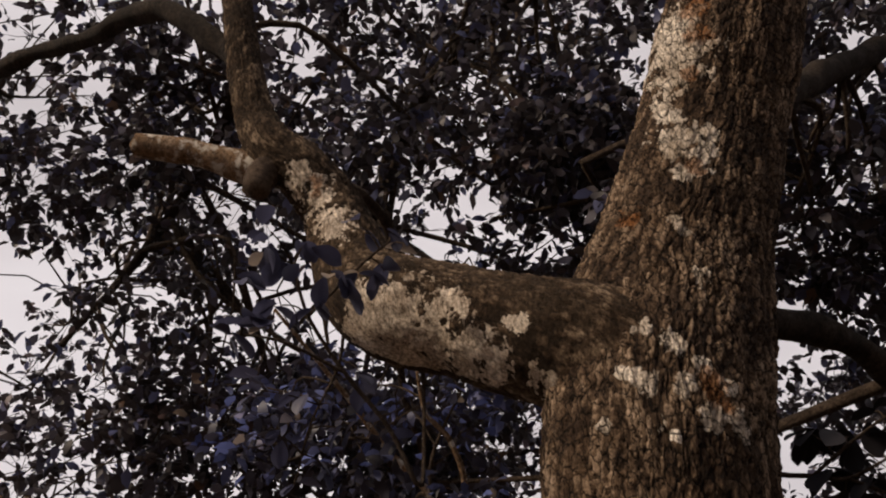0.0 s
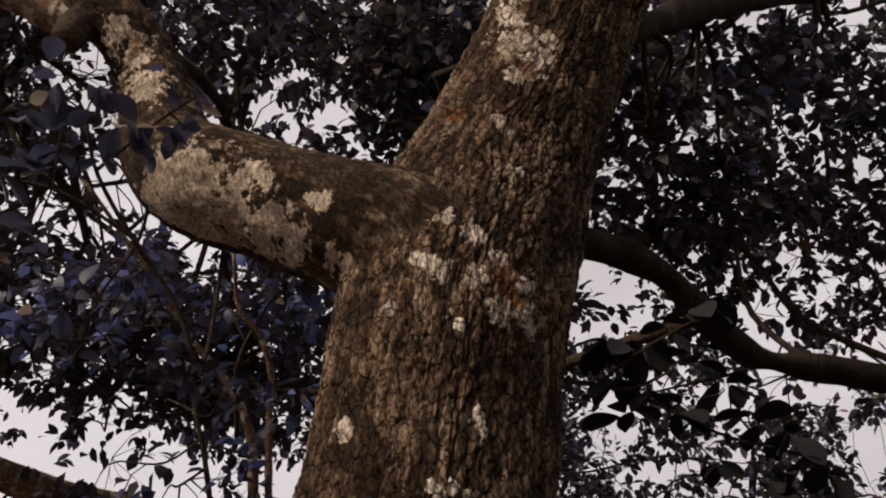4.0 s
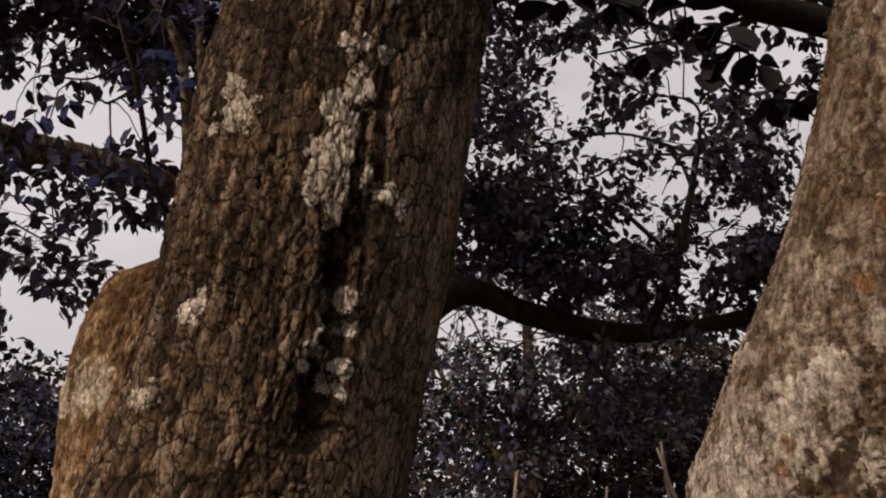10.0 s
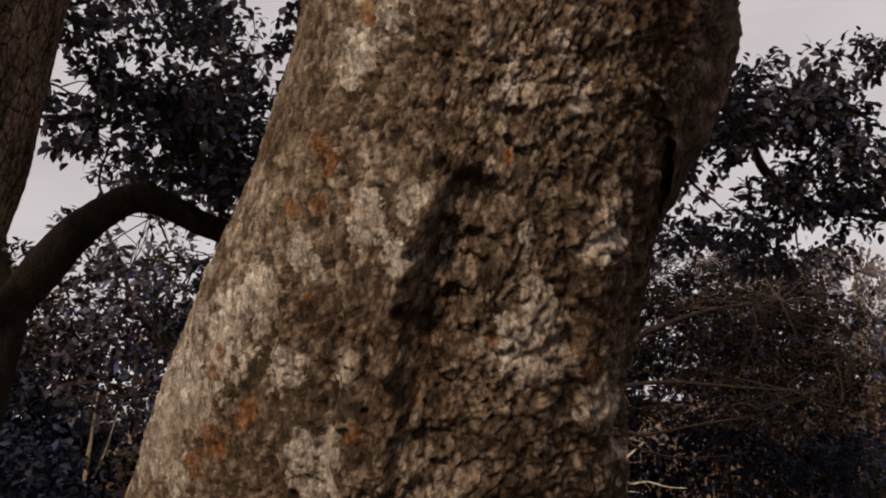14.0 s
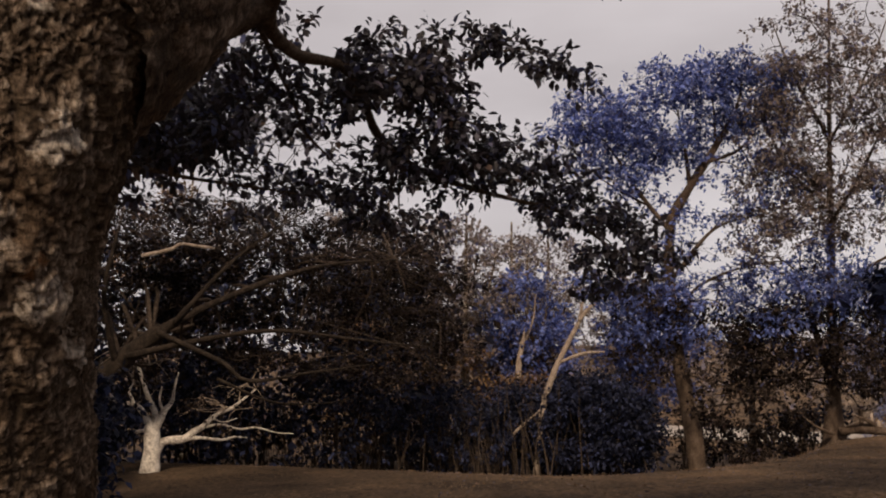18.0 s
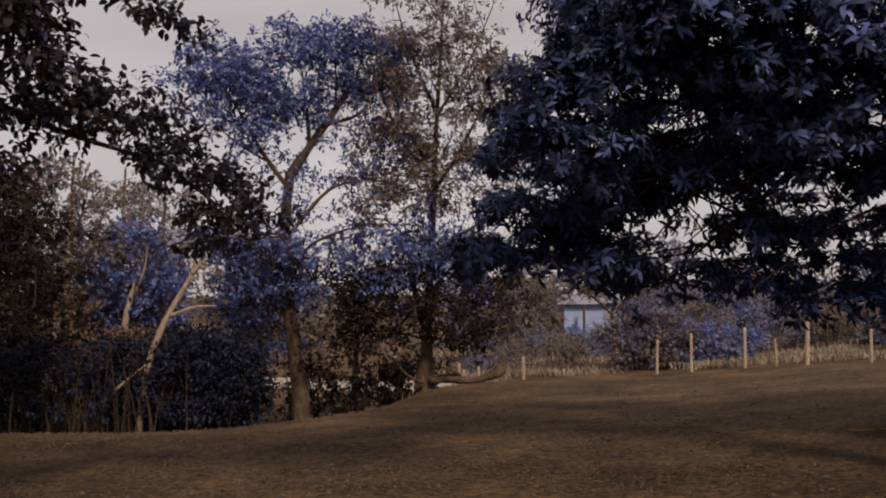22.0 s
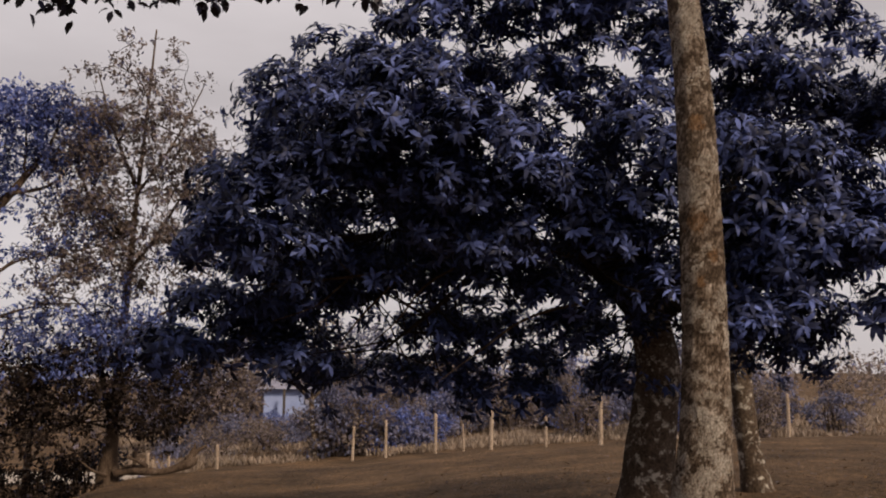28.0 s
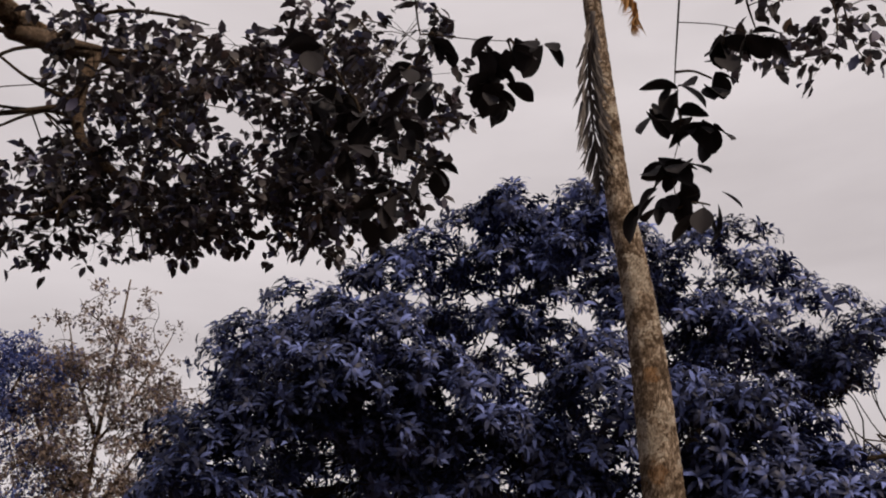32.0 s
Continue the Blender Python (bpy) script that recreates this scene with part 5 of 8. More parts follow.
def tree_spreading():
    rng = np.random.default_rng(14)
    z0 = zg(-7.3, 0.3)
    t = thing("spreading_tree", (-7.3, 0.3, z0), "spreading tree with a long dark crooked limb", "tree")
    trunk = [(-7.35, 0.3, z0 - 0.1, 0.26), (-7.3, 0.4, 1.2, 0.2), (-7.26, 0.68, 2.3, 0.155)]
    limb = [(-7.26, 0.62, 2.25, 0.155), (-7.14, 1.01, 2.81, 0.13), (-7.12, 1.325, 3.1, 0.118), (-7.14, 1.60, 3.2, 0.112), (-7.256, 2.094, 3.05, 0.10), (-7.31, 2.64, 2.92, 0.09), (-7.32, 3.15, 2.9, 0.08), (-7.33, 3.98, 3.0, 0.065), (-7.4, 5.0, 3.3, 0.05), (-7.4, 6.2, 3.7, 0.03)]
    up = [(-7.26, 0.7, 2.35, 0.1), (-7.4, 0.3, 3.6, 0.09), (-7.7, 0.8, 4.8, 0.07), (-7.8, 1.4, 5.8, 0.04)]
    left = [(-7.3, 0.5, 2.0, 0.1), (-6.7, 0.1, 3.0, 0.1), (-6.113, -0.24, 3.55, 0.093), (-5.89, -0.543, 3.56, 0.09), (-5.6, -1.06, 3.61, 0.09), (-5.29, -1.47, 3.6, 0.088), (-4.9, -1.9, 3.66, 0.085), (-4.5, -2.7, 3.9, 0.06)]
    drop = [(-7.3, 2.5, 2.93, 0.035), (-7.2, 2.6, 2.6, 0.025), (-7.1, 2.8, 2.3, 0.012)]
    rise = [(-7.32, 3.15, 2.9, 0.05), (-7.2, 3.5, 3.7, 0.04), (-7.2, 3.8, 4.6, 0.025)]
    part("trunk", tube(trunk, 16, 8, 0.25, 1), M_BARK_SHADED, t)
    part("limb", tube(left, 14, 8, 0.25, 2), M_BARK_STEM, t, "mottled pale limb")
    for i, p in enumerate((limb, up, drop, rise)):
        part("limb", tube(p, 14, 8, 0.3, 3 + i), M_BARK_SHADED, t)
    limbs = [limb[2:], up, drop, rise]
    puffs = [(-7.3, 3.0, 4.7, 1.2, 1.7, 0.9, 42), (-7.0, 5.3, 4.4, 1.2, 1.4, 0.9, 36), (-7.8, 1.2, 5.5, 1.2, 1.4, 0.8, 34), (-7.2, 2.6, 3.6, 0.8, 1.3, 0.40, 22), (-7.1, 4.6, 3.3, 0.6, 1.0, 0.4, 18), (-7.2, 3.0, 2.5, 0.4, 0.7, 0.3, 8), (-7.6, 6.6, 3.6, 0.8, 0.9, 0.7, 18), (-7.3, 1.1, 4.2, 0.6, 0.6, 0.5, 24), (-7.2, 1.5, 3.6, 0.4, 0.5, 0.2, 8), (-7.3, 2.3, 4.1, 0.7, 0.6, 0.4, 24), (-7.2, 2.7, 3.5, 0.5, 0.6, 0.25, 14),
             (-7.50, 4.08, 3.85, 0.64, 0.60, 0.32, 12), (-7.18, 4.66, 3.65, 0.53, 0.60, 0.32, 12), (-7.76, 3.85, 3.41, 0.53, 0.60, 0.27, 10), (-7.40, 4.49, 3.27, 0.48, 0.60, 0.27, 8)]
    lv, tw = grow(rng, limbs, puffs, 0.095, 0.28, 9, 6, 0.005)
    lv2, tw2 = grow(rng, [left[2:]], [(-5.4, -1.5, 3.3, 0.5, 0.8, 0.25, 10), (-5.0, -2.6, 3.9, 0.8, 0.9, 0.5, 22), (-6.4, -1.8, 3.2, 0.6, 0.8, 0.3, 14)], 0.09, 0.26, 8, 6, 0.005)
    tagged(part("branchwork", merge([tw, tw2]), M_TWIG, t), kind="stuff")
    part("crown", merge([lv, lv2]), M_LEAF_DARK, t, "dark open crown")


tree_spreading()


def bush(rng, x, y, rx, ry, h, mat, label, n, leaf=0.08, stalks=0, lift=0.0, group="", stick=None):
    z0 = zg(x, y)
    t = thing("bush", (x, y, z0), label, "bush", group)
    stems = []
    for k in range(max(5, stalks)):
        a = rng.random() * 6.28
        q = 0.25 + 0.6 * rng.random()
        top = (x + math.cos(a) * rx * q, y + math.sin(a) * ry * q, z0 + h * (0.6 + 0.45 * rng.random()))
        stems.append([(x + math.cos(a) * rx * q * 0.35, y + math.sin(a) * ry * q * 0.35, z0 - 0.05, 0.03), ((x + top[0]) / 2 + rng.normal() * 0.1, (y + top[1]) / 2 + rng.normal() * 0.1, z0 + h * 0.4, 0.022), (*top, 0.008)])
    part("stem_clump", merge([tube(s, 5, 4) for s in stems]), stick or M_TWIG, t)
    puffs = [(x, y, z0 + h * (0.5 + lift), rx * 0.85, ry * 0.85, h * 0.48, n)]
    for k in range(3):
        a = rng.random() * 6.28
        puffs.append((x + math.cos(a) * rx * 0.5, y + math.sin(a) * ry * 0.5, z0 + h * (0.55 + 0.2 * rng.random() + lift), rx * 0.45, ry * 0.45, h * 0.35, n // 4))
    lv, tw = grow(rng, stems, puffs, leaf * 1.06, 0.3, 7, 5, 0.004, LEAF_2, shell=0.5, sides=3)
    part("foliage", lv, mat, t)
    return t


def far_tree(name, label, trunk, limbs, puffs, bark, leafm, leaf, seed, clusters=8, per=6, crown_label="", sprig=0.4, droop=0.2, twig=0.010, shell=0.35, mirror=(), dense=1.8, flat=1.0):
    rng = np.random.default_rng(seed)
    b = trunk[0]
    z0 = zg(b[0], b[1])
    trunk = [(b[0], b[1], z0 - 0.12, b[3])] + list(trunk[1:])
    t = thing(name, (b[0], b[1], z0), label, "tree")
    part("trunk", tube(trunk, 14, 8, 0.3, seed), bark, t)
    for i, p in enumerate(limbs):
        part("limb", tube(p, 8, 6, 0.3, seed + i), bark, t)
    groups = [(leafm, puffs, crown_label)] + list(mirror)
    for m, pf, lab in groups:
        pf = [(*p[:6], int(p[6] * dense)) for p in pf]
        lv, tw = grow(rng, list(limbs) + [trunk[1:]], pf, leaf, sprig, clusters, per, twig, LEAF_2, droop, shell=shell, sides=4, flat=flat)
        tagged(part("branchwork", tw, M_TWIG, t), kind="stuff")
        part("crown", lv, m, t, lab)
    return t


def thicket_west():
    """Scrub seen between the near trunks."""
    rng = np.random.default_rng(15)
    for x, y, rx, h, mat, label in ((-13.5, 1.5, 1.7, 2.6, M_BUSH, "blue-black scrub bush"), (-13.0, 4.2, 1.6, 2.3, M_LEAF_DUSK, "brown scrub bush"), (-12.6, 6.6, 1.7, 2.2, M_BUSH, "blue-black scrub bush"),
                                    (-14.5, -1.2, 1.8, 3.6, M_BUSH, "tall blue-black scrub bush"), (-14.0, -4.0, 1.9, 3.8, M_BUSH, "tall blue-black scrub bush"), (-10.5, 3.2, 1.3, 1.7, M_LEAF_DUSK, "low brown scrub bush"),
                                    (-10.2, 5.6, 1.4, 1.7, M_BUSH, "low blue-black scrub bush"), (-10.8, 0.9, 1.3, 1.9, M_BUSH, "low blue-black scrub bush")):
        bush(rng, x, y, rx, rx * 0.8, h, mat, label + " with bare stalks", 120, 0.11, 9, 0.0, "scrub behind the trees", M_TWIG)
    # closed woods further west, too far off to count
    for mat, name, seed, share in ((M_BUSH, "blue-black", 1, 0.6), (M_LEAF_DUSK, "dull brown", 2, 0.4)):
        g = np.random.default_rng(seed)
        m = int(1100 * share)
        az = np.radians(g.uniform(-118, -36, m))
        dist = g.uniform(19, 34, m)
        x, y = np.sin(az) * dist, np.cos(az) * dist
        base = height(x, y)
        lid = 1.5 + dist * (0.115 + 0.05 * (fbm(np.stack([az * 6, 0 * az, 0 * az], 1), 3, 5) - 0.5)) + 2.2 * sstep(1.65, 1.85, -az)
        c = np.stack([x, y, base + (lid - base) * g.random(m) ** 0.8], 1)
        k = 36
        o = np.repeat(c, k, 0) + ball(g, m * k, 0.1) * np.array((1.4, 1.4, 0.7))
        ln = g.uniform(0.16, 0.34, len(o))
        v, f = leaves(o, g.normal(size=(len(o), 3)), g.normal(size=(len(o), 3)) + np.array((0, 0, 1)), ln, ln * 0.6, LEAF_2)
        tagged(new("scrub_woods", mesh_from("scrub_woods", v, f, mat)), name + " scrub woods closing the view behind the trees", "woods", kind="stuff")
    for x, y, h, r, m, lab in ((-12.2, 3.6, 6.0, 2.1, M_LEAF_DARK, "dark-leaved tree behind the scrub"), (-13.9, 6.6, 5.4, 1.9, M_LEAF_DUSK, "dull brown tree behind the scrub"),
                               (-15.0, 0.8, 5.0, 2.0, M_LEAF_DUSK, "dull brown tree behind the scrub"), (-15.5, -4.0, 4.6, 2.0, M_BUSH, "low blue-black tree behind the scrub")):
        z0 = zg(x, y)
        far_tree("scrub_tree", lab, [(x, y, 0, 0.14), (x + 0.1, y, z0 + h * 0.4, 0.1), (x + 0.2, y + 0.1, z0 + h * 0.95, 0.03)],
                 [[(x + 0.1, y, z0 + h * 0.4, 0.06), (x + r * 0.4, y + r * 0.4, z0 + h * 0.65, 0.04), (x + r * 0.5, y + r * 0.6, z0 + h * 0.8, 0.015)], [(x + 0.1, y, z0 + h * 0.35, 0.06), (x - r * 0.3, y - r * 0.4, z0 + h * 0.6, 0.04), (x - r * 0.4, y - r * 0.6, z0 + h * 0.8, 0.015)]],
                 [(x, y, z0 + h * 0.7, r * 0.8, r * 0.9, h * 0.25, 50), (x + 0.3, y + r * 0.4, z0 + h * 0.5, r * 0.5, r * 0.6, h * 0.2, 22), (x, y - r * 0.5, z0 + h * 0.48, r * 0.5, r * 0.6, h * 0.2, 22)], M_BARK_C, m, 0.13, int(abs(x * 5 + y * 3)), 8, 6, "", 0.45)
    for k in range(9):
        x, y = -9.2 - rng.random() * 3, 1.2 + rng.random() * 4
        z0, h = zg(x, y), 1.6 + rng.random() * 1.4
        t = thing("dead_stalk", (x, y, z0), "bare pale upright dead stalk", "dead tree", "dead stalks in the scrub")
        dx, dy = rng.normal() * 0.15, rng.normal() * 0.15
        part("stem", tube([(x, y, z0 - 0.05, 0.04), (x + dx, y + dy, z0 + h * 0.5, 0.032), (x + dx * 1.6, y + dy * 2.2, z0 + h, 0.014)], 7, 5, 0.2, k), M_DEADWOOD, t)
        part("branch", tube([(x + dx, y + dy, z0 + h * 0.5, 0.02), (x + dx + 0.12, y + dy + 0.2, z0 + h * 0.68, 0.014), (x + dx + 0.16, y + dy + 0.36, z0 + h * 0.9, 0.006)], 6, 4), M_DEADWOOD, t)


thicket_west()


# ---------------------------------------------------------------- trees beyond the lawn

far_tree("shade_tree", "wide dull-brown shade tree with layered branches", [(-14.1, 8.3, 0, 0.24), (-13.8, 8.2, 0.1, 0.21), (-13.44, 8.4, 0.7, 0.18), (-12.9, 8.9, 1.5, 0.15), (-12.56, 9.3, 1.9, 0.14)],
         [[(-13.44, 8.13, 0.64, 0.120), (-13.06, 8.78, 1.39, 0.102), (-12.56, 9.30, 1.90, 0.084), (-11.87, 10.13, 2.44, 0.060), (-11.15, 11.42, 2.95, 0.036), (-10.80, 13.07, 3.15, 0.018)],
          [(-12.72, 8.74, 1.47, 0.060), (-11.90, 9.52, 1.71, 0.048), (-11.13, 10.41, 1.84, 0.036), (-10.46, 11.50, 1.69, 0.024), (-10.17, 12.92, 1.55, 0.009)],
          [(-12.45, 9.12, 1.85, 0.048), (-11.38, 9.52, 1.36, 0.036), (-10.96, 9.70, 1.06, 0.030), (-10.48, 10.51, 1.16, 0.021), (-10.12, 11.67, 1.27, 0.007)],
          [(-12.38, 9.37, 1.99, 0.048), (-11.84, 10.09, 2.98, 0.030), (-11.77, 11.23, 3.75, 0.012)],
          [(-11.27, 9.34, 1.11, 0.024), (-10.73, 9.94, 0.74, 0.021), (-10.35, 10.62, 0.68, 0.012), (-10.11, 11.12, 0.72, 0.005)],
          [(-12.97, 8.72, 1.39, 0.060), (-12.71, 8.33, 2.39, 0.042), (-12.57, 8.40, 3.23, 0.024), (-12.76, 8.70, 3.80, 0.009)]],
         [(-14.12, 9.62, 3.97, 1.27, 0.90, 0.23, 42), (-13.80, 10.98, 4.06, 1.20, 0.90, 0.24, 38), (-13.38, 12.33, 4.08, 1.35, 0.90, 0.25, 42), (-12.88, 13.65, 3.97, 1.27, 0.90, 0.25, 38),
          (-12.33, 14.93, 3.65, 1.07, 0.90, 0.30, 36), (-13.35, 9.52, 3.36, 1.51, 0.90, 0.22, 52), (-12.99, 11.06, 3.39, 1.47, 0.90, 0.23, 50), (-12.40, 12.69, 3.23, 1.42, 0.90, 0.24, 46),
          (-11.88, 14.38, 2.99, 1.15, 0.90, 0.27, 38), (-11.58, 15.48, 2.81, 0.71, 0.90, 0.36, 28), (-14.92, 10.18, 2.99, 1.55, 0.90, 0.22, 45), (-14.01, 11.42, 2.92, 1.66, 0.90, 0.22, 48),
          (-12.87, 12.73, 2.62, 1.55, 0.90, 0.22, 45), (-11.71, 13.83, 2.29, 1.22, 0.90, 0.22, 35), (-11.34, 15.16, 2.09, 0.81, 0.90, 0.30, 28), (-14.73, 10.53, 2.39, 1.66, 0.90, 0.22, 48),
          (-13.65, 11.92, 2.19, 1.66, 0.90, 0.20, 43), (-12.44, 13.20, 1.86, 1.44, 0.90, 0.20, 37), (-11.30, 14.19, 1.62, 1.00, 0.90, 0.22, 28), (-11.17, 15.30, 1.51, 0.58, 0.90, 0.28, 20),
          (-14.63, 10.71, 1.78, 1.44, 0.90, 0.20, 37), (-13.53, 12.09, 1.45, 1.55, 0.90, 0.16, 31), (-12.44, 13.20, 1.21, 1.22, 0.90, 0.16, 25), (-14.95, 10.26, 1.28, 1.00, 0.90, 0.18, 22),
          (-11.39, 14.12, 0.97, 0.67, 0.90, 0.16, 20)],
         M_BARK_SHADED, M_LEAF_DUSK, 0.085, 31, 9, 7, "layered dull brown crown", sprig=0.34, dense=1.0, shell=0.05, flat=0.35)

part("branch", tube([(-10.90, 7.71, 2.84, 0.028), (-10.67, 8.01, 2.93, 0.028), (-10.58, 8.12, 3.01, 0.022), (-10.51, 8.38, 2.99, 0.025), (-10.46, 8.61, 2.98, 0.017)], 7, 4, 0.2, 3), M_DEADWOOD, bpy.data.objects["shade_tree"], "bleached dead branch")

far_tree("blue_crowned_tree", "tall slender tree with a blue crown above the gully", [(-8.38, 21.07, 0, 0.240), (-8.45, 21.13, -0.67, 0.200), (-8.63, 21.14, 0.58, 0.170), (-8.79, 21.09, 1.98, 0.150), (-8.80, 21.00, 3.38, 0.140), (-8.64, 20.91, 4.63, 0.130)],
         [[(-8.65, 20.92, 4.56, 0.130), (-8.17, 20.99, 5.25, 0.110), (-7.59, 21.05, 6.06, 0.085), (-7.15, 21.06, 6.66, 0.060), (-6.91, 21.02, 7.12, 0.030), (-6.73, 20.91, 7.71, 0.012)],
          [(-8.69, 20.95, 4.21, 0.070), (-9.27, 20.54, 5.18, 0.050), (-9.69, 20.15, 6.12, 0.030), (-10.10, 19.75, 6.90, 0.012)],
          [(-8.17, 20.99, 5.25, 0.060), (-8.17, 20.81, 6.13, 0.040), (-8.22, 20.56, 7.06, 0.015)],
          [(-7.81, 21.03, 5.79, 0.050), (-7.00, 21.25, 6.06, 0.035), (-6.27, 21.28, 6.91, 0.012)],
          [(-8.70, 20.96, 3.09, 0.060), (-7.71, 21.12, 4.19, 0.040), (-6.74, 21.31, 4.44, 0.012)],
          [(-7.52, 21.06, 6.13, 0.040), (-7.45, 20.89, 6.93, 0.025), (-7.46, 20.70, 7.58, 0.010)],
          [(-8.74, 20.99, 2.25, 0.050), (-7.95, 20.95, 2.93, 0.035), (-6.73, 21.23, 3.32, 0.020), (-5.49, 21.38, 3.29, 0.010)],
          [(-9.16, 20.64, 4.90, 0.030), (-9.76, 20.29, 5.31, 0.020), (-10.44, 19.81, 5.97, 0.008)]],
         [(-10.08, 19.70, 7.10, 0.84, 0.90, 0.63, 40), (-9.30, 20.13, 6.92, 0.77, 0.90, 0.63, 37), (-8.30, 20.40, 7.52, 0.91, 0.90, 0.56, 39), (-7.44, 20.67, 7.71, 0.91, 0.90, 0.51, 35),
          (-6.63, 21.04, 7.38, 0.77, 0.90, 0.70, 41), (-6.09, 21.24, 7.24, 0.42, 0.90, 0.70, 22), (-9.12, 20.38, 6.26, 0.91, 0.90, 0.56, 39), (-8.36, 20.71, 6.27, 0.84, 0.90, 0.51, 32),
          (-7.53, 20.89, 6.80, 0.77, 0.90, 0.51, 29), (-10.31, 19.84, 6.10, 0.63, 0.90, 0.42, 20), (-9.75, 20.27, 5.44, 0.84, 0.90, 0.42, 13), (-6.46, 21.38, 6.25, 0.63, 0.90, 0.51, 14),
          (-7.16, 21.29, 5.65, 0.84, 0.90, 0.42, 9), (-6.25, 21.64, 5.30, 0.70, 0.90, 0.56, 15), (-7.75, 21.24, 4.77, 0.98, 0.90, 0.42, 9), (-8.81, 20.88, 4.35, 0.84, 0.90, 0.56, 9),
          (-8.07, 21.29, 3.38, 0.98, 0.90, 0.56, 10), (-6.71, 21.65, 4.34, 0.98, 0.90, 0.56, 12), (-9.14, 20.60, 5.18, 0.70, 0.90, 0.42, 9), (-10.60, 19.52, 6.75, 0.42, 0.90, 0.35, 11)],
         M_BARK_C, M_LEAF_BLUE, 0.115, 32, 8, 6, "airy blue crown", dense=1.0, shell=0.1, sprig=0.36,
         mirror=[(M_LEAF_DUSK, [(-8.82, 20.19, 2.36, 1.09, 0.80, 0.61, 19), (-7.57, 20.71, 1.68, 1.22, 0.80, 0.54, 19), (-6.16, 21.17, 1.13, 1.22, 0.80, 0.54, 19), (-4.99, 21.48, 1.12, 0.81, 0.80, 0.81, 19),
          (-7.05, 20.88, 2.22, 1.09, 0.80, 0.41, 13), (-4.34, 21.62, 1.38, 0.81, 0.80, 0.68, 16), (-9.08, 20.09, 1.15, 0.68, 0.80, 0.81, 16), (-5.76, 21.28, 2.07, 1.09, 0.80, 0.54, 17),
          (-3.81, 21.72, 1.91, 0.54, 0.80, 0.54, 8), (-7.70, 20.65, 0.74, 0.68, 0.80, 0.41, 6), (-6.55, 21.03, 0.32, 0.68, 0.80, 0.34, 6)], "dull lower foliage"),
                 (M_LEAF_BLUE, [(-6.63, 20.89, 2.75, 1.08, 0.80, 0.54, 25), (-5.46, 21.22, 2.87, 1.08, 0.80, 0.61, 25), (-4.42, 21.47, 2.59, 0.81, 0.80, 0.54, 14), (-7.53, 20.60, 2.49, 0.81, 0.80, 0.47, 12),
          (-6.26, 21.04, 1.80, 1.22, 0.80, 0.47, 15), (-9.01, 19.97, 2.76, 0.81, 0.80, 0.54, 16), (-9.97, 19.50, 2.77, 0.81, 0.80, 0.41, 14), (-4.92, 21.29, 3.53, 0.81, 0.80, 0.54, 7),
          (-8.29, 20.32, 1.95, 0.81, 0.80, 0.54, 14), (-9.27, 19.89, 1.96, 0.68, 0.80, 0.49, 12)], "blue lower sprays")])

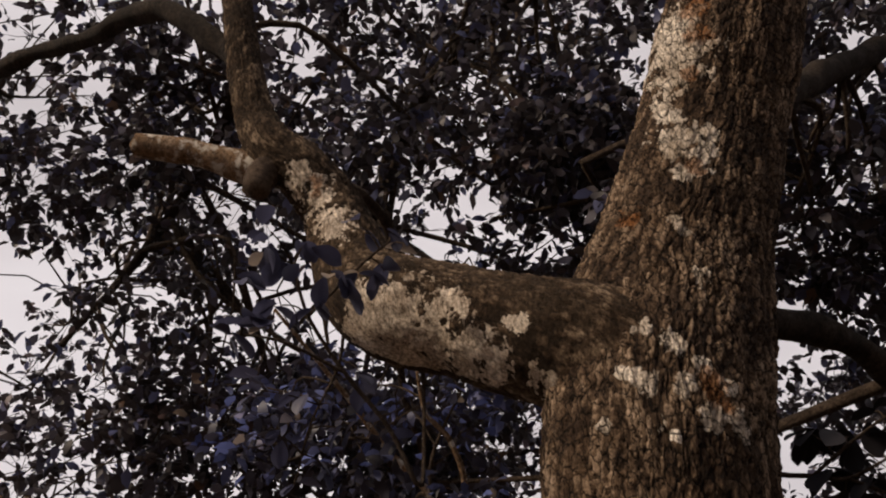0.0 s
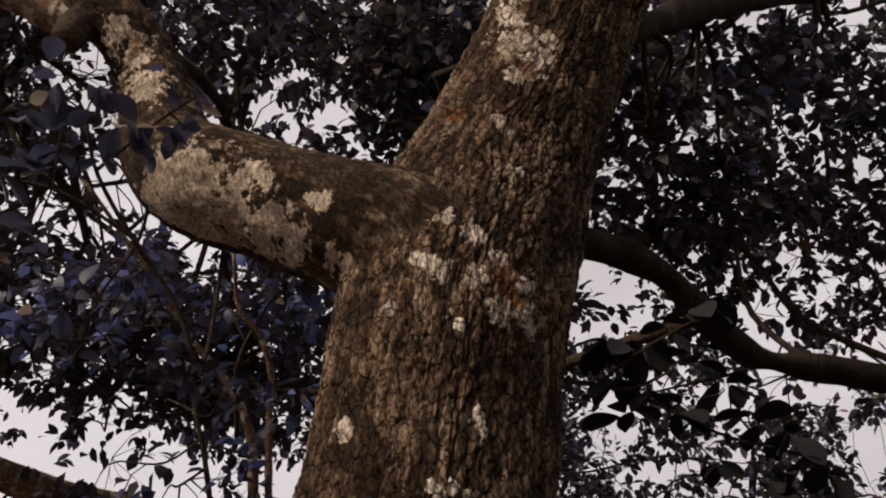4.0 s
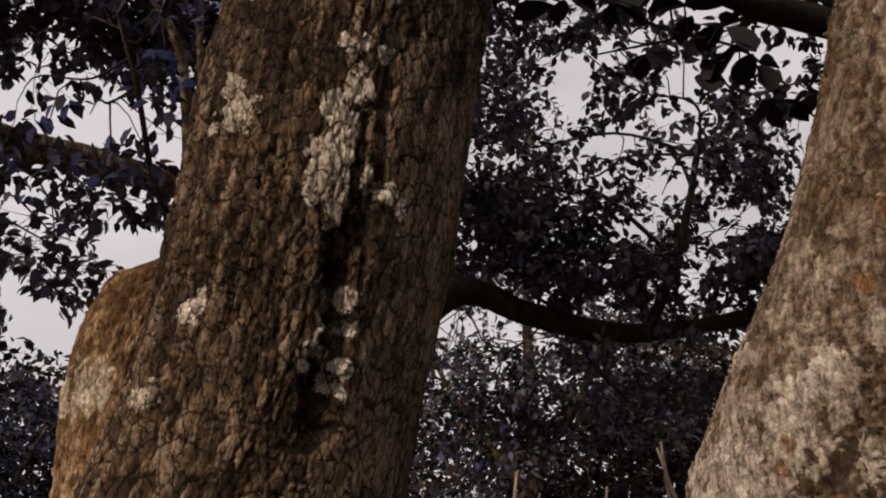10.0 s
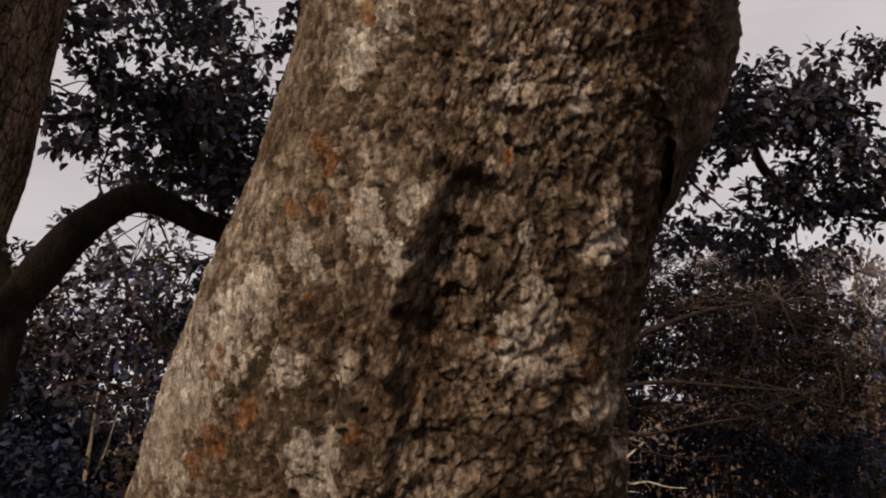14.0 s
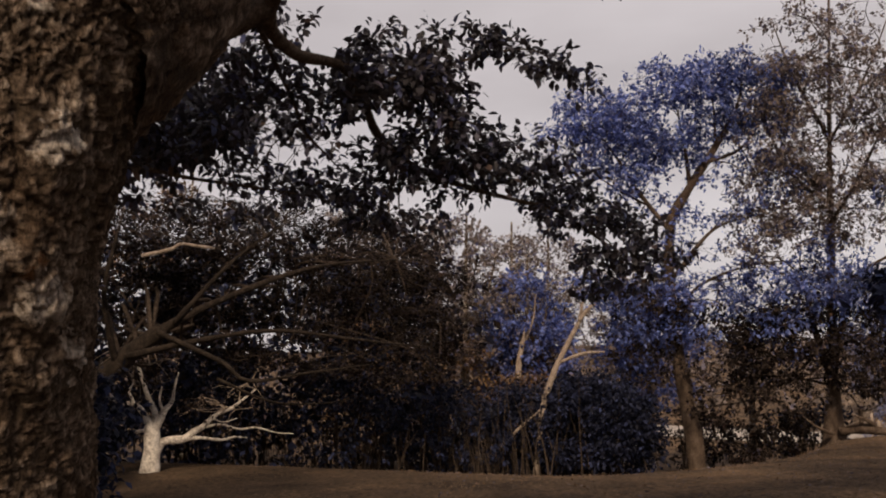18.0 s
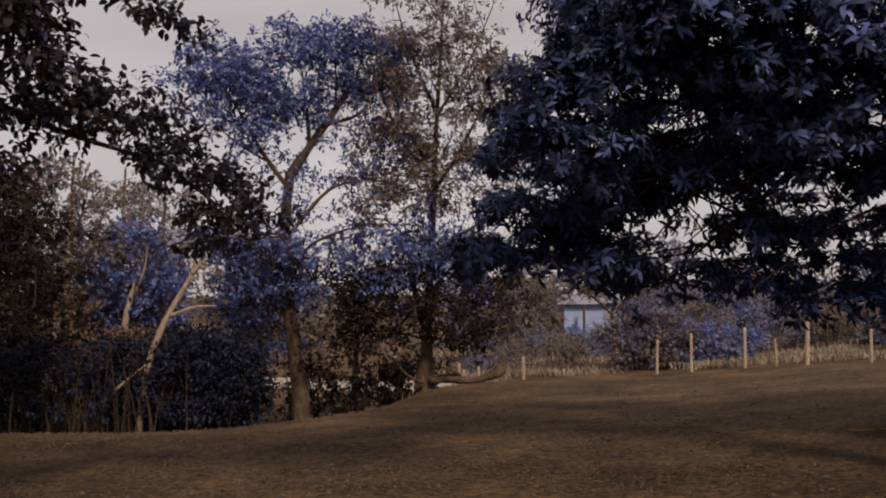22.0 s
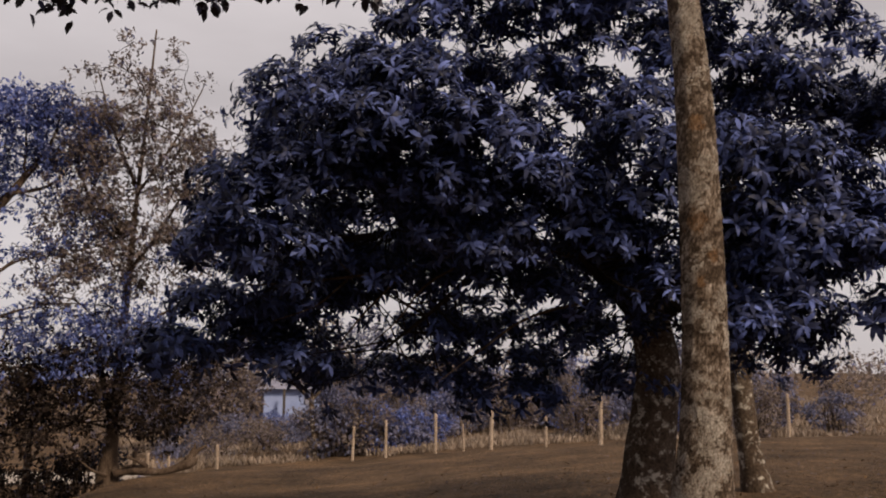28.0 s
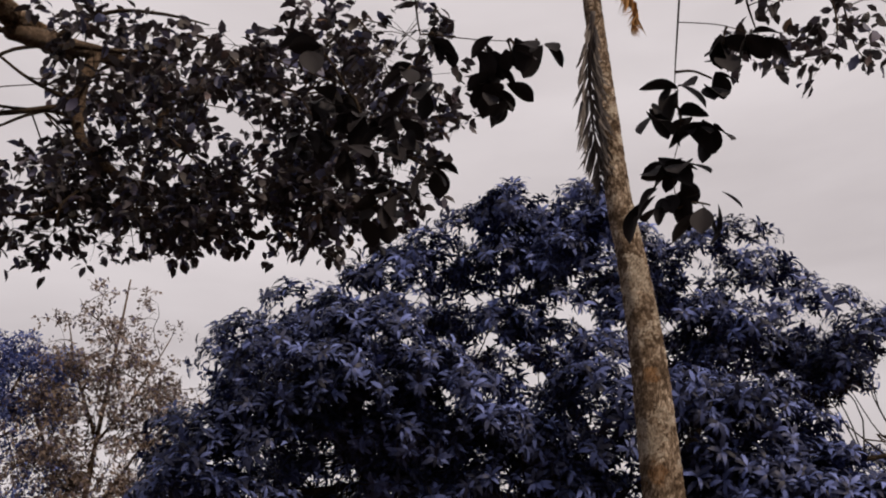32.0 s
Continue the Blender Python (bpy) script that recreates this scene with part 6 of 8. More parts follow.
far_tree("dry_tree", "tall dry tree with thin grey-brown foliage and a nest", [(-5.52, 21.84, 0, 0.26), (-5.45, 21.85, 0.3, 0.16), (-5.4, 21.87, 1.6, 0.12), (-5.28, 21.89, 3.8, 0.085), (-5.2, 21.9, 5.6, 0.06), (-5.05, 21.95, 8.2, 0.035), (-4.95, 22, 10.2, 0.02)],
         [[(-5.25, 21.9, 4.2, 0.05), (-4.6, 22.0, 5.2, 0.04), (-3.9, 22.1, 6.6, 0.02)], [(-5.25, 21.9, 4.6, 0.05), (-6.0, 21.7, 5.4, 0.035), (-6.5, 21.6, 6.6, 0.02)], [(-5.2, 21.9, 6.0, 0.04), (-4.4, 22.1, 7.4, 0.03), (-3.8, 22.2, 8.8, 0.012)], [(-5.2, 21.9, 6.2, 0.04), (-5.8, 21.8, 7.6, 0.03), (-6.2, 21.7, 9.0, 0.012)],
          [(-5.35, 21.88, 2.6, 0.05), (-4.4, 21.9, 3.2, 0.035), (-3.5, 22, 3.6, 0.015)], [(-5.4, 21.87, 1.0, 0.09), (-5.15, 21.85, 1.9, 0.08), (-4.9, 21.8, 3.2, 0.05)], [(-5.4, 21.9, 0.5, 0.1), (-5.7, 21.8, 1.6, 0.08), (-5.9, 21.7, 3.0, 0.045)]],
         [(-6.13, 20.99, 6.00, 0.83, 0.90, 0.97, 35), (-6.35, 21.13, 4.84, 0.83, 0.90, 0.83, 30), (-5.66, 20.87, 7.04, 0.83, 0.90, 0.69, 25), (-4.81, 20.82, 7.99, 0.97, 0.90, 0.69, 29),
          (-4.33, 21.13, 7.29, 0.97, 0.90, 0.83, 35), (-3.83, 21.41, 6.55, 0.83, 0.90, 0.83, 30), (-3.44, 21.67, 5.66, 0.69, 0.90, 0.83, 25), (-4.95, 21.34, 5.83, 1.11, 0.90, 0.97, 47),
          (-4.69, 21.61, 4.55, 1.11, 0.90, 0.83, 40), (-5.64, 21.43, 4.11, 0.97, 0.90, 0.69, 29), (-3.69, 21.79, 4.72, 0.69, 0.90, 0.69, 21), (-5.15, 20.47, 8.80, 0.69, 0.90, 0.56, 6),
          (-4.07, 20.76, 8.68, 0.56, 0.90, 0.56, 6), (-6.11, 20.51, 7.85, 0.42, 0.90, 0.83, 6), (-3.07, 21.40, 7.12, 0.42, 0.90, 0.69, 6), (-6.56, 21.20, 3.81, 0.83, 0.90, 0.69, 15)],
         M_BARK_C, M_LEAF_BROWN, 0.105, 33, 8, 6, "thin dry grey-brown crown", dense=1.0,
         mirror=[(M_LEAF_DUSK, [(-4.6, 21.8, 2.1, 1.5, 0.9, 0.65, 36), (-3.6, 21.9, 1.5, 0.7, 0.7, 0.5, 12), (-5.9, 21.6, 2.4, 1.0, 0.8, 0.6, 18), (-6.4, 21.3, 1.3, 0.9, 0.6, 0.6, 25), (-4.6, 21.5, 0.9, 0.9, 0.5, 0.4, 19), (-7.3, 21.0, 1.2, 0.7, 0.5, 0.6, 18), (-6.9, 21.2, 0.5, 0.8, 0.5, 0.3, 13), (-5.9, 21.4, 0.2, 0.4, 0.4, 0.3, 6), (-4.2, 21.6, 0.35, 0.4, 0.4, 0.25, 6), (-7.9, 20.9, 0.1, 0.4, 0.4, 0.4, 7)], "dull lower skirt"), (M_LEAF_BLUE, [(-5.3, 21.4, 2.5, 1.4, 0.6, 0.6, 20), (-4.3, 21.5, 1.4, 0.7, 0.5, 0.35, 7)], "blue lower sprays")])


def nest():
    bm = bmesh.new()
    bmesh.ops.create_icosphere(bm, subdivisions=3, radius=0.2)
    for v in bm.verts:
        v.co = v.co * (1 + 0.3 * (noise.noise(v.co * 9) + 0.4 * noise.noise(v.co * 25)))
        v.co.z *= 1.1
    bm.transform(Matrix.Translation((-5.36, 21.55, 5.12)))
    me = bpy.data.meshes.new("termite_nest")
    bm.to_mesh(me)
    bm.free()
    me.materials.append(M_NEST)
    tagged(new("termite_nest", me), "dark round termite nest on the dry tree's trunk", "nest")


nest()

far_tree("sapling", "thin pale sapling at the lawn's edge", [(-7.68, 22.98, 0, 0.11), (-7.66, 22.98, -0.4, 0.085), (-7.62, 23.0, 0.4, 0.07), (-7.62, 23.0, 1.3, 0.045)],
         [[(-7.66, 22.98, -0.5, 0.05), (-7.3, 22.9, 0.2, 0.035), (-7.0, 22.9, 1.1, 0.015)], [(-7.66, 22.98, -0.3, 0.05), (-8.0, 23, 0.4, 0.03), (-8.2, 23, 1.2, 0.015)], [(-7.6, 23, 0.6, 0.04), (-7.1, 22.9, 1.0, 0.025), (-6.7, 22.8, 1.6, 0.012)]],
         [(-7.5, 23, 1.7, 0.9, 0.6, 0.5, 14)], M_BARK_STEM, M_LEAF_DUSK, 0.1, 34)


def white_tree():
    rng = np.random.default_rng(35)
    x, y = -13.39, 9.70
    z0 = zg(x, y)
    t = thing("white_barked_tree", (x, y, z0), "small crooked tree with white bark and bare twigs", "tree")
    part("trunk", tube([(-13.51, 9.80, -0.75, 0.200), (-13.54, 9.81, -0.55, 0.165), (-13.55, 9.84, -0.20, 0.140), (-13.57, 9.87, 0.07, 0.135), (-13.58, 9.87, 0.28, 0.110)], 18, 10, 0.35, 3), M_BARK_WHITE, t)
    limbs = [[(-13.59, 9.86, 0.21, 0.090), (-13.65, 9.80, 0.41, 0.060), (-13.72, 9.71, 0.60, 0.045), (-13.79, 9.61, 0.68, 0.040), (-13.92, 9.43, 0.71, 0.030), (-14.03, 9.27, 0.93, 0.020), (-14.08, 9.21, 1.22, 0.010)],
             [(-13.57, 9.88, 0.21, 0.085), (-13.57, 9.91, 0.51, 0.060), (-13.64, 9.84, 0.73, 0.045), (-13.70, 9.77, 1.01, 0.035), (-13.75, 9.71, 1.26, 0.028), (-13.79, 9.65, 1.41, 0.022), (-13.90, 9.49, 1.71, 0.010)],
             [(-13.56, 9.89, 0.18, 0.080), (-13.49, 10.02, 0.51, 0.055), (-13.41, 10.14, 0.70, 0.040), (-13.40, 10.17, 0.91, 0.025), (-13.36, 10.23, 1.19, 0.010)],
             [(-13.52, 9.90, -0.16, 0.090), (-13.46, 10.01, 0.02, 0.080), (-13.26, 10.28, 0.05, 0.070), (-13.17, 10.40, 0.16, 0.060), (-13.09, 10.51, 0.23, 0.050), (-12.95, 10.70, 0.43, 0.038), (-12.77, 10.93, 0.56, 0.030), (-12.52, 11.24, 0.86, 0.012)],
             [(-13.26, 10.28, 0.04, 0.045), (-13.08, 10.50, 0.06, 0.030), (-12.87, 10.76, 0.01, 0.024), (-12.73, 10.93, 0.05, 0.018), (-12.58, 11.10, 0.03, 0.008)],
             [(-13.07, 10.55, 0.24, 0.030), (-12.88, 10.77, 0.27, 0.022), (-12.67, 11.01, 0.18, 0.018), (-12.49, 11.22, 0.20, 0.014), (-12.25, 11.47, 0.10, 0.010), (-12.04, 11.69, 0.07, 0.005)],
             [(-13.60, 9.83, 0.15, 0.050), (-13.66, 9.76, 0.22, 0.035), (-13.79, 9.57, 0.20, 0.025), (-13.90, 9.42, 0.27, 0.020), (-13.99, 9.28, 0.34, 0.014), (-14.06, 9.19, 0.45, 0.006)],
             [(-13.77, 9.65, 0.67, 0.025), (-13.83, 9.58, 0.88, 0.018), (-13.79, 9.63, 1.07, 0.012), (-13.84, 9.58, 1.21, 0.005)],
             [(-13.49, 10.02, 0.51, 0.025), (-13.54, 9.98, 0.73, 0.018), (-13.52, 10.01, 0.96, 0.010)],
             [(-12.99, 10.66, 0.39, 0.020), (-12.86, 10.80, 0.31, 0.014), (-12.71, 10.98, 0.37, 0.006)]]
    for i, p in enumerate(limbs):
        part("limb", tube(p, 9, 6, 0.3, i), M_BARK_WHITE, t)
    lv, tw = grow(rng, limbs, [(-13.7, 9.3, 0.9, 0.6, 0.7, 0.5, 14), (-12.6, 10.6, 0.6, 0.7, 0.7, 0.35, 12), (-13.5, 9.4, 1.4, 0.9, 0.9, 0.5, 12), (-12.4, 10.9, 0.9, 0.8, 0.7, 0.4, 7)], 0.08, 0.3, 5, 3, 0.008, LEAF_2)
    tagged(part("branchwork", tw, M_DEADWOOD, t), kind="stuff")
    part("foliage", lv, M_LEAF_DUSK, t)


white_tree()


def snag(name, label, rows, forks, mat=M_DEADWOOD):
    b = rows[0]
    z0 = zg(b[0], b[1])
    t = thing(name, (b[0], b[1], z0), label, "dead tree")
    part("trunk", tube([(b[0], b[1], z0 - 0.1, b[3])] + rows[1:], 10, 8, 0.25, 2), mat, t)
    for i, p in enumerate(forks):
        part("branch", tube(p, 7, 5, 0.2, i), mat, t)


snag("dead_tree", "leaning bleached dead tree at the lawn's edge", [(-11.0, 18.1, 0, 0.085), (-10.85, 18.25, 0.0, 0.075), (-10.58, 18.42, 0.97, 0.07), (-10.3, 18.6, 1.6, 0.06), (-10.0, 18.75, 2.2, 0.045)],
     [[(-10.05, 18.7, 2.1, 0.055), (-9.85, 18.8, 2.38, 0.045), (-9.7, 18.85, 2.45, 0.02)], [(-10.05, 18.7, 2.1, 0.04), (-10.02, 18.8, 2.5, 0.025), (-10.0, 18.8, 2.7, 0.01)], [(-10.5, 18.5, 1.15, 0.045), (-10.0, 18.7, 1.35, 0.035), (-9.5, 18.8, 1.38, 0.015)],
      [(-10.05, 18.7, 2.1, 0.03), (-9.9, 18.7, 2.6, 0.015), (-9.82, 18.7, 2.8, 0.006)], [(-11.9, 17.7, -0.95, 0.035), (-11.3, 18.0, -0.3, 0.03), (-10.8, 18.2, 0.15, 0.02)], [(-12.0, 17.8, -0.98, 0.03), (-11.5, 17.9, -0.5, 0.025), (-10.9, 18.1, 0.0, 0.012)]])
snag("broken_trunk", "pale broken trunk standing among the scrub", [(-13.7, 21.6, 0, 0.13), (-13.6, 21.7, 0.8, 0.09), (-13.5, 21.8, 1.6, 0.07), (-13.35, 21.9, 2.3, 0.03)], [[(-13.5, 21.8, 1.5, 0.035), (-13.25, 22, 2.3, 0.025), (-13.2, 22.1, 3.0, 0.012)]])


def scrub_beyond():
    rng = np.random.default_rng(41)
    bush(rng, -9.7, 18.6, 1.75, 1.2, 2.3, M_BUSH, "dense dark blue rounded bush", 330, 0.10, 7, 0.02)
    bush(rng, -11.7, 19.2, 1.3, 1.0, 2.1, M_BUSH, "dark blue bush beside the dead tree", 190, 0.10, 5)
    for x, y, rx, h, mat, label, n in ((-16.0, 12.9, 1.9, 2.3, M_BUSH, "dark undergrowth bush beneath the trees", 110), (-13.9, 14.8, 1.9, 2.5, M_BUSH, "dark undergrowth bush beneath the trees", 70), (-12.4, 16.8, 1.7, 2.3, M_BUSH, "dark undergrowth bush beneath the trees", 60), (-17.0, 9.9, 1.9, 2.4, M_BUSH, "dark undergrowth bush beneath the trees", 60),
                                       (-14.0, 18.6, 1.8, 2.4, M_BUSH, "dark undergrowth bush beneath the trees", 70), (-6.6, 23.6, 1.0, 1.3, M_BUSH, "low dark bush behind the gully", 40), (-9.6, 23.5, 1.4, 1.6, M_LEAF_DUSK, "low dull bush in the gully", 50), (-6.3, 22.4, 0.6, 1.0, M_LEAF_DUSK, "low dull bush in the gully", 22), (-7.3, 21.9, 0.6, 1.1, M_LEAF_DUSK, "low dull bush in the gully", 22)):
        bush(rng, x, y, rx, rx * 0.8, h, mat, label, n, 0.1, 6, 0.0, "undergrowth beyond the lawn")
    for x, y, rx, h in ((-13.2, 21.3, 1.3, 2.6), (-14.8, 20.4, 1.5, 3.6), (-16.6, 18.8, 1.6, 4.4), (-12.2, 22.6, 1.0, 2.2)):
        bush(rng, x, y, rx, 0.9, h, M_LEAF_RUST, "orange-brown dry shrub on the slope", 70, 0.1, 6, 0.0, "dry shrubs on the slope", M_STRAW)
    # orange-brown trees on the slope behind
    for x, y, h, r, mat, lab in ((-22, 17, 6.8, 2.6, M_LEAF_RUST, "orange-brown dry tree on the slope"), (-19, 21, 6.2, 2.4, M_LEAF_BROWN, "grey-brown dry tree on the slope"), (-16, 25, 6.0, 2.4, M_LEAF_BROWN, "grey-brown dry tree on the slope"), (-26, 13, 6.5, 2.6, M_LEAF_RUST, "orange-brown dry tree on the slope"),
                                 (-13, 28, 5.2, 2.0, M_LEAF_BROWN, "grey-brown dry tree on the slope"), (-17.5, 30, 7.2, 2.4, M_LEAF_BROWN, "tall thin dry tree on the slope"), (-14.8, 23.5, 3.0, 1.6, M_LEAF_RUST, "orange dry shrub on the slope"), (-17.0, 20.0, 5.9, 2.0, M_LEAF_DUSK, "dull brown tree on the slope"), (-15.4, 21.6, 5.7, 1.9, M_LEAF_BROWN, "grey-brown dry tree on the slope"), (-14.0, 22.6, 4.6, 1.5, M_LEAF_BLUE, "blue-leaved slender tree on the slope"), (-11.5, 25.5, 4.6, 1.6, M_LEAF_BLUE, "blue-leaved slender tree on the slope")):
        z0, h = zg(x, y), h * 1.35
        far_tree("slope_tree", lab, [(x, y, 0, 0.16), (x + 0.1, y, z0 + h * 0.4, 0.1), (x + 0.2, y + 0.1, z0 + h * 0.95, 0.03)],
                 [[(x + 0.1, y, z0 + h * 0.4, 0.06), (x + r * 0.5, y, z0 + h * 0.65, 0.04), (x + r * 0.7, y, z0 + h * 0.8, 0.015)], [(x + 0.1, y, z0 + h * 0.35, 0.06), (x - r * 0.5, y + 0.2, z0 + h * 0.6, 0.04), (x - r * 0.7, y, z0 + h * 0.8, 0.015)]],
                 [(x, y, z0 + h * 0.66, r * 0.8, r * 0.7, h * 0.26, 55), (x + r * 0.4, y, z0 + h * 0.5, r * 0.5, r * 0.5, h * 0.2, 20), (x - r * 0.4, y, z0 + h * 0.45, r * 0.5, r * 0.5, h * 0.2, 20)], M_BARK_MANGO, mat, 0.15, int(abs(x * 7 + y)), 8, 6, "", 0.5, dense=1.3)


scrub_beyond()


def reeds():
    rng = np.random.default_rng(43)
    n = 420
    s = rng.random(n)
    x = -17.0 + 7.5 * s + rng.normal(size=n) * 0.8
    y = 13.2 + 6.2 * s + rng.normal(size=n) * 0.6
    z = height(x, y)
    pieces = []
    for i in range(n):
        h = 0.8 + 1.6 * rng.random()
        dx, dy = rng.normal(size=2) * 0.18
        r = 0.010 + 0.014 * rng.random()
        pieces.append(tube([(x[i], y[i], z[i] - 0.05, r), (x[i] + dx * 0.4, y[i] + dy * 0.4, z[i] + h * 0.5, r * 0.8), (x[i] + dx * 1.4, y[i] + dy, z[i] + h, r * 0.3)], 4, 3, cap=False))
    v, f = merge(pieces)
    tagged(new("dry_stalks", mesh_from("dry_stalks", v, f, M_TWIG)), "dry upright stalks and canes under the trees", "undergrowth", kind="stuff")


reeds()


# ---------------------------------------------------------------- fence, fallen log, house
def fence():
    t = thing("fence", (1.0, 30.0, zg(1.0, 30.0)), "row of rough pale wooden fence posts", "fence")
    rng = np.random.default_rng(44)
    rows = [(0.02, 30.0, 1.1, 0.05), (1.09, 29.98, 1.2, 0.05), (2.69, 29.88, 1.25, 0.055), (4.47, 29.67, 1.35, 0.07), (7.89, 28.95, 1.55, 0.075), (6.2, 29.35, 1.0, 0.05), (-4.18, 29.7, 0.75, 0.05), (-5.61, 29.5, 0.85, 0.05), (-6.1, 29.4, 0.9, 0.05), 
            (9.6, 28.4, 1.3, 0.06), (11.4, 27.8, 1.4, 0.06), (13.3, 27.2, 1.4, 0.06), (3.6, 29.8, 0.85, 0.035), (-7.2, 33.8, 1.2, 0.055)]
    for i, (x, y, h, r) in enumerate(rows):
        z = zg(x, y)
        dx = rng.normal() * 0.03
        part("post", tube([(x, y, z - 0.2, r), (x + dx * 0.5, y, z + h * 0.5, r * 0.95), (x + dx, y, z + h, r * 0.85)], 9, 4, 0.25, i), M_POST, t)
    pts = sorted([r[:3] for r in rows if r[0] > -0.5 and r[2] > 1.05])
    for h in (0.35, 0.7, 1.0):
        part("wire", tube([(x, y + 0.06, zg(x, y) + h, 0.004) for x, y, _ in pts], 4, 3), M_DARKWOOD, t)


fence()


def log():
    z = zg(-4.4, 22)
    t = thing("fallen_log", (-4.4, 22.0, z), "dark fallen log with broken branches on the grass", "log")
    part("trunk", tube([(-5.30, 21.57, -0.46, 0.100), (-4.99, 21.65, -0.39, 0.120), (-4.58, 21.64, -0.41, 0.100), (-4.20, 21.71, -0.42, 0.085), (-3.88, 21.78, -0.34, 0.090), (-3.66, 21.83, -0.23, 0.120), (-3.53, 21.85, -0.18, 0.100)], 14, 7, 0.6, 3), M_BARK_C, t)
    for i, p in enumerate(([(-3.75, 21.81, -0.20, 0.090), (-3.45, 21.88, 0.05, 0.050), (-3.30, 21.91, 0.13, 0.015)],
                            [(-3.71, 21.82, -0.20, 0.080), (-3.59, 21.86, 0.06, 0.040), (-3.56, 21.87, 0.20, 0.012)],
                            [(-4.85, 21.59, -0.31, 0.050), (-4.86, 21.61, 0.02, 0.045)],
                            [(-5.40, 21.44, -0.50, 0.040), (-5.69, 21.28, -0.35, 0.030), (-5.94, 21.12, -0.11, 0.010)],
                            [(-4.59, 21.65, -0.31, 0.060), (-4.74, 21.42, -0.17, 0.040), (-4.97, 21.27, -0.07, 0.012)])):
        part("branch", tube(p, 8, 5, 0.4, i), M_BARK_C, t)


log()


def box(x0, x1, y0, y1, z0, z1, bevel=0.01):
    bm = bmesh.new()
    bmesh.ops.create_cube(bm, size=1)
    for v in bm.verts:
        v.co = Vector(((x0 + x1) / 2 + v.co.x * (x1 - x0), (y0 + y1) / 2 + v.co.y * (y1 - y0), (z0 + z1) / 2 + v.co.z * (z1 - z0)))
    bmesh.ops.bevel(bm, geom=bm.edges[:], offset=bevel, segments=2, affect="EDGES")
    return bm


def house():
    x0, x1, y0, y1 = -5.2, -1.7, 54, 58
    z = min(zg(x0, y0), zg(x1, y0)) - 0.2
    t = thing("house", (-3.4, 54, z), "small pale blue house far behind the fence", "house")
    top = 1.25
    w = part("wall", box(x0, x1, y0, y1, z, top, 0.02), M_WALL, t)
    bm = bmesh.new()
    vs = [bm.verts.new(p) for p in ((x0 - .4, y0 - .4, top), (x1 + .4, y0 - .4, top), (x1 + .4, y1 + .4, top + .15), (x0 - .4, y1 + .4, top + .15), (x0 - .4, (y0 + y1) / 2, top + .6), (x1 + .4, (y0 + y1) / 2, top + .6))]
    for f in ((0, 1, 5, 4), (4, 5, 2, 3), (0, 4, 3), (1, 2, 5), (0, 3, 2, 1)):
        bm.faces.new([vs[i] for i in f])
    part("roof", bm, M_ROOF, t)
    part("window", box(-2.9, -2.5, y0 - .05, y0 + .03, 0.35, 0.8), M_ROOF, t)
    part("porch_post", box(-4.05, -3.9, y0 - .9, y0 - .75, z, top, 0.02), M_DARKWOOD, t)


house()

far_tree("young_tree", "young bare-limbed tree beside the fence", [(-1.22, 31.98, 0, 0.14), (-1.28, 31.98, -0.4, 0.11), (-1.35, 31.97, 0.3, 0.10), (-1.42, 31.97, 1.1, 0.08)],
         [[(-1.42, 31.97, 1.0, 0.06), (-2.1, 31.9, 1.6, 0.045), (-3.0, 31.9, 2.1, 0.015)], [(-1.42, 31.97, 1.0, 0.06), (-0.7, 32, 1.7, 0.045), (0.2, 32, 2.2, 0.015)], [(-1.4, 31.97, 1.1, 0.06), (-1.3, 32, 2.0, 0.03), (-1.2, 32, 2.6, 0.012)]],
         [(-1.5, 32, 2.2, 1.6, 1.0, 0.6, 26), (-2.6, 32, 2.0, 0.8, 0.8, 0.4, 10)], M_BARK_MANGO, M_LEAF_BROWN, 0.11, 45)


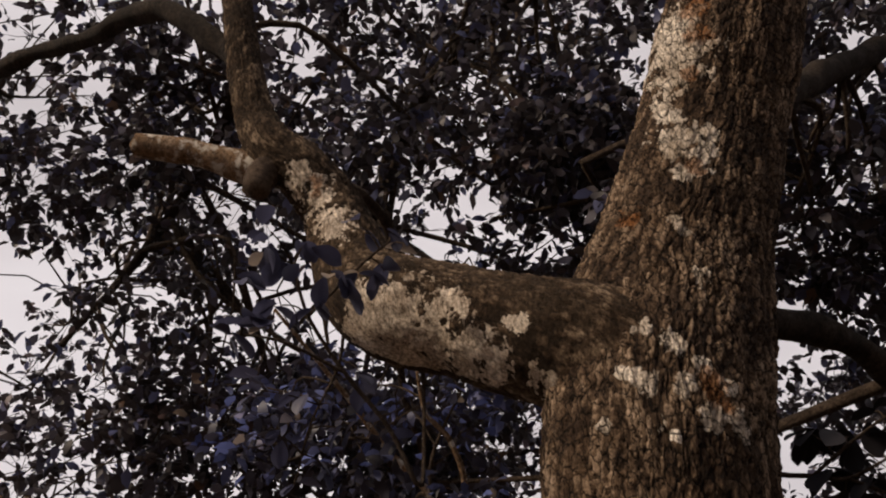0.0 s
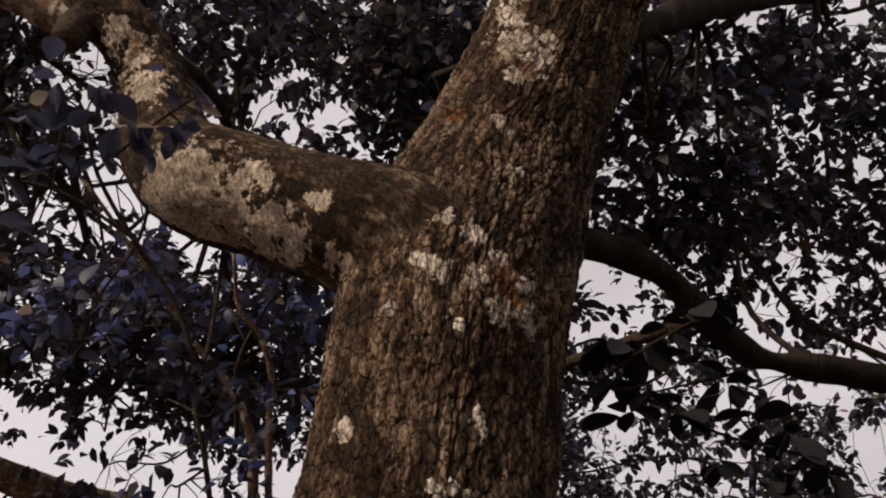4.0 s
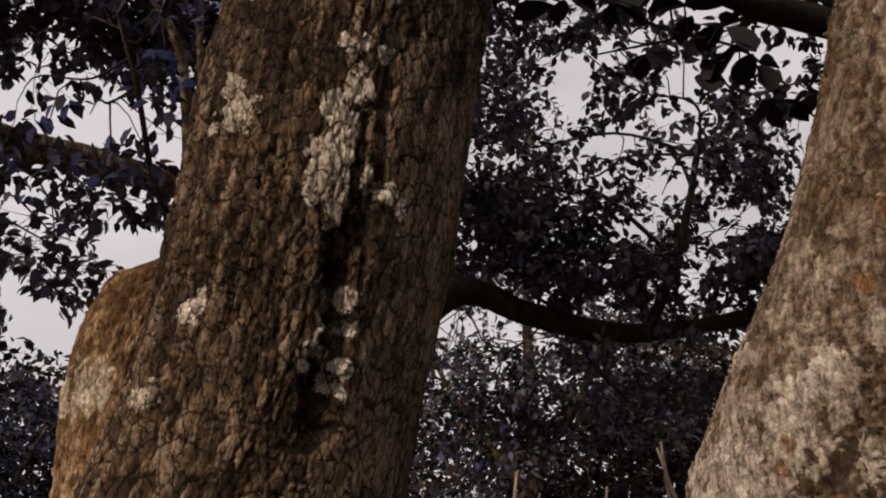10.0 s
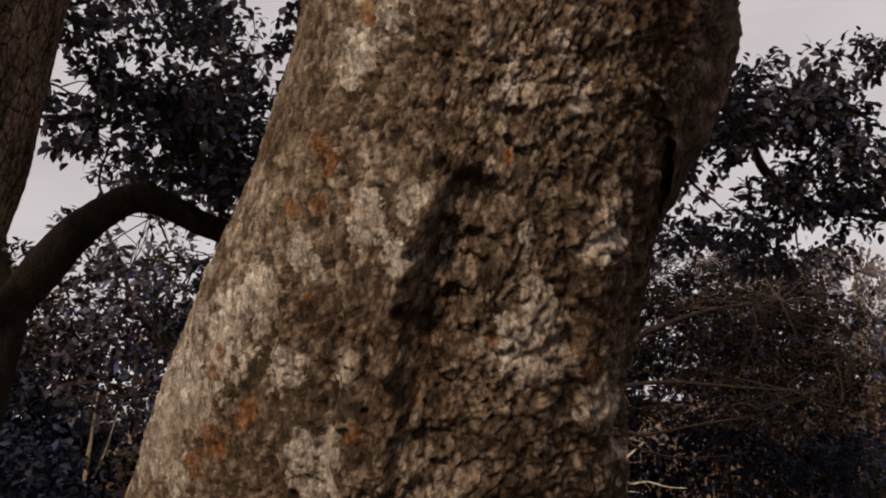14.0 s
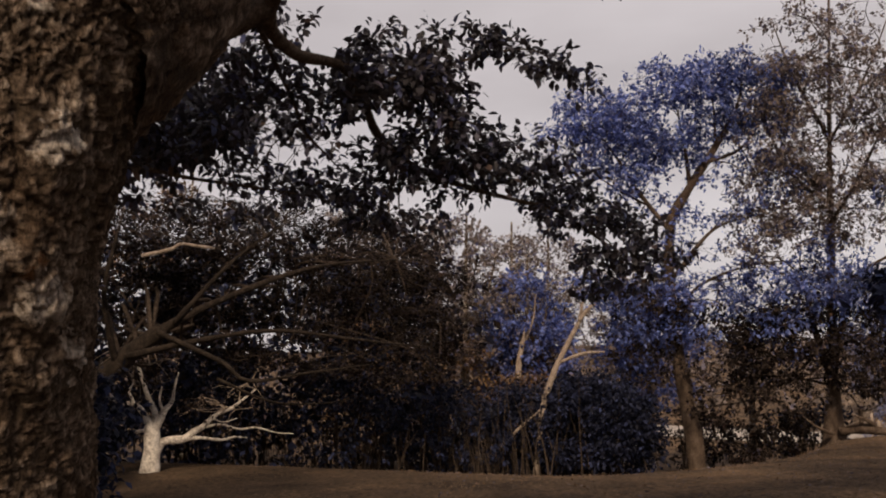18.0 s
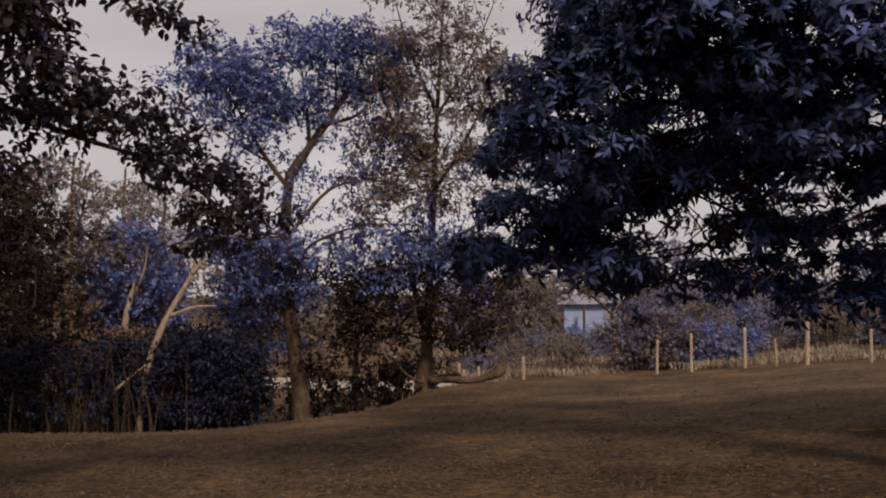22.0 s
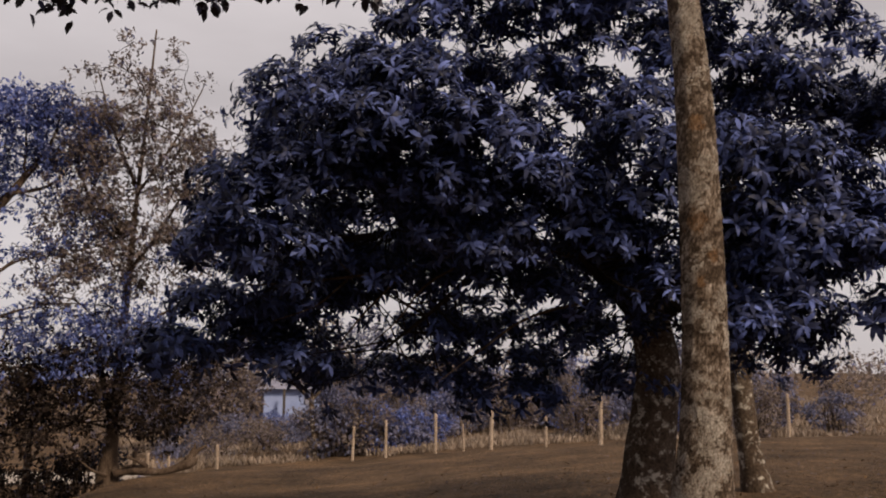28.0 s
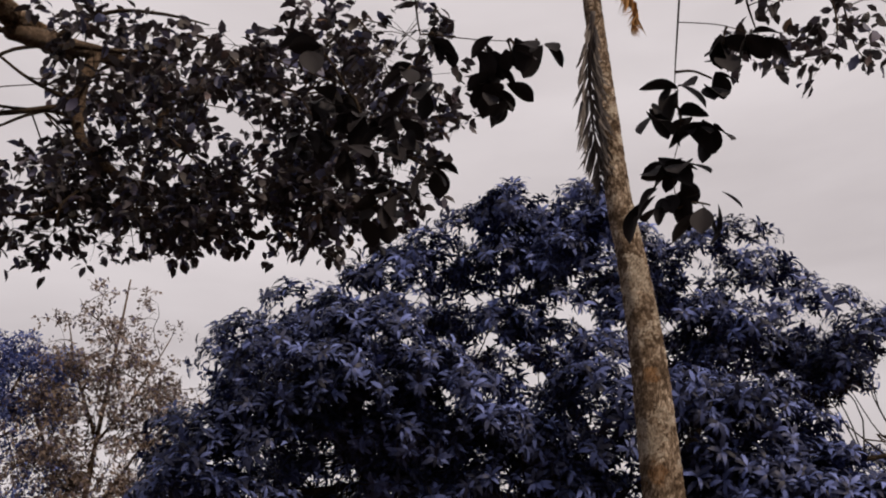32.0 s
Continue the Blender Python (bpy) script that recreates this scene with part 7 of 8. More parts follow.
def scrub_fence():
    rng = np.random.default_rng(46)
    mats = (M_SCRUB_PALE, M_LEAF_BROWN, M_SCRUB_PALE, M_LEAF_BROWN, M_LEAF_BLUE)
    names = ("blue-leaved scrub bush behind the fence", "dry brown scrub bush behind the fence", "hazy blue scrub bush behind the fence", "dry brown scrub bush behind the fence", "blue-leaved scrub bush behind the fence")
    for k in range(58):
        x = -3 + 0.37 * k + rng.normal() * 0.5
        y = 32.3 + rng.random() * 12 - max(0, x - 6) * 0.25
        j = int(rng.integers(0, 5))
        if -0.115 < x / y < -0.015 and y > 33:
            y, x = 32.3, x + 2.2
        bush(rng, x, y, 0.7 + rng.random() * 0.9, 0.8, 1.0 + rng.random() * 1.3, mats[j], names[j], 22, 0.13, 4, 0.0, "scrub behind the fence", M_TWIG)
    for x, y in ((-3.9, 48), (-2.9, 50), (-1.9, 47), (-3.2, 36), (-6.3, 31.5), (-4.6, 33.5), (-8.2, 42), (-6.9, 47), (-1.2, 46)):
        bush(rng, x, y, 0.7, 0.6, 0.7, mats[int(rng.integers(0, 5))], "low scrub bush on the dry slope", 10, 0.11, 4, 0.0, "scrub on the slope")
    for k in range(16):
        y = 37 + rng.random() * 11
        x = y * (-0.17 + 0.011 * k)
        j = int(rng.integers(0, 5))
        bush(rng, x, y, 0.8 + rng.random() * 0.5, 0.7, 0.55 + rng.random() * 0.5, mats[j], "low scrub bush on the dry slope", 14, 0.12, 4, 0.0, "scrub on the slope")
    for k in range(20):
        x = -4 + 1.15 * k + rng.normal() * 0.4
        if -5.2 < x < -0.8:
            continue
        j = int(rng.integers(0, 5))
        bush(rng, x, 42 + rng.random() * 8 - max(0, x - 8) * 0.4, 1.5 + rng.random() * 0.7, 1.2, 2.2 + rng.random() * 1.5, mats[j], names[j].replace("behind", "well behind"), 40, 0.16, 5, 0.0, "scrub behind the fence", M_TWIG)
    for x, y, rx, h, j in ((-6.2, 45, 2.0, 4.4, 1), (-8.8, 46, 2.2, 4.8, 0), (-5.6, 62, 2.6, 6.4, 1), (-7.4, 58, 2.6, 6.0, 0), (-2.2, 63, 2.6, 6.2, 1), (0.6, 62, 2.6, 6.0, 0)):
        bush(rng, x, y, rx, 1.6, h, mats[j], "tall dry scrub on the far slope", 60, 0.2, 5, 0.0, "scrub on the slope", M_TWIG)
    # far woods as one mesh
    n = 900
    x = rng.uniform(-80, 100, n)
    y = 48 + rng.random(n) ** 1.5 * 150
    keep = ~((x > -9) & (x < 1) & (y < 62))
    x, y = x[keep], y[keep]
    z = height(x, y)
    m = 24
    h = rng.uniform(1.5, 3.6, len(x)) * (0.8 + y / 250)
    c = np.repeat(np.stack([x, y, z + h * 0.55], 1), m, 0)
    hh = np.repeat(h, m)
    o = c + ball(rng, len(c), 0.4) * np.stack([hh * 0.6, hh * 0.6, hh * 0.55], 1)
    ln = rng.uniform(0.25, 0.6, len(o))
    v, f = leaves(o, rng.normal(size=(len(o), 3)), rng.normal(size=(len(o), 3)) + np.array((0, 0, 1)), ln, ln * 0.6, LEAF_2)
    tagged(new("far_woods", mesh_from("far_woods", v, f, M_LEAF_BROWN)), "dry scrub woods on the far slopes", "woods", kind="stuff")


scrub_fence()


def field_grass():
    rng = np.random.default_rng(47)
    n = 60000
    y = 30.6 + 34 * rng.random(n) ** 1.4
    x = y * rng.uniform(-0.26, 0.62, n)
    clump = fbm(np.stack([x * 0.5, y * 0.35, 0 * x], 1), 3, 19)
    keep = rng.random(n) < sstep(0.32, 0.55, clump)
    x, y, clump = x[keep], y[keep], clump[keep]
    m = len(x)
    o = np.stack([x, y, height(x, y) - 0.03], 1)
    ln = rng.uniform(0.12, 0.42, m) * (0.4 + clump)
    v, f = leaves(o, rng.normal(size=(m, 3)) * 0.3 + np.array((0, 0, 1.0)), rng.normal(size=(m, 3)), ln, np.full(m, 0.05), LEAF_2)
    tagged(new("field_grass", mesh_from("field_grass", v, f, M_STRAW_PALE)), "tall pale dry grass in the field behind the fence", "grass", kind="stuff")


field_grass()


# ---------------------------------------------------------------- mango tree
def mango():
    rng = np.random.default_rng(51)
    z0 = zg(3.0, 8.9)
    t = thing("mango_tree", (3.0, 8.9, z0), "broad mango tree with drooping blue-green leaf whorls", "tree")
    trunk = [(2.97, 8.92, z0 - 0.1, 0.36), (2.99, 8.91, 0.52, 0.285), (3.02, 8.9, 0.89, 0.245), (3.08, 8.88, 1.33, 0.22), (3.11, 8.87, 1.77, 0.215), (3.03, 8.95, 2.3, 0.19)]
    part("trunk", tube(trunk, 36, 14, 0.18, 7), M_BARK_MANGO, t)
    limbs = [[(3.05, 8.95, 2.1, 0.15), (2.5, 8.9, 2.7, 0.12), (1.6, 8.7, 3.0, 0.09), (0.6, 8.5, 3.0, 0.06), (-0.5, 8.4, 2.8, 0.03)], [(3.0, 8.95, 2.2, 0.15), (2.6, 9.3, 3.2, 0.12), (1.6, 9.6, 4.2, 0.09), (0.6, 9.7, 4.7, 0.06), (-0.6, 9.6, 4.6, 0.03)],
             [(3.03, 9, 2.3, 0.15), (3.1, 9.4, 3.4, 0.12), (2.7, 9.8, 4.5, 0.09), (2.2, 10, 5.5, 0.05)], [(3.1, 9, 2.3, 0.14), (3.8, 9.2, 3.2, 0.11), (4.4, 9.4, 4.2, 0.08), (4.6, 9.5, 5.2, 0.04)], [(3.1, 8.9, 2.2, 0.13), (4.0, 8.6, 2.8, 0.09), (5.0, 8.4, 3.2, 0.06), (6.0, 8.4, 3.4, 0.03)],
             [(2.9, 8.85, 2.3, 0.10), (2.4, 8.4, 2.6, 0.07), (2.1, 7.9, 2.7, 0.04)], [(1.6, 8.7, 3.0, 0.06), (1.0, 8.8, 2.4, 0.04), (0.4, 8.8, 1.9, 0.02)], [(2.6, 9.3, 3.2, 0.08), (1.9, 9.8, 4.0, 0.06), (1.5, 10.2, 5.2, 0.03)], [(0.6, 8.5, 3.0, 0.05), (0.2, 8.2, 3.5, 0.03), (0.0, 8.0, 3.9, 0.02)]]
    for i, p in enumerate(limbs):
        part("limb", tube([(*q[:3], q[3] * 0.62) for q in p], 9, 6, 0.25, i), M_BARK_SHADED, t)
    puffs = [(0.38, 9.39, 4.77, 0.44, 0.70, 0.22, 26), (0.64, 9.26, 5.08, 0.57, 0.70, 0.32, 42), (1.26, 9.08, 5.38, 0.70, 0.70, 0.38, 62), (1.67, 8.84, 5.74, 0.51, 0.70, 0.19, 26), (2.12, 8.69, 5.86, 0.25, 0.70, 0.13, 26),
             (2.63, 8.58, 5.83, 0.32, 0.70, 0.16, 26), (2.94, 8.61, 5.59, 0.57, 0.70, 0.38, 51), (2.31, 8.95, 5.24, 0.76, 0.70, 0.38, 68), (3.10, 8.82, 5.02, 0.76, 0.70, 0.38, 68), (3.71, 8.52, 5.19, 0.51, 0.70, 0.32, 38),
             (4.20, 8.33, 5.13, 0.57, 0.70, 0.32, 42), (4.52, 8.29, 4.87, 0.51, 0.70, 0.32, 38), (4.08, 8.64, 4.53, 0.82, 0.70, 0.44, 86), (4.85, 8.29, 4.44, 0.57, 0.70, 0.38, 51), (5.19, 8.21, 4.22, 0.51, 0.70, 0.32, 38),
             (5.46, 8.01, 4.25, 0.25, 0.70, 0.19, 26), (4.62, 8.56, 4.16, 0.76, 0.70, 0.38, 68), (5.25, 8.33, 3.94, 0.57, 0.70, 0.38, 51), (4.10, 8.85, 4.10, 0.38, 0.70, 0.25, 26), (1.53, 9.26, 4.85, 0.76, 0.70, 0.32, 56),
             (2.34, 9.16, 4.71, 0.63, 0.70, 0.25, 38), (1.92, 9.31, 4.55, 0.38, 0.70, 0.19, 26), (-0.54, 9.05, 4.21, 0.42, 0.70, 0.30, 33), (-0.32, 8.99, 4.34, 0.30, 0.70, 0.15, 26),
             (-0.76, 9.12, 4.05, 0.21, 0.70, 0.21, 26), (0.05, 8.93, 4.55, 0.18, 0.70, 0.12, 26), (0.27, 9.03, 4.32, 0.36, 0.70, 0.24, 26), (2.32, 8.96, 3.98, 0.24, 0.70, 0.12, 26), (2.88, 8.69, 4.19, 0.18, 0.70, 0.15, 26),
             (0.62, 7.54, 3.91, 0.45, 0.45, 0.18, 34), (0.27, 7.60, 3.76, 0.50, 0.45, 0.23, 49), (-0.12, 7.63, 3.65, 0.35, 0.45, 0.23, 34), (0.97, 7.55, 3.77, 0.35, 0.45, 0.20, 30), (0.68, 7.65, 3.54, 0.70, 0.45, 0.25, 76),
             (-0.01, 7.71, 3.42, 0.55, 0.45, 0.25, 60), (1.33, 7.58, 3.54, 0.35, 0.45, 0.20, 30), (-0.39, 7.73, 3.30, 0.35, 0.45, 0.20, 30), (-0.62, 7.75, 3.13, 0.45, 0.45, 0.23, 44),
             (-0.89, 7.77, 2.88, 0.40, 0.45, 0.20, 35), (-1.15, 7.77, 2.59, 0.25, 0.45, 0.20, 26), (-0.74, 7.82, 2.65, 0.45, 0.45, 0.23, 44), (-0.19, 7.80, 3.05, 0.60, 0.45, 0.25, 65),
             (0.60, 7.77, 3.16, 0.65, 0.45, 0.30, 85), (1.29, 7.70, 3.16, 0.60, 0.45, 0.30, 79), (1.68, 7.58, 3.35, 0.35, 0.45, 0.23, 34), (2.43, 7.69, 3.43, 0.47, 0.45, 0.18, 34), (2.72, 7.61, 3.38, 0.31, 0.45, 0.16, 26),
             (2.14, 7.84, 3.16, 0.57, 0.45, 0.29, 66), (2.67, 7.70, 3.09, 0.47, 0.45, 0.26, 49), (1.94, 7.95, 2.82, 0.57, 0.45, 0.23, 54), (1.39, 8.07, 2.72, 0.31, 0.45, 0.21, 26), (2.43, 7.84, 2.71, 0.52, 0.45, 0.26, 54),
             (0.93, 8.11, 2.82, 0.36, 0.45, 0.21, 30), (3.36, 7.37, 3.39, 0.31, 0.45, 0.18, 26), (3.75, 7.22, 3.29, 0.42, 0.45, 0.18, 30), (4.04, 7.07, 3.31, 0.26, 0.45, 0.13, 26), (3.62, 7.34, 3.04, 0.52, 0.45, 0.26, 54),
             (3.40, 7.48, 2.82, 0.21, 0.45, 0.21, 26), (4.11, 7.13, 2.87, 0.42, 0.45, 0.26, 43), (3.82, 7.30, 2.75, 0.42, 0.45, 0.21, 35), (4.36, 7.04, 2.53, 0.31, 0.45, 0.26, 32), (4.01, 7.24, 2.46, 0.42, 0.45, 0.21, 35),
             (3.52, 7.49, 2.43, 0.26, 0.45, 0.21, 26), (-0.89, 9.56, 2.25, 0.54, 0.60, 0.30, 49), (-0.31, 9.60, 2.26, 0.66, 0.60, 0.27, 54), (0.28, 9.61, 2.27, 0.60, 0.60, 0.30, 54),
             (-0.30, 9.63, 1.85, 0.66, 0.60, 0.24, 48), (-0.82, 9.59, 1.79, 0.36, 0.60, 0.21, 39), (0.23, 9.64, 1.67, 0.42, 0.60, 0.21, 39), (0.88, 9.60, 1.91, 0.54, 0.60, 0.27, 44), (1.42, 9.54, 2.09, 0.48, 0.60, 0.24, 39),
             (0.95, 9.61, 1.56, 0.30, 0.60, 0.21, 39), (1.59, 9.52, 1.80, 0.42, 0.60, 0.21, 39), (2.06, 9.41, 2.39, 0.60, 0.60, 0.21, 39), (2.35, 9.37, 2.03, 0.48, 0.60, 0.24, 39), (2.74, 9.28, 1.80, 0.30, 0.60, 0.30, 39),
             (2.90, 9.23, 1.51, 0.18, 0.60, 0.24, 39), (1.71, 9.51, 1.50, 0.36, 0.60, 0.12, 39), (0.63, 9.55, 2.75, 0.66, 0.60, 0.30, 60), (1.47, 9.47, 2.75, 0.48, 0.60, 0.24, 39), (2.04, 8.25, 2.66, 0.53, 0.60, 0.21, 43),
             (2.64, 8.08, 2.75, 0.43, 0.60, 0.27, 43), (2.79, 8.08, 2.29, 0.32, 0.60, 0.27, 39), (-1.07, 9.50, 2.71, 0.54, 0.60, 0.24, 39), (3.57, 7.80, 2.07, 0.21, 0.60, 0.16, 39), (3.74, 7.74, 1.87, 0.32, 0.60, 0.19, 39),
             (3.95, 7.64, 1.72, 0.24, 0.60, 0.21, 39), (3.62, 7.75, 2.47, 0.32, 0.60, 0.27, 39), (4.00, 7.56, 2.45, 0.48, 0.60, 0.32, 59), (4.32, 7.42, 2.25, 0.37, 0.60, 0.32, 46), (4.47, 7.35, 1.95, 0.21, 0.60, 0.16, 39),
             (3.91, 7.55, 2.85, 0.53, 0.60, 0.27, 54), (4.32, 7.34, 2.83, 0.37, 0.60, 0.32, 46), (-0.33, 9.16, 2.74, 0.70, 0.60, 0.23, 52), (0.52, 9.17, 2.64, 0.70, 0.60, 0.23, 52), (1.48, 9.09, 2.58, 0.70, 0.60, 0.23, 52),
             (2.24, 8.85, 2.51, 0.58, 0.60, 0.20, 39), (0.78, 8.90, 3.05, 0.68, 0.60, 0.23, 39), (0.00, 8.93, 2.99, 0.63, 0.60, 0.23, 39), (2.90, 8.56, 2.54, 0.51, 0.60, 0.23, 39),
             (-1.26, 9.09, 2.11, 0.34, 0.40, 0.26, 39), (-0.82, 9.15, 1.92, 0.40, 0.40, 0.23, 39), (-1.43, 8.88, 1.82, 0.20, 0.40, 0.16, 26), (-0.48, 9.19, 1.66, 0.34, 0.40, 0.14, 26),
             (-0.55, 8.67, 2.49, 0.50, 0.40, 0.19, 39), (0.08, 8.70, 2.47, 0.50, 0.40, 0.19, 39),
             (2.79, 8.67, 5.16, 0.50, 0.60, 0.28, 39), (2.44, 8.81, 5.57, 0.44, 0.60, 0.19, 26), (3.13, 8.43, 5.43, 0.31, 0.60, 0.25, 26), (2.21, 8.91, 5.21, 0.31, 0.60, 0.22, 26)]
    for i, p in enumerate(([(2.78, 8.36, 2.69, 0.030), (1.46, 8.64, 2.87, 0.022), (0.48, 8.67, 2.64, 0.016), (-0.48, 8.57, 2.50, 0.010), (-0.98, 8.42, 2.45, 0.005)],
                            [(0.59, 8.66, 2.66, 0.014), (0.16, 8.72, 2.20, 0.010), (-0.05, 8.73, 1.93, 0.005)],
                            [(1.46, 8.64, 2.87, 0.016), (0.81, 8.66, 2.53, 0.012), (0.49, 8.71, 2.15, 0.008), (0.11, 8.74, 1.82, 0.004)],
                            [(0.05, 8.68, 2.58, 0.012), (-0.27, 8.60, 2.29, 0.008), (-0.68, 8.58, 2.13, 0.004)],
                            [(2.66, 8.53, 2.43, 0.020), (1.80, 8.66, 2.21, 0.014), (1.30, 8.66, 1.88, 0.009), (0.86, 8.61, 1.56, 0.004)])):
        part("branch", tube(p, 7, 7, 0.3, 30 + i), M_BARK_C, t, "bare pale branch under the crown")
    lv, tw = rosettes(rng, puffs, limbs)
    tagged(part("branchwork", tw, M_BARK_SHADED, t), kind="stuff")
    part("crown", lv, M_LEAF_MANGO, t, "dense crown of long blue-green leaves in whorls")
    z1 = zg(4.5, 10.0)
    t2 = thing("leaning_trunk", (4.54, 10.02, z1), "second slimmer mango trunk in the shade", "tree")
    tr = [(4.6, 10.0, z1 - 0.1, 0.2), (4.53, 10.02, 0.8, 0.135), (4.46, 10.05, 1.68, 0.125), (4.5, 10.1, 2.6, 0.11), (4.7, 10.2, 3.8, 0.07)]
    part("trunk", tube(tr, 18, 9, 0.2, 9), M_BARK_MANGO, t2)
    lv, tw = rosettes(rng, [(4.9, 10.4, 3.8, 1.2, 0.9, 0.8, 120), (6.6, 9.8, 3.2, 1.0, 1.0, 0.8, 100)], [tr[2:], [(4.6, 10.1, 3.2, 0.06), (5.8, 9.9, 3.6, 0.04), (6.6, 9.8, 3.9, 0.02)]])
    tagged(part("branchwork", tw, M_TWIG, t2), kind="stuff")
    part("crown", lv, M_LEAF_MANGO, t2)


mango()


# ---------------------------------------------------------------- palm
def frond(rng, rows, leaf, count, mat, t, name, droop=0.6, spread=1.0):
    """A palm leaf: a rib with a comb of leaflets on both sides."""
    f = part(name, tube(rows, 6, 8), mat, t)
    r, _ = resample(rows, count)
    c = r[:, :3]
    tg, a, b = frames(c)
    o, ax, up, ln = [], [], [], []
    for s in (-1, 1):
        k = np.arange(3, count)
        w = np.sin(np.linspace(0.25, 3.0, len(k)))
        o.append(c[k])
        side = unit(np.cross(tg[k], np.array((0, 0, 1.0)) + 0.01))
        ax.append(tg[k] * 0.7 + side * s * spread + np.array((0, 0, -droop)) + rng.normal(size=(len(k), 3)) * 0.12)
        up.append(np.cross(side, tg[k]) + rng.normal(size=(len(k), 3)) * 0.3)
        ln.append(leaf * (0.35 + 0.65 * w) * (0.85 + 0.3 * rng.random(len(k))))
    o, ax, up, ln = (np.concatenate(q) for q in (o, ax, up, ln))
    base = f
    v = leaves(o, ax, up, ln, np.full(len(ln), 0.022), LEAF_LONG)
    tagged(part("frond_blade", v, mat, base), kind="stuff")


def palm():
    rng = np.random.default_rng(61)
    z0 = zg(2.56, 6.5)
    t = thing("palm_tree", (2.56, 6.5, z0), "tall palm with a mottled grey and orange trunk", "palm")
    axis = [(2.53, 6.52, z0 - 0.12, 0.36), (2.565, 6.51, 0.30, 0.30), (2.60, 6.495, 0.62, 0.240), (2.64, 6.48, 1.05, 0.195), (2.665, 6.47, 1.55, 0.172), (2.675, 6.47, 2.2, 0.160), (2.672, 6.47, 2.9, 0.152), (2.65, 6.46, 3.76, 0.138), (2.60, 6.45, 4.4, 0.122), (2.535, 6.44, 4.95, 0.108), (2.505, 6.42, 5.35, 0.098), (2.486, 6.42, 5.9, 0.09), (2.45, 6.43, 6.75, 0.082), (2.42, 6.43, 7.5, 0.085), (2.40, 6.43, 8.9, 0.09)]
    pale = [(2.6, 6.3, z, 0.07) for z in (0.5, 0.72, 0.9, 1.12, 1.3)] + [(2.5, 6.33, 0.8, 0.08), (2.7, 6.32, 1.0, 0.08), (2.55, 6.36, 2.1, 0.05)]
    hero_part("trunk", hero_limb(axis, 72, 340, 0.05, 0.045, 0.006, 71, pale, [(2.6, 6.33, 2.75, 0.06), (2.7, 6.33, 2.5, 0.04), (2.6, 6.33, 2.3, 0.03), (2.62, 6.34, 3.5, 0.05)], 0.03, (), 0.22, 0.0, 0.004, -1.57), M_BARK_PALM, t)
    for k in range(9):
        a = k * 0.72 + 0.2
        c, s = math.cos(a), math.sin(a)
        frond(rng, [(2.42 + c * 0.1, 6.43 + s * 0.1, 8.9, 0.03), (2.42 + c * 0.8, 6.43 + s * 0.8, 10.0, 0.022), (2.42 + c * 1.9, 6.43 + s * 1.9, 10.6, 0.014), (2.42 + c * 3.0, 6.43 + s * 3.0, 10.5, 0.006)], 0.6, 60, M_FROND_GREY if k % 3 else M_FROND, t, "frond")
    frond(rng, [(2.23, 5.82, 6.50, 0.022), (2.23, 6.01, 6.18, 0.018), (2.27, 6.20, 5.80, 0.013), (2.34, 6.36, 5.51, 0.008), (2.40, 6.48, 5.27, 0.004)], 0.42, 60, M_FROND_GREY, t, "hanging_frond", 1.1, 0.6)
    frond(rng, [(2.48, 6.36, 7.45, 0.025), (2.66, 6.25, 7.15, 0.02), (2.74, 6.2, 6.9, 0.014), (2.72, 6.2, 6.7, 0.008)], 0.3, 40, M_FROND, t, "hanging_frond", 0.9, 0.35)


palm()


def fallen_frond():
    rng = np.random.default_rng(62)
    pts = [(1.75, 9.45), (2.1, 9.25), (2.5, 9.0), (2.85, 8.55), (3.25, 8.25), (3.7, 8.1)]
    t = thing("fallen_palm_frond", (1.75, 9.45, zg(1.75, 9.45)), "dry orange palm frond lying on the grass", "palm frond")
    rows = [(x, y, zg(x, y) + 0.03 + 0.03 * i / 5, 0.008 + 0.003 * i) for i, (x, y) in enumerate(pts)]
    frond(rng, rows, 0.42, 34, M_FROND, t, "rib", 0.02, 0.16)
    frond(rng, [(x, y + 0.12, z - 0.01, r * 0.8) for x, y, z, r in rows[1:]], 0.35, 26, M_FROND, t, "rib", 0.02, 0.22)


fallen_frond()


# ---------------------------------------------------------------- near leaf sprays
def leaf_object(rng, parent, foot, axis, up, length, width, mat, label=""):
    """One large leaf: curved blade folded along its midrib."""
    a = Vector(axis).normalized()
    s = Vector(up).cross(a).normalized()
    n = a.cross(s)
    bm = bmesh.new()
    rings = []
    bend = 0.10 + 0.16 * rng.random()
    for i in range(8):
        u = i / 7
        w = width * 0.5 * max(0.0, math.sin(math.pi * min(1, u ** 1.35)) ** 0.62) + 0.0015
        mid = Vector(foot) + a * (length * u) - n * (length * bend * u * u)
        rings.append([bm.verts.new(mid + s * k * w + n * abs(k) * w * 0.28) for k in (-1, -0.5, 0, 0.5, 1)])
    for p, q in zip(rings, rings[1:]):
        for k in range(4):
            f = bm.faces.new((p[k], p[k + 1], q[k + 1], q[k]))
            f.smooth = True
    return part("leaf", bm, mat, parent, label)


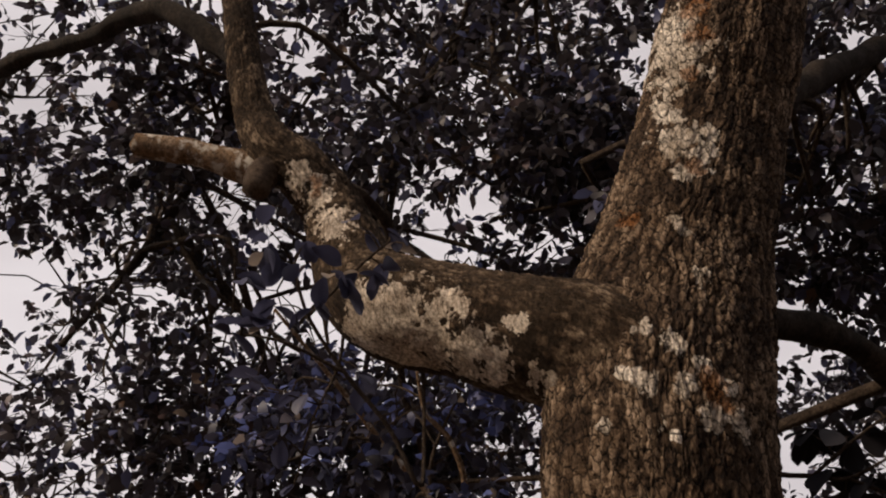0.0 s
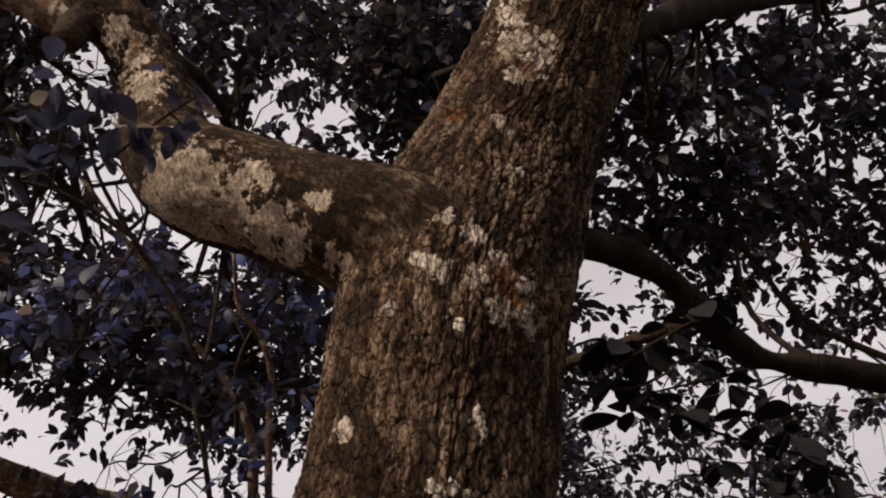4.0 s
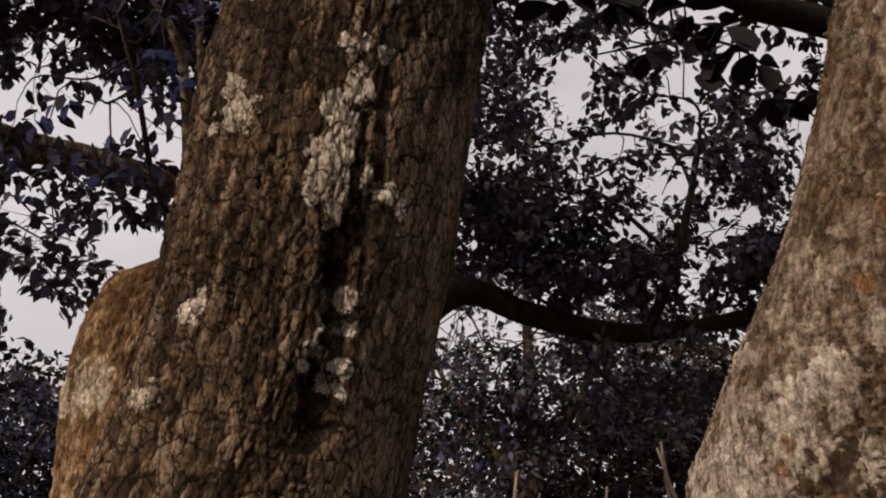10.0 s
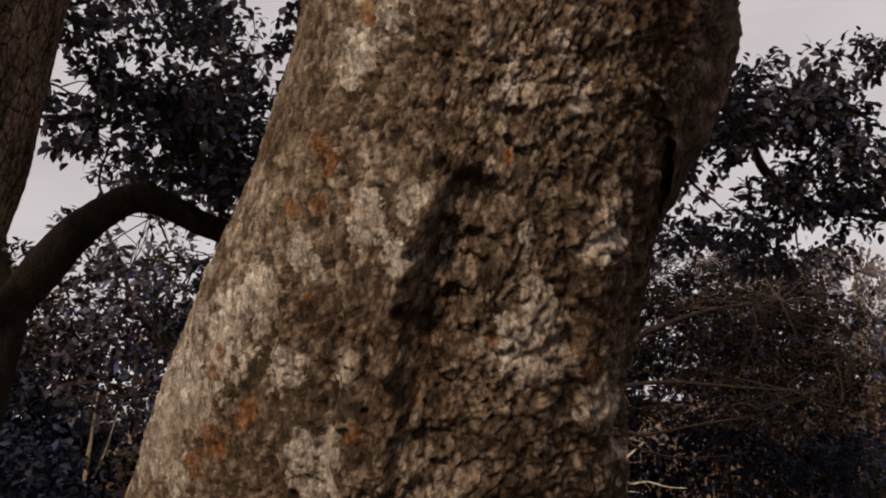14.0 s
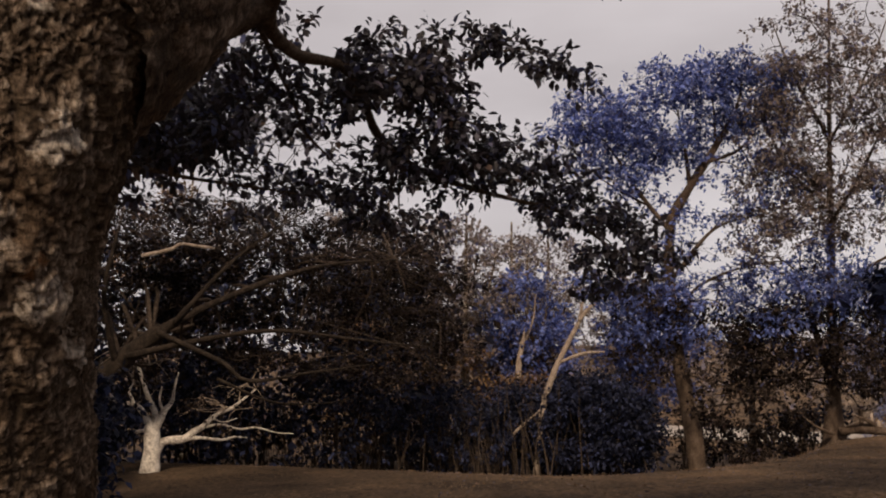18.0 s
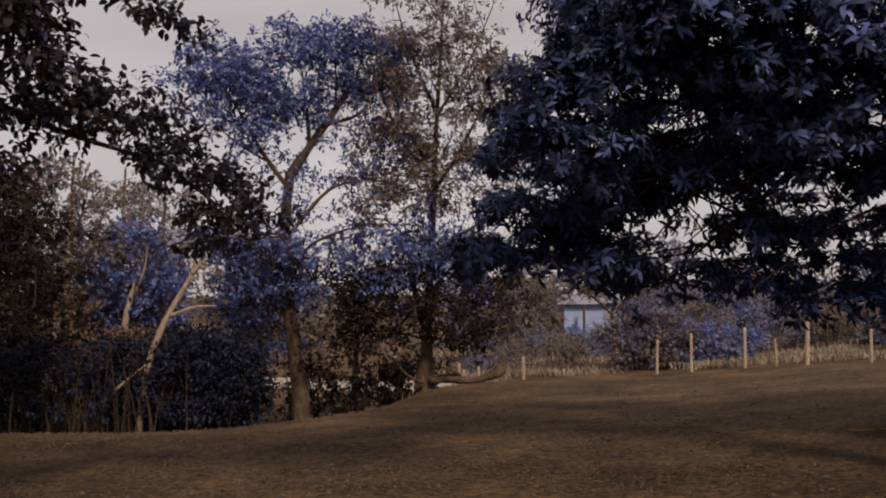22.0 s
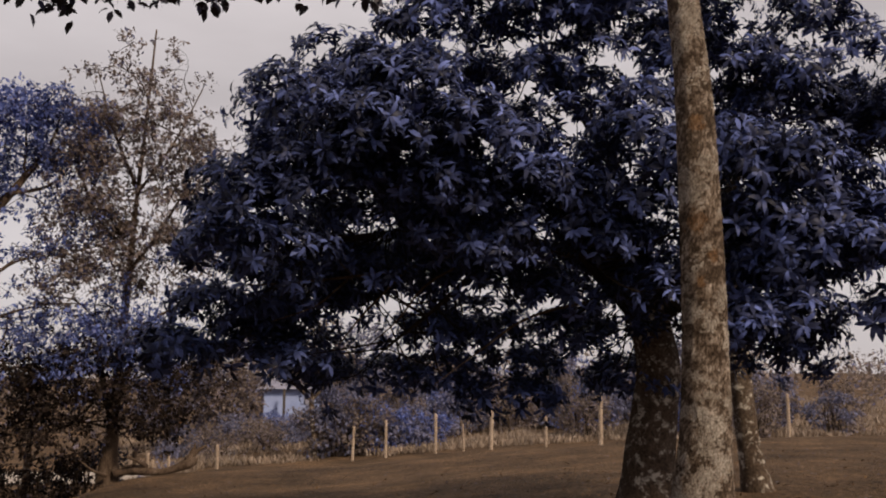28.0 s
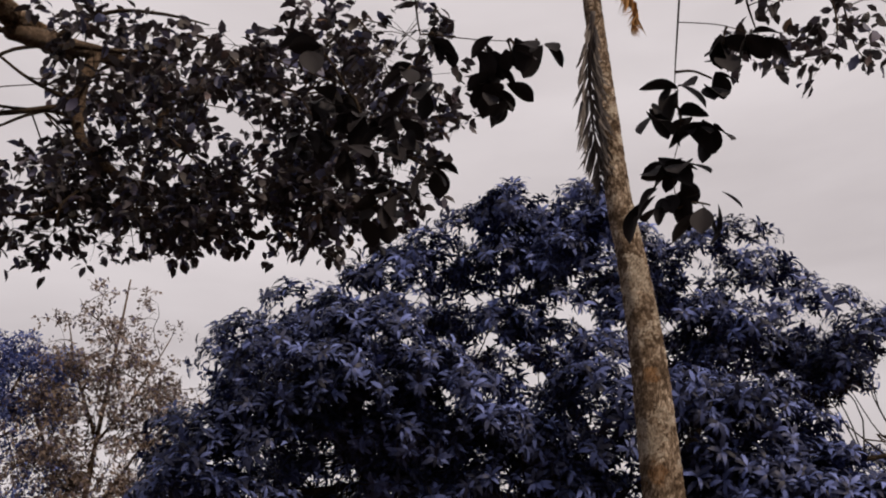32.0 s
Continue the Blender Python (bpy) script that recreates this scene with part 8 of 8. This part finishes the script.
def spray(name, label, base, stems, tips, leaf, seed, mat, per=5, hang=0.6, pale=0):
    rng = np.random.default_rng(seed)
    t = thing(name, base, label, "leafy branch", "leaf sprays near the path")
    part("stem", merge([tube(s, 6, 5) for s in stems]), M_TWIG, t)
    nodes = np.concatenate([resample(s, 10)[0][:, :3] for s in stems])
    joins = []
    count = 0
    for tp in tips:
        tp = np.array(tp)
        k = nodes[np.argmin(np.linalg.norm(nodes - tp, axis=1))]
        joins.append(tube([(*k, 0.003), (*((k + tp) / 2 + np.array((0, 0, 0.01))), 0.0025), (*tp, 0.002)], 5, 3))
        for j in range(per):
            th = rng.random() * 6.28
            ax = (math.cos(th) + (tp - k)[0] * 3, math.sin(th) + (tp - k)[1] * 3, -hang + rng.normal() * 0.45)
            ln = leaf * (0.7 + 0.55 * rng.random())
            count += 1
            m = M_LEAF_NEAR_PALE if pale and count % pale == 0 else mat
            leaf_object(rng, t, tp + rng.normal(size=3) * 0.012, ax, (rng.normal() * 0.3, rng.normal() * 0.3, 1), ln, ln * (0.54 + 0.14 * rng.random()), m)
    tagged(part("branchwork", merge(joins), M_TWIG, t), kind="stuff")
    return t


M_LEAF_NEAR_PALE = leaf_material("pale_leaf_underside", [(0.0, (0.22, 0.19, 0.16)), (1.0, (0.34, 0.29, 0.24))], 0.55, 0.3, 0.3)
# leaves against the sky: backlit shade is put into the near-black base colour
M_LEAF_BACKLIT = leaf_material("leaf_painted_backlit", [(0.0, (0.010, 0.010, 0.012)), (0.7, (0.018, 0.017, 0.021)), (1.0, (0.03, 0.026, 0.026))], 0.7, 0.15, 0.05)


def near_sprays():
    spray("leaf_spray", "leafy shoot with blue and pale leaves beside the bent limb", (-2.341, -0.481, 2.829),
          [[(-2.36, -0.44, 3.30, .006), (-2.40, -0.46, 2.95, .006), (-2.341, -0.481, 2.829, .007), (-2.274, -0.546, 2.962, .006), (-2.192, -0.656, 3.094, .006), (-2.1, -0.744, 3.22, .005), (-2.016, -0.773, 3.327, .004)],
           [(-2.192, -0.656, 3.094, .005), (-2.104, -0.809, 3.147, .004), (-2.067, -0.949, 3.16, .003)], [(-2.1, -0.744, 3.22, .005), (-1.98, -0.60, 3.28, .004), (-1.93, -0.514, 3.32, .003)]],
          [(-2.034, -0.941, 3.137), (-2.021, -0.884, 3.175), (-2.047, -0.83, 3.154), (-2.11, -0.871, 3.045), (-1.968, -0.893, 3.244), (-1.933, -0.833, 3.304), (-1.961, -0.764, 3.284), (-1.929, -0.732, 3.33), (-1.981, -0.679, 3.274), (-2.021, -0.712, 3.215),
           (-2.018, -0.799, 3.202), (-1.98, -0.591, 3.284), (-1.993, -0.534, 3.271), (-1.915, -0.585, 3.364), (-1.938, -0.514, 3.339), (-2.01, -0.653, 3.239), (-1.898, -0.816, 3.35)], 0.080, 81, M_LEAF_NEAR, 3, 0.6, 9)
    spray("leaf_spray", "hanging shoot with blue-tinged leaves below the limb", (-2.7, -0.75, 3.0),
          [[(-2.38, -0.68, 3.62, .006), (-2.58, -0.70, 3.40, .006), (-2.64, -0.80, 3.2, .004), (-2.70, -0.85, 3.04, .003)]],
          [(-2.641, -0.904, 3.165), (-2.624, -0.729, 3.24), (-2.709, -0.755, 3.073), (-2.58, -0.636, 3.328), (-2.596, -0.814, 3.271), (-2.716, -0.858, 3.029), (-2.563, -0.966, 3.284), (-2.661, -0.698, 3.178)], 0.072, 82, M_LEAF_NEAR, 3, 0.7)
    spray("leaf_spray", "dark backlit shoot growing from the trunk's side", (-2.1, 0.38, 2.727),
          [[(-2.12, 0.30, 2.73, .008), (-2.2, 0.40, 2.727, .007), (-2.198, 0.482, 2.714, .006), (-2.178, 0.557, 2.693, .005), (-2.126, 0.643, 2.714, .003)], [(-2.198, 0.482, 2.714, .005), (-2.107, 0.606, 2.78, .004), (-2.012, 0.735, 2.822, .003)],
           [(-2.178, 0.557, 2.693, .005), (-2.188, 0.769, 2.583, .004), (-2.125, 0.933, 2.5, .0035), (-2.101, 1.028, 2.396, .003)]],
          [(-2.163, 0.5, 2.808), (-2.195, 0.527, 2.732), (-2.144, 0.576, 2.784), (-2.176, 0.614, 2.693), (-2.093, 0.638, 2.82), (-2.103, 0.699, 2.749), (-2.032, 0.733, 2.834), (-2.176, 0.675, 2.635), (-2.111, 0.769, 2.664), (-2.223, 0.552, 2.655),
           (-2.119, 0.813, 2.595), (-2.097, 0.888, 2.544), (-2.191, 0.753, 2.512), (-2.095, 0.946, 2.46), (-2.1, 0.99, 2.369), (-2.151, 0.862, 2.455), (-2.059, 1.048, 2.367)], 0.085, 83, M_LEAF_BACKLIT, 5, 0.4)
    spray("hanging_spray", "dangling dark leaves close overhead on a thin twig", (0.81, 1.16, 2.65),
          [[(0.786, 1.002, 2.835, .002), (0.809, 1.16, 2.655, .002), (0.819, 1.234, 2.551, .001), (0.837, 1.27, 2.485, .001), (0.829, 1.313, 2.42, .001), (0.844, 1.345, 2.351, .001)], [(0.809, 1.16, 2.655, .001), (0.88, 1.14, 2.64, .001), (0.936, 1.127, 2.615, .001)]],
          [(0.892, 1.157, 2.607), (0.881, 1.199, 2.559), (0.824, 1.232, 2.55), (0.79, 1.27, 2.515), (0.838, 1.262, 2.5), (0.88, 1.245, 2.49), (0.81, 1.318, 2.424), (0.848, 1.3, 2.427), (0.79, 1.352, 2.38), (0.838, 1.343, 2.362), (0.90, 1.32, 2.35), (0.936, 1.127, 2.615)], 0.07, 84, M_LEAF_BACKLIT, 5, 0.8)
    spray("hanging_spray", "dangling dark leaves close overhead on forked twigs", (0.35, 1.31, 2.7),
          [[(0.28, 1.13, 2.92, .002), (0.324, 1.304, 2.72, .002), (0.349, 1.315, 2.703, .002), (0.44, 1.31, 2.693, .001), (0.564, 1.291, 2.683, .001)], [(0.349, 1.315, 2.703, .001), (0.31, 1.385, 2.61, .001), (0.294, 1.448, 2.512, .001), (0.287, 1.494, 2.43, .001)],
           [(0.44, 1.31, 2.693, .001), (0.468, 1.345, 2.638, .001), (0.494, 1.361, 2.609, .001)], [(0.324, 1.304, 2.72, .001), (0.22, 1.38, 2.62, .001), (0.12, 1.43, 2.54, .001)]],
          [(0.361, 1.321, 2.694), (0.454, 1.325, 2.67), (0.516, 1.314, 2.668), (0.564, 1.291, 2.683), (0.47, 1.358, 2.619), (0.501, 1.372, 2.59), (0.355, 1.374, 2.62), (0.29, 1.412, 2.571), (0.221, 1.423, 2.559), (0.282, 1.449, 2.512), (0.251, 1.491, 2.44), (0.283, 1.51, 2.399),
           (0.384, 1.462, 2.473), (0.173, 1.4, 2.595), (0.114, 1.449, 2.514), (0.128, 1.407, 2.583), (0.316, 1.44, 2.523), (0.109, 1.395, 2.507), (0.162, 1.359, 2.567), (0.219, 1.374, 2.542), (0.289, 1.388, 2.516), (0.284, 1.449, 2.407), (0.361, 1.421, 2.448), (0.252, 1.467, 2.376), (0.305, 1.325, 2.61), (0.124, 1.303, 2.646), (0.223, 1.415, 2.475), (0.178, 1.411, 2.483), (0.457, 1.28, 2.645), (0.511, 1.264, 2.652), (0.486, 1.32, 2.581)], 0.062, 85, M_LEAF_BACKLIT, 4, 0.8)


near_sprays()


# ---------------------------------------------------------------- grass and litter
def grass():
    rng = np.random.default_rng(91)
    n = 90000
    d = 5.0 + 26 * rng.random(n) ** 1.6
    a = np.radians(rng.uniform(-34, 62, n))
    x, y = -np.sin(a) * d, np.cos(a) * d
    clump = fbm(np.stack([x * 1.6, y * 1.6, 0 * x], 1), 3, 9)
    keep = rng.random(n) < sstep(0.35, 0.62, clump) * 0.9 + 0.1
    x, y, clump = x[keep], y[keep], clump[keep]
    m = len(x)
    o = np.stack([x, y, height(x, y) - 0.005], 1)
    ax = rng.normal(size=(m, 3)) * 0.9 + np.array((0, 0, 0.8))
    ln = rng.uniform(0.012, 0.05, m) * (0.6 + clump)
    v, f = leaves(o, ax, rng.normal(size=(m, 3)), ln, np.full(m, 0.005), LEAF_2)
    tagged(new("grass", mesh_from("grass", v, f, M_STRAW)), "short dry grass blades on the lawn", "grass", kind="stuff")
    n = 12000
    d = 5.5 + 15 * rng.random(n) ** 1.3
    a = np.radians(rng.uniform(-32, 40, n))
    x, y = -np.sin(a) * d, np.cos(a) * d
    o = np.stack([x, y, height(x, y) + 0.012], 1)
    ln = rng.uniform(0.015, 0.06, n)
    v, f = leaves(o, rng.normal(size=(n, 3)) * np.array((1, 1, 0.15)), rng.normal(size=(n, 3)) * 0.35 + np.array((0, 0, 1)), ln, ln * 0.42, LEAF_4)
    tagged(new("leaf_litter", mesh_from("leaf_litter", v, f, M_LEAF_RUST)), "fallen dry leaves scattered on the lawn", "leaf litter", kind="stuff")


grass()
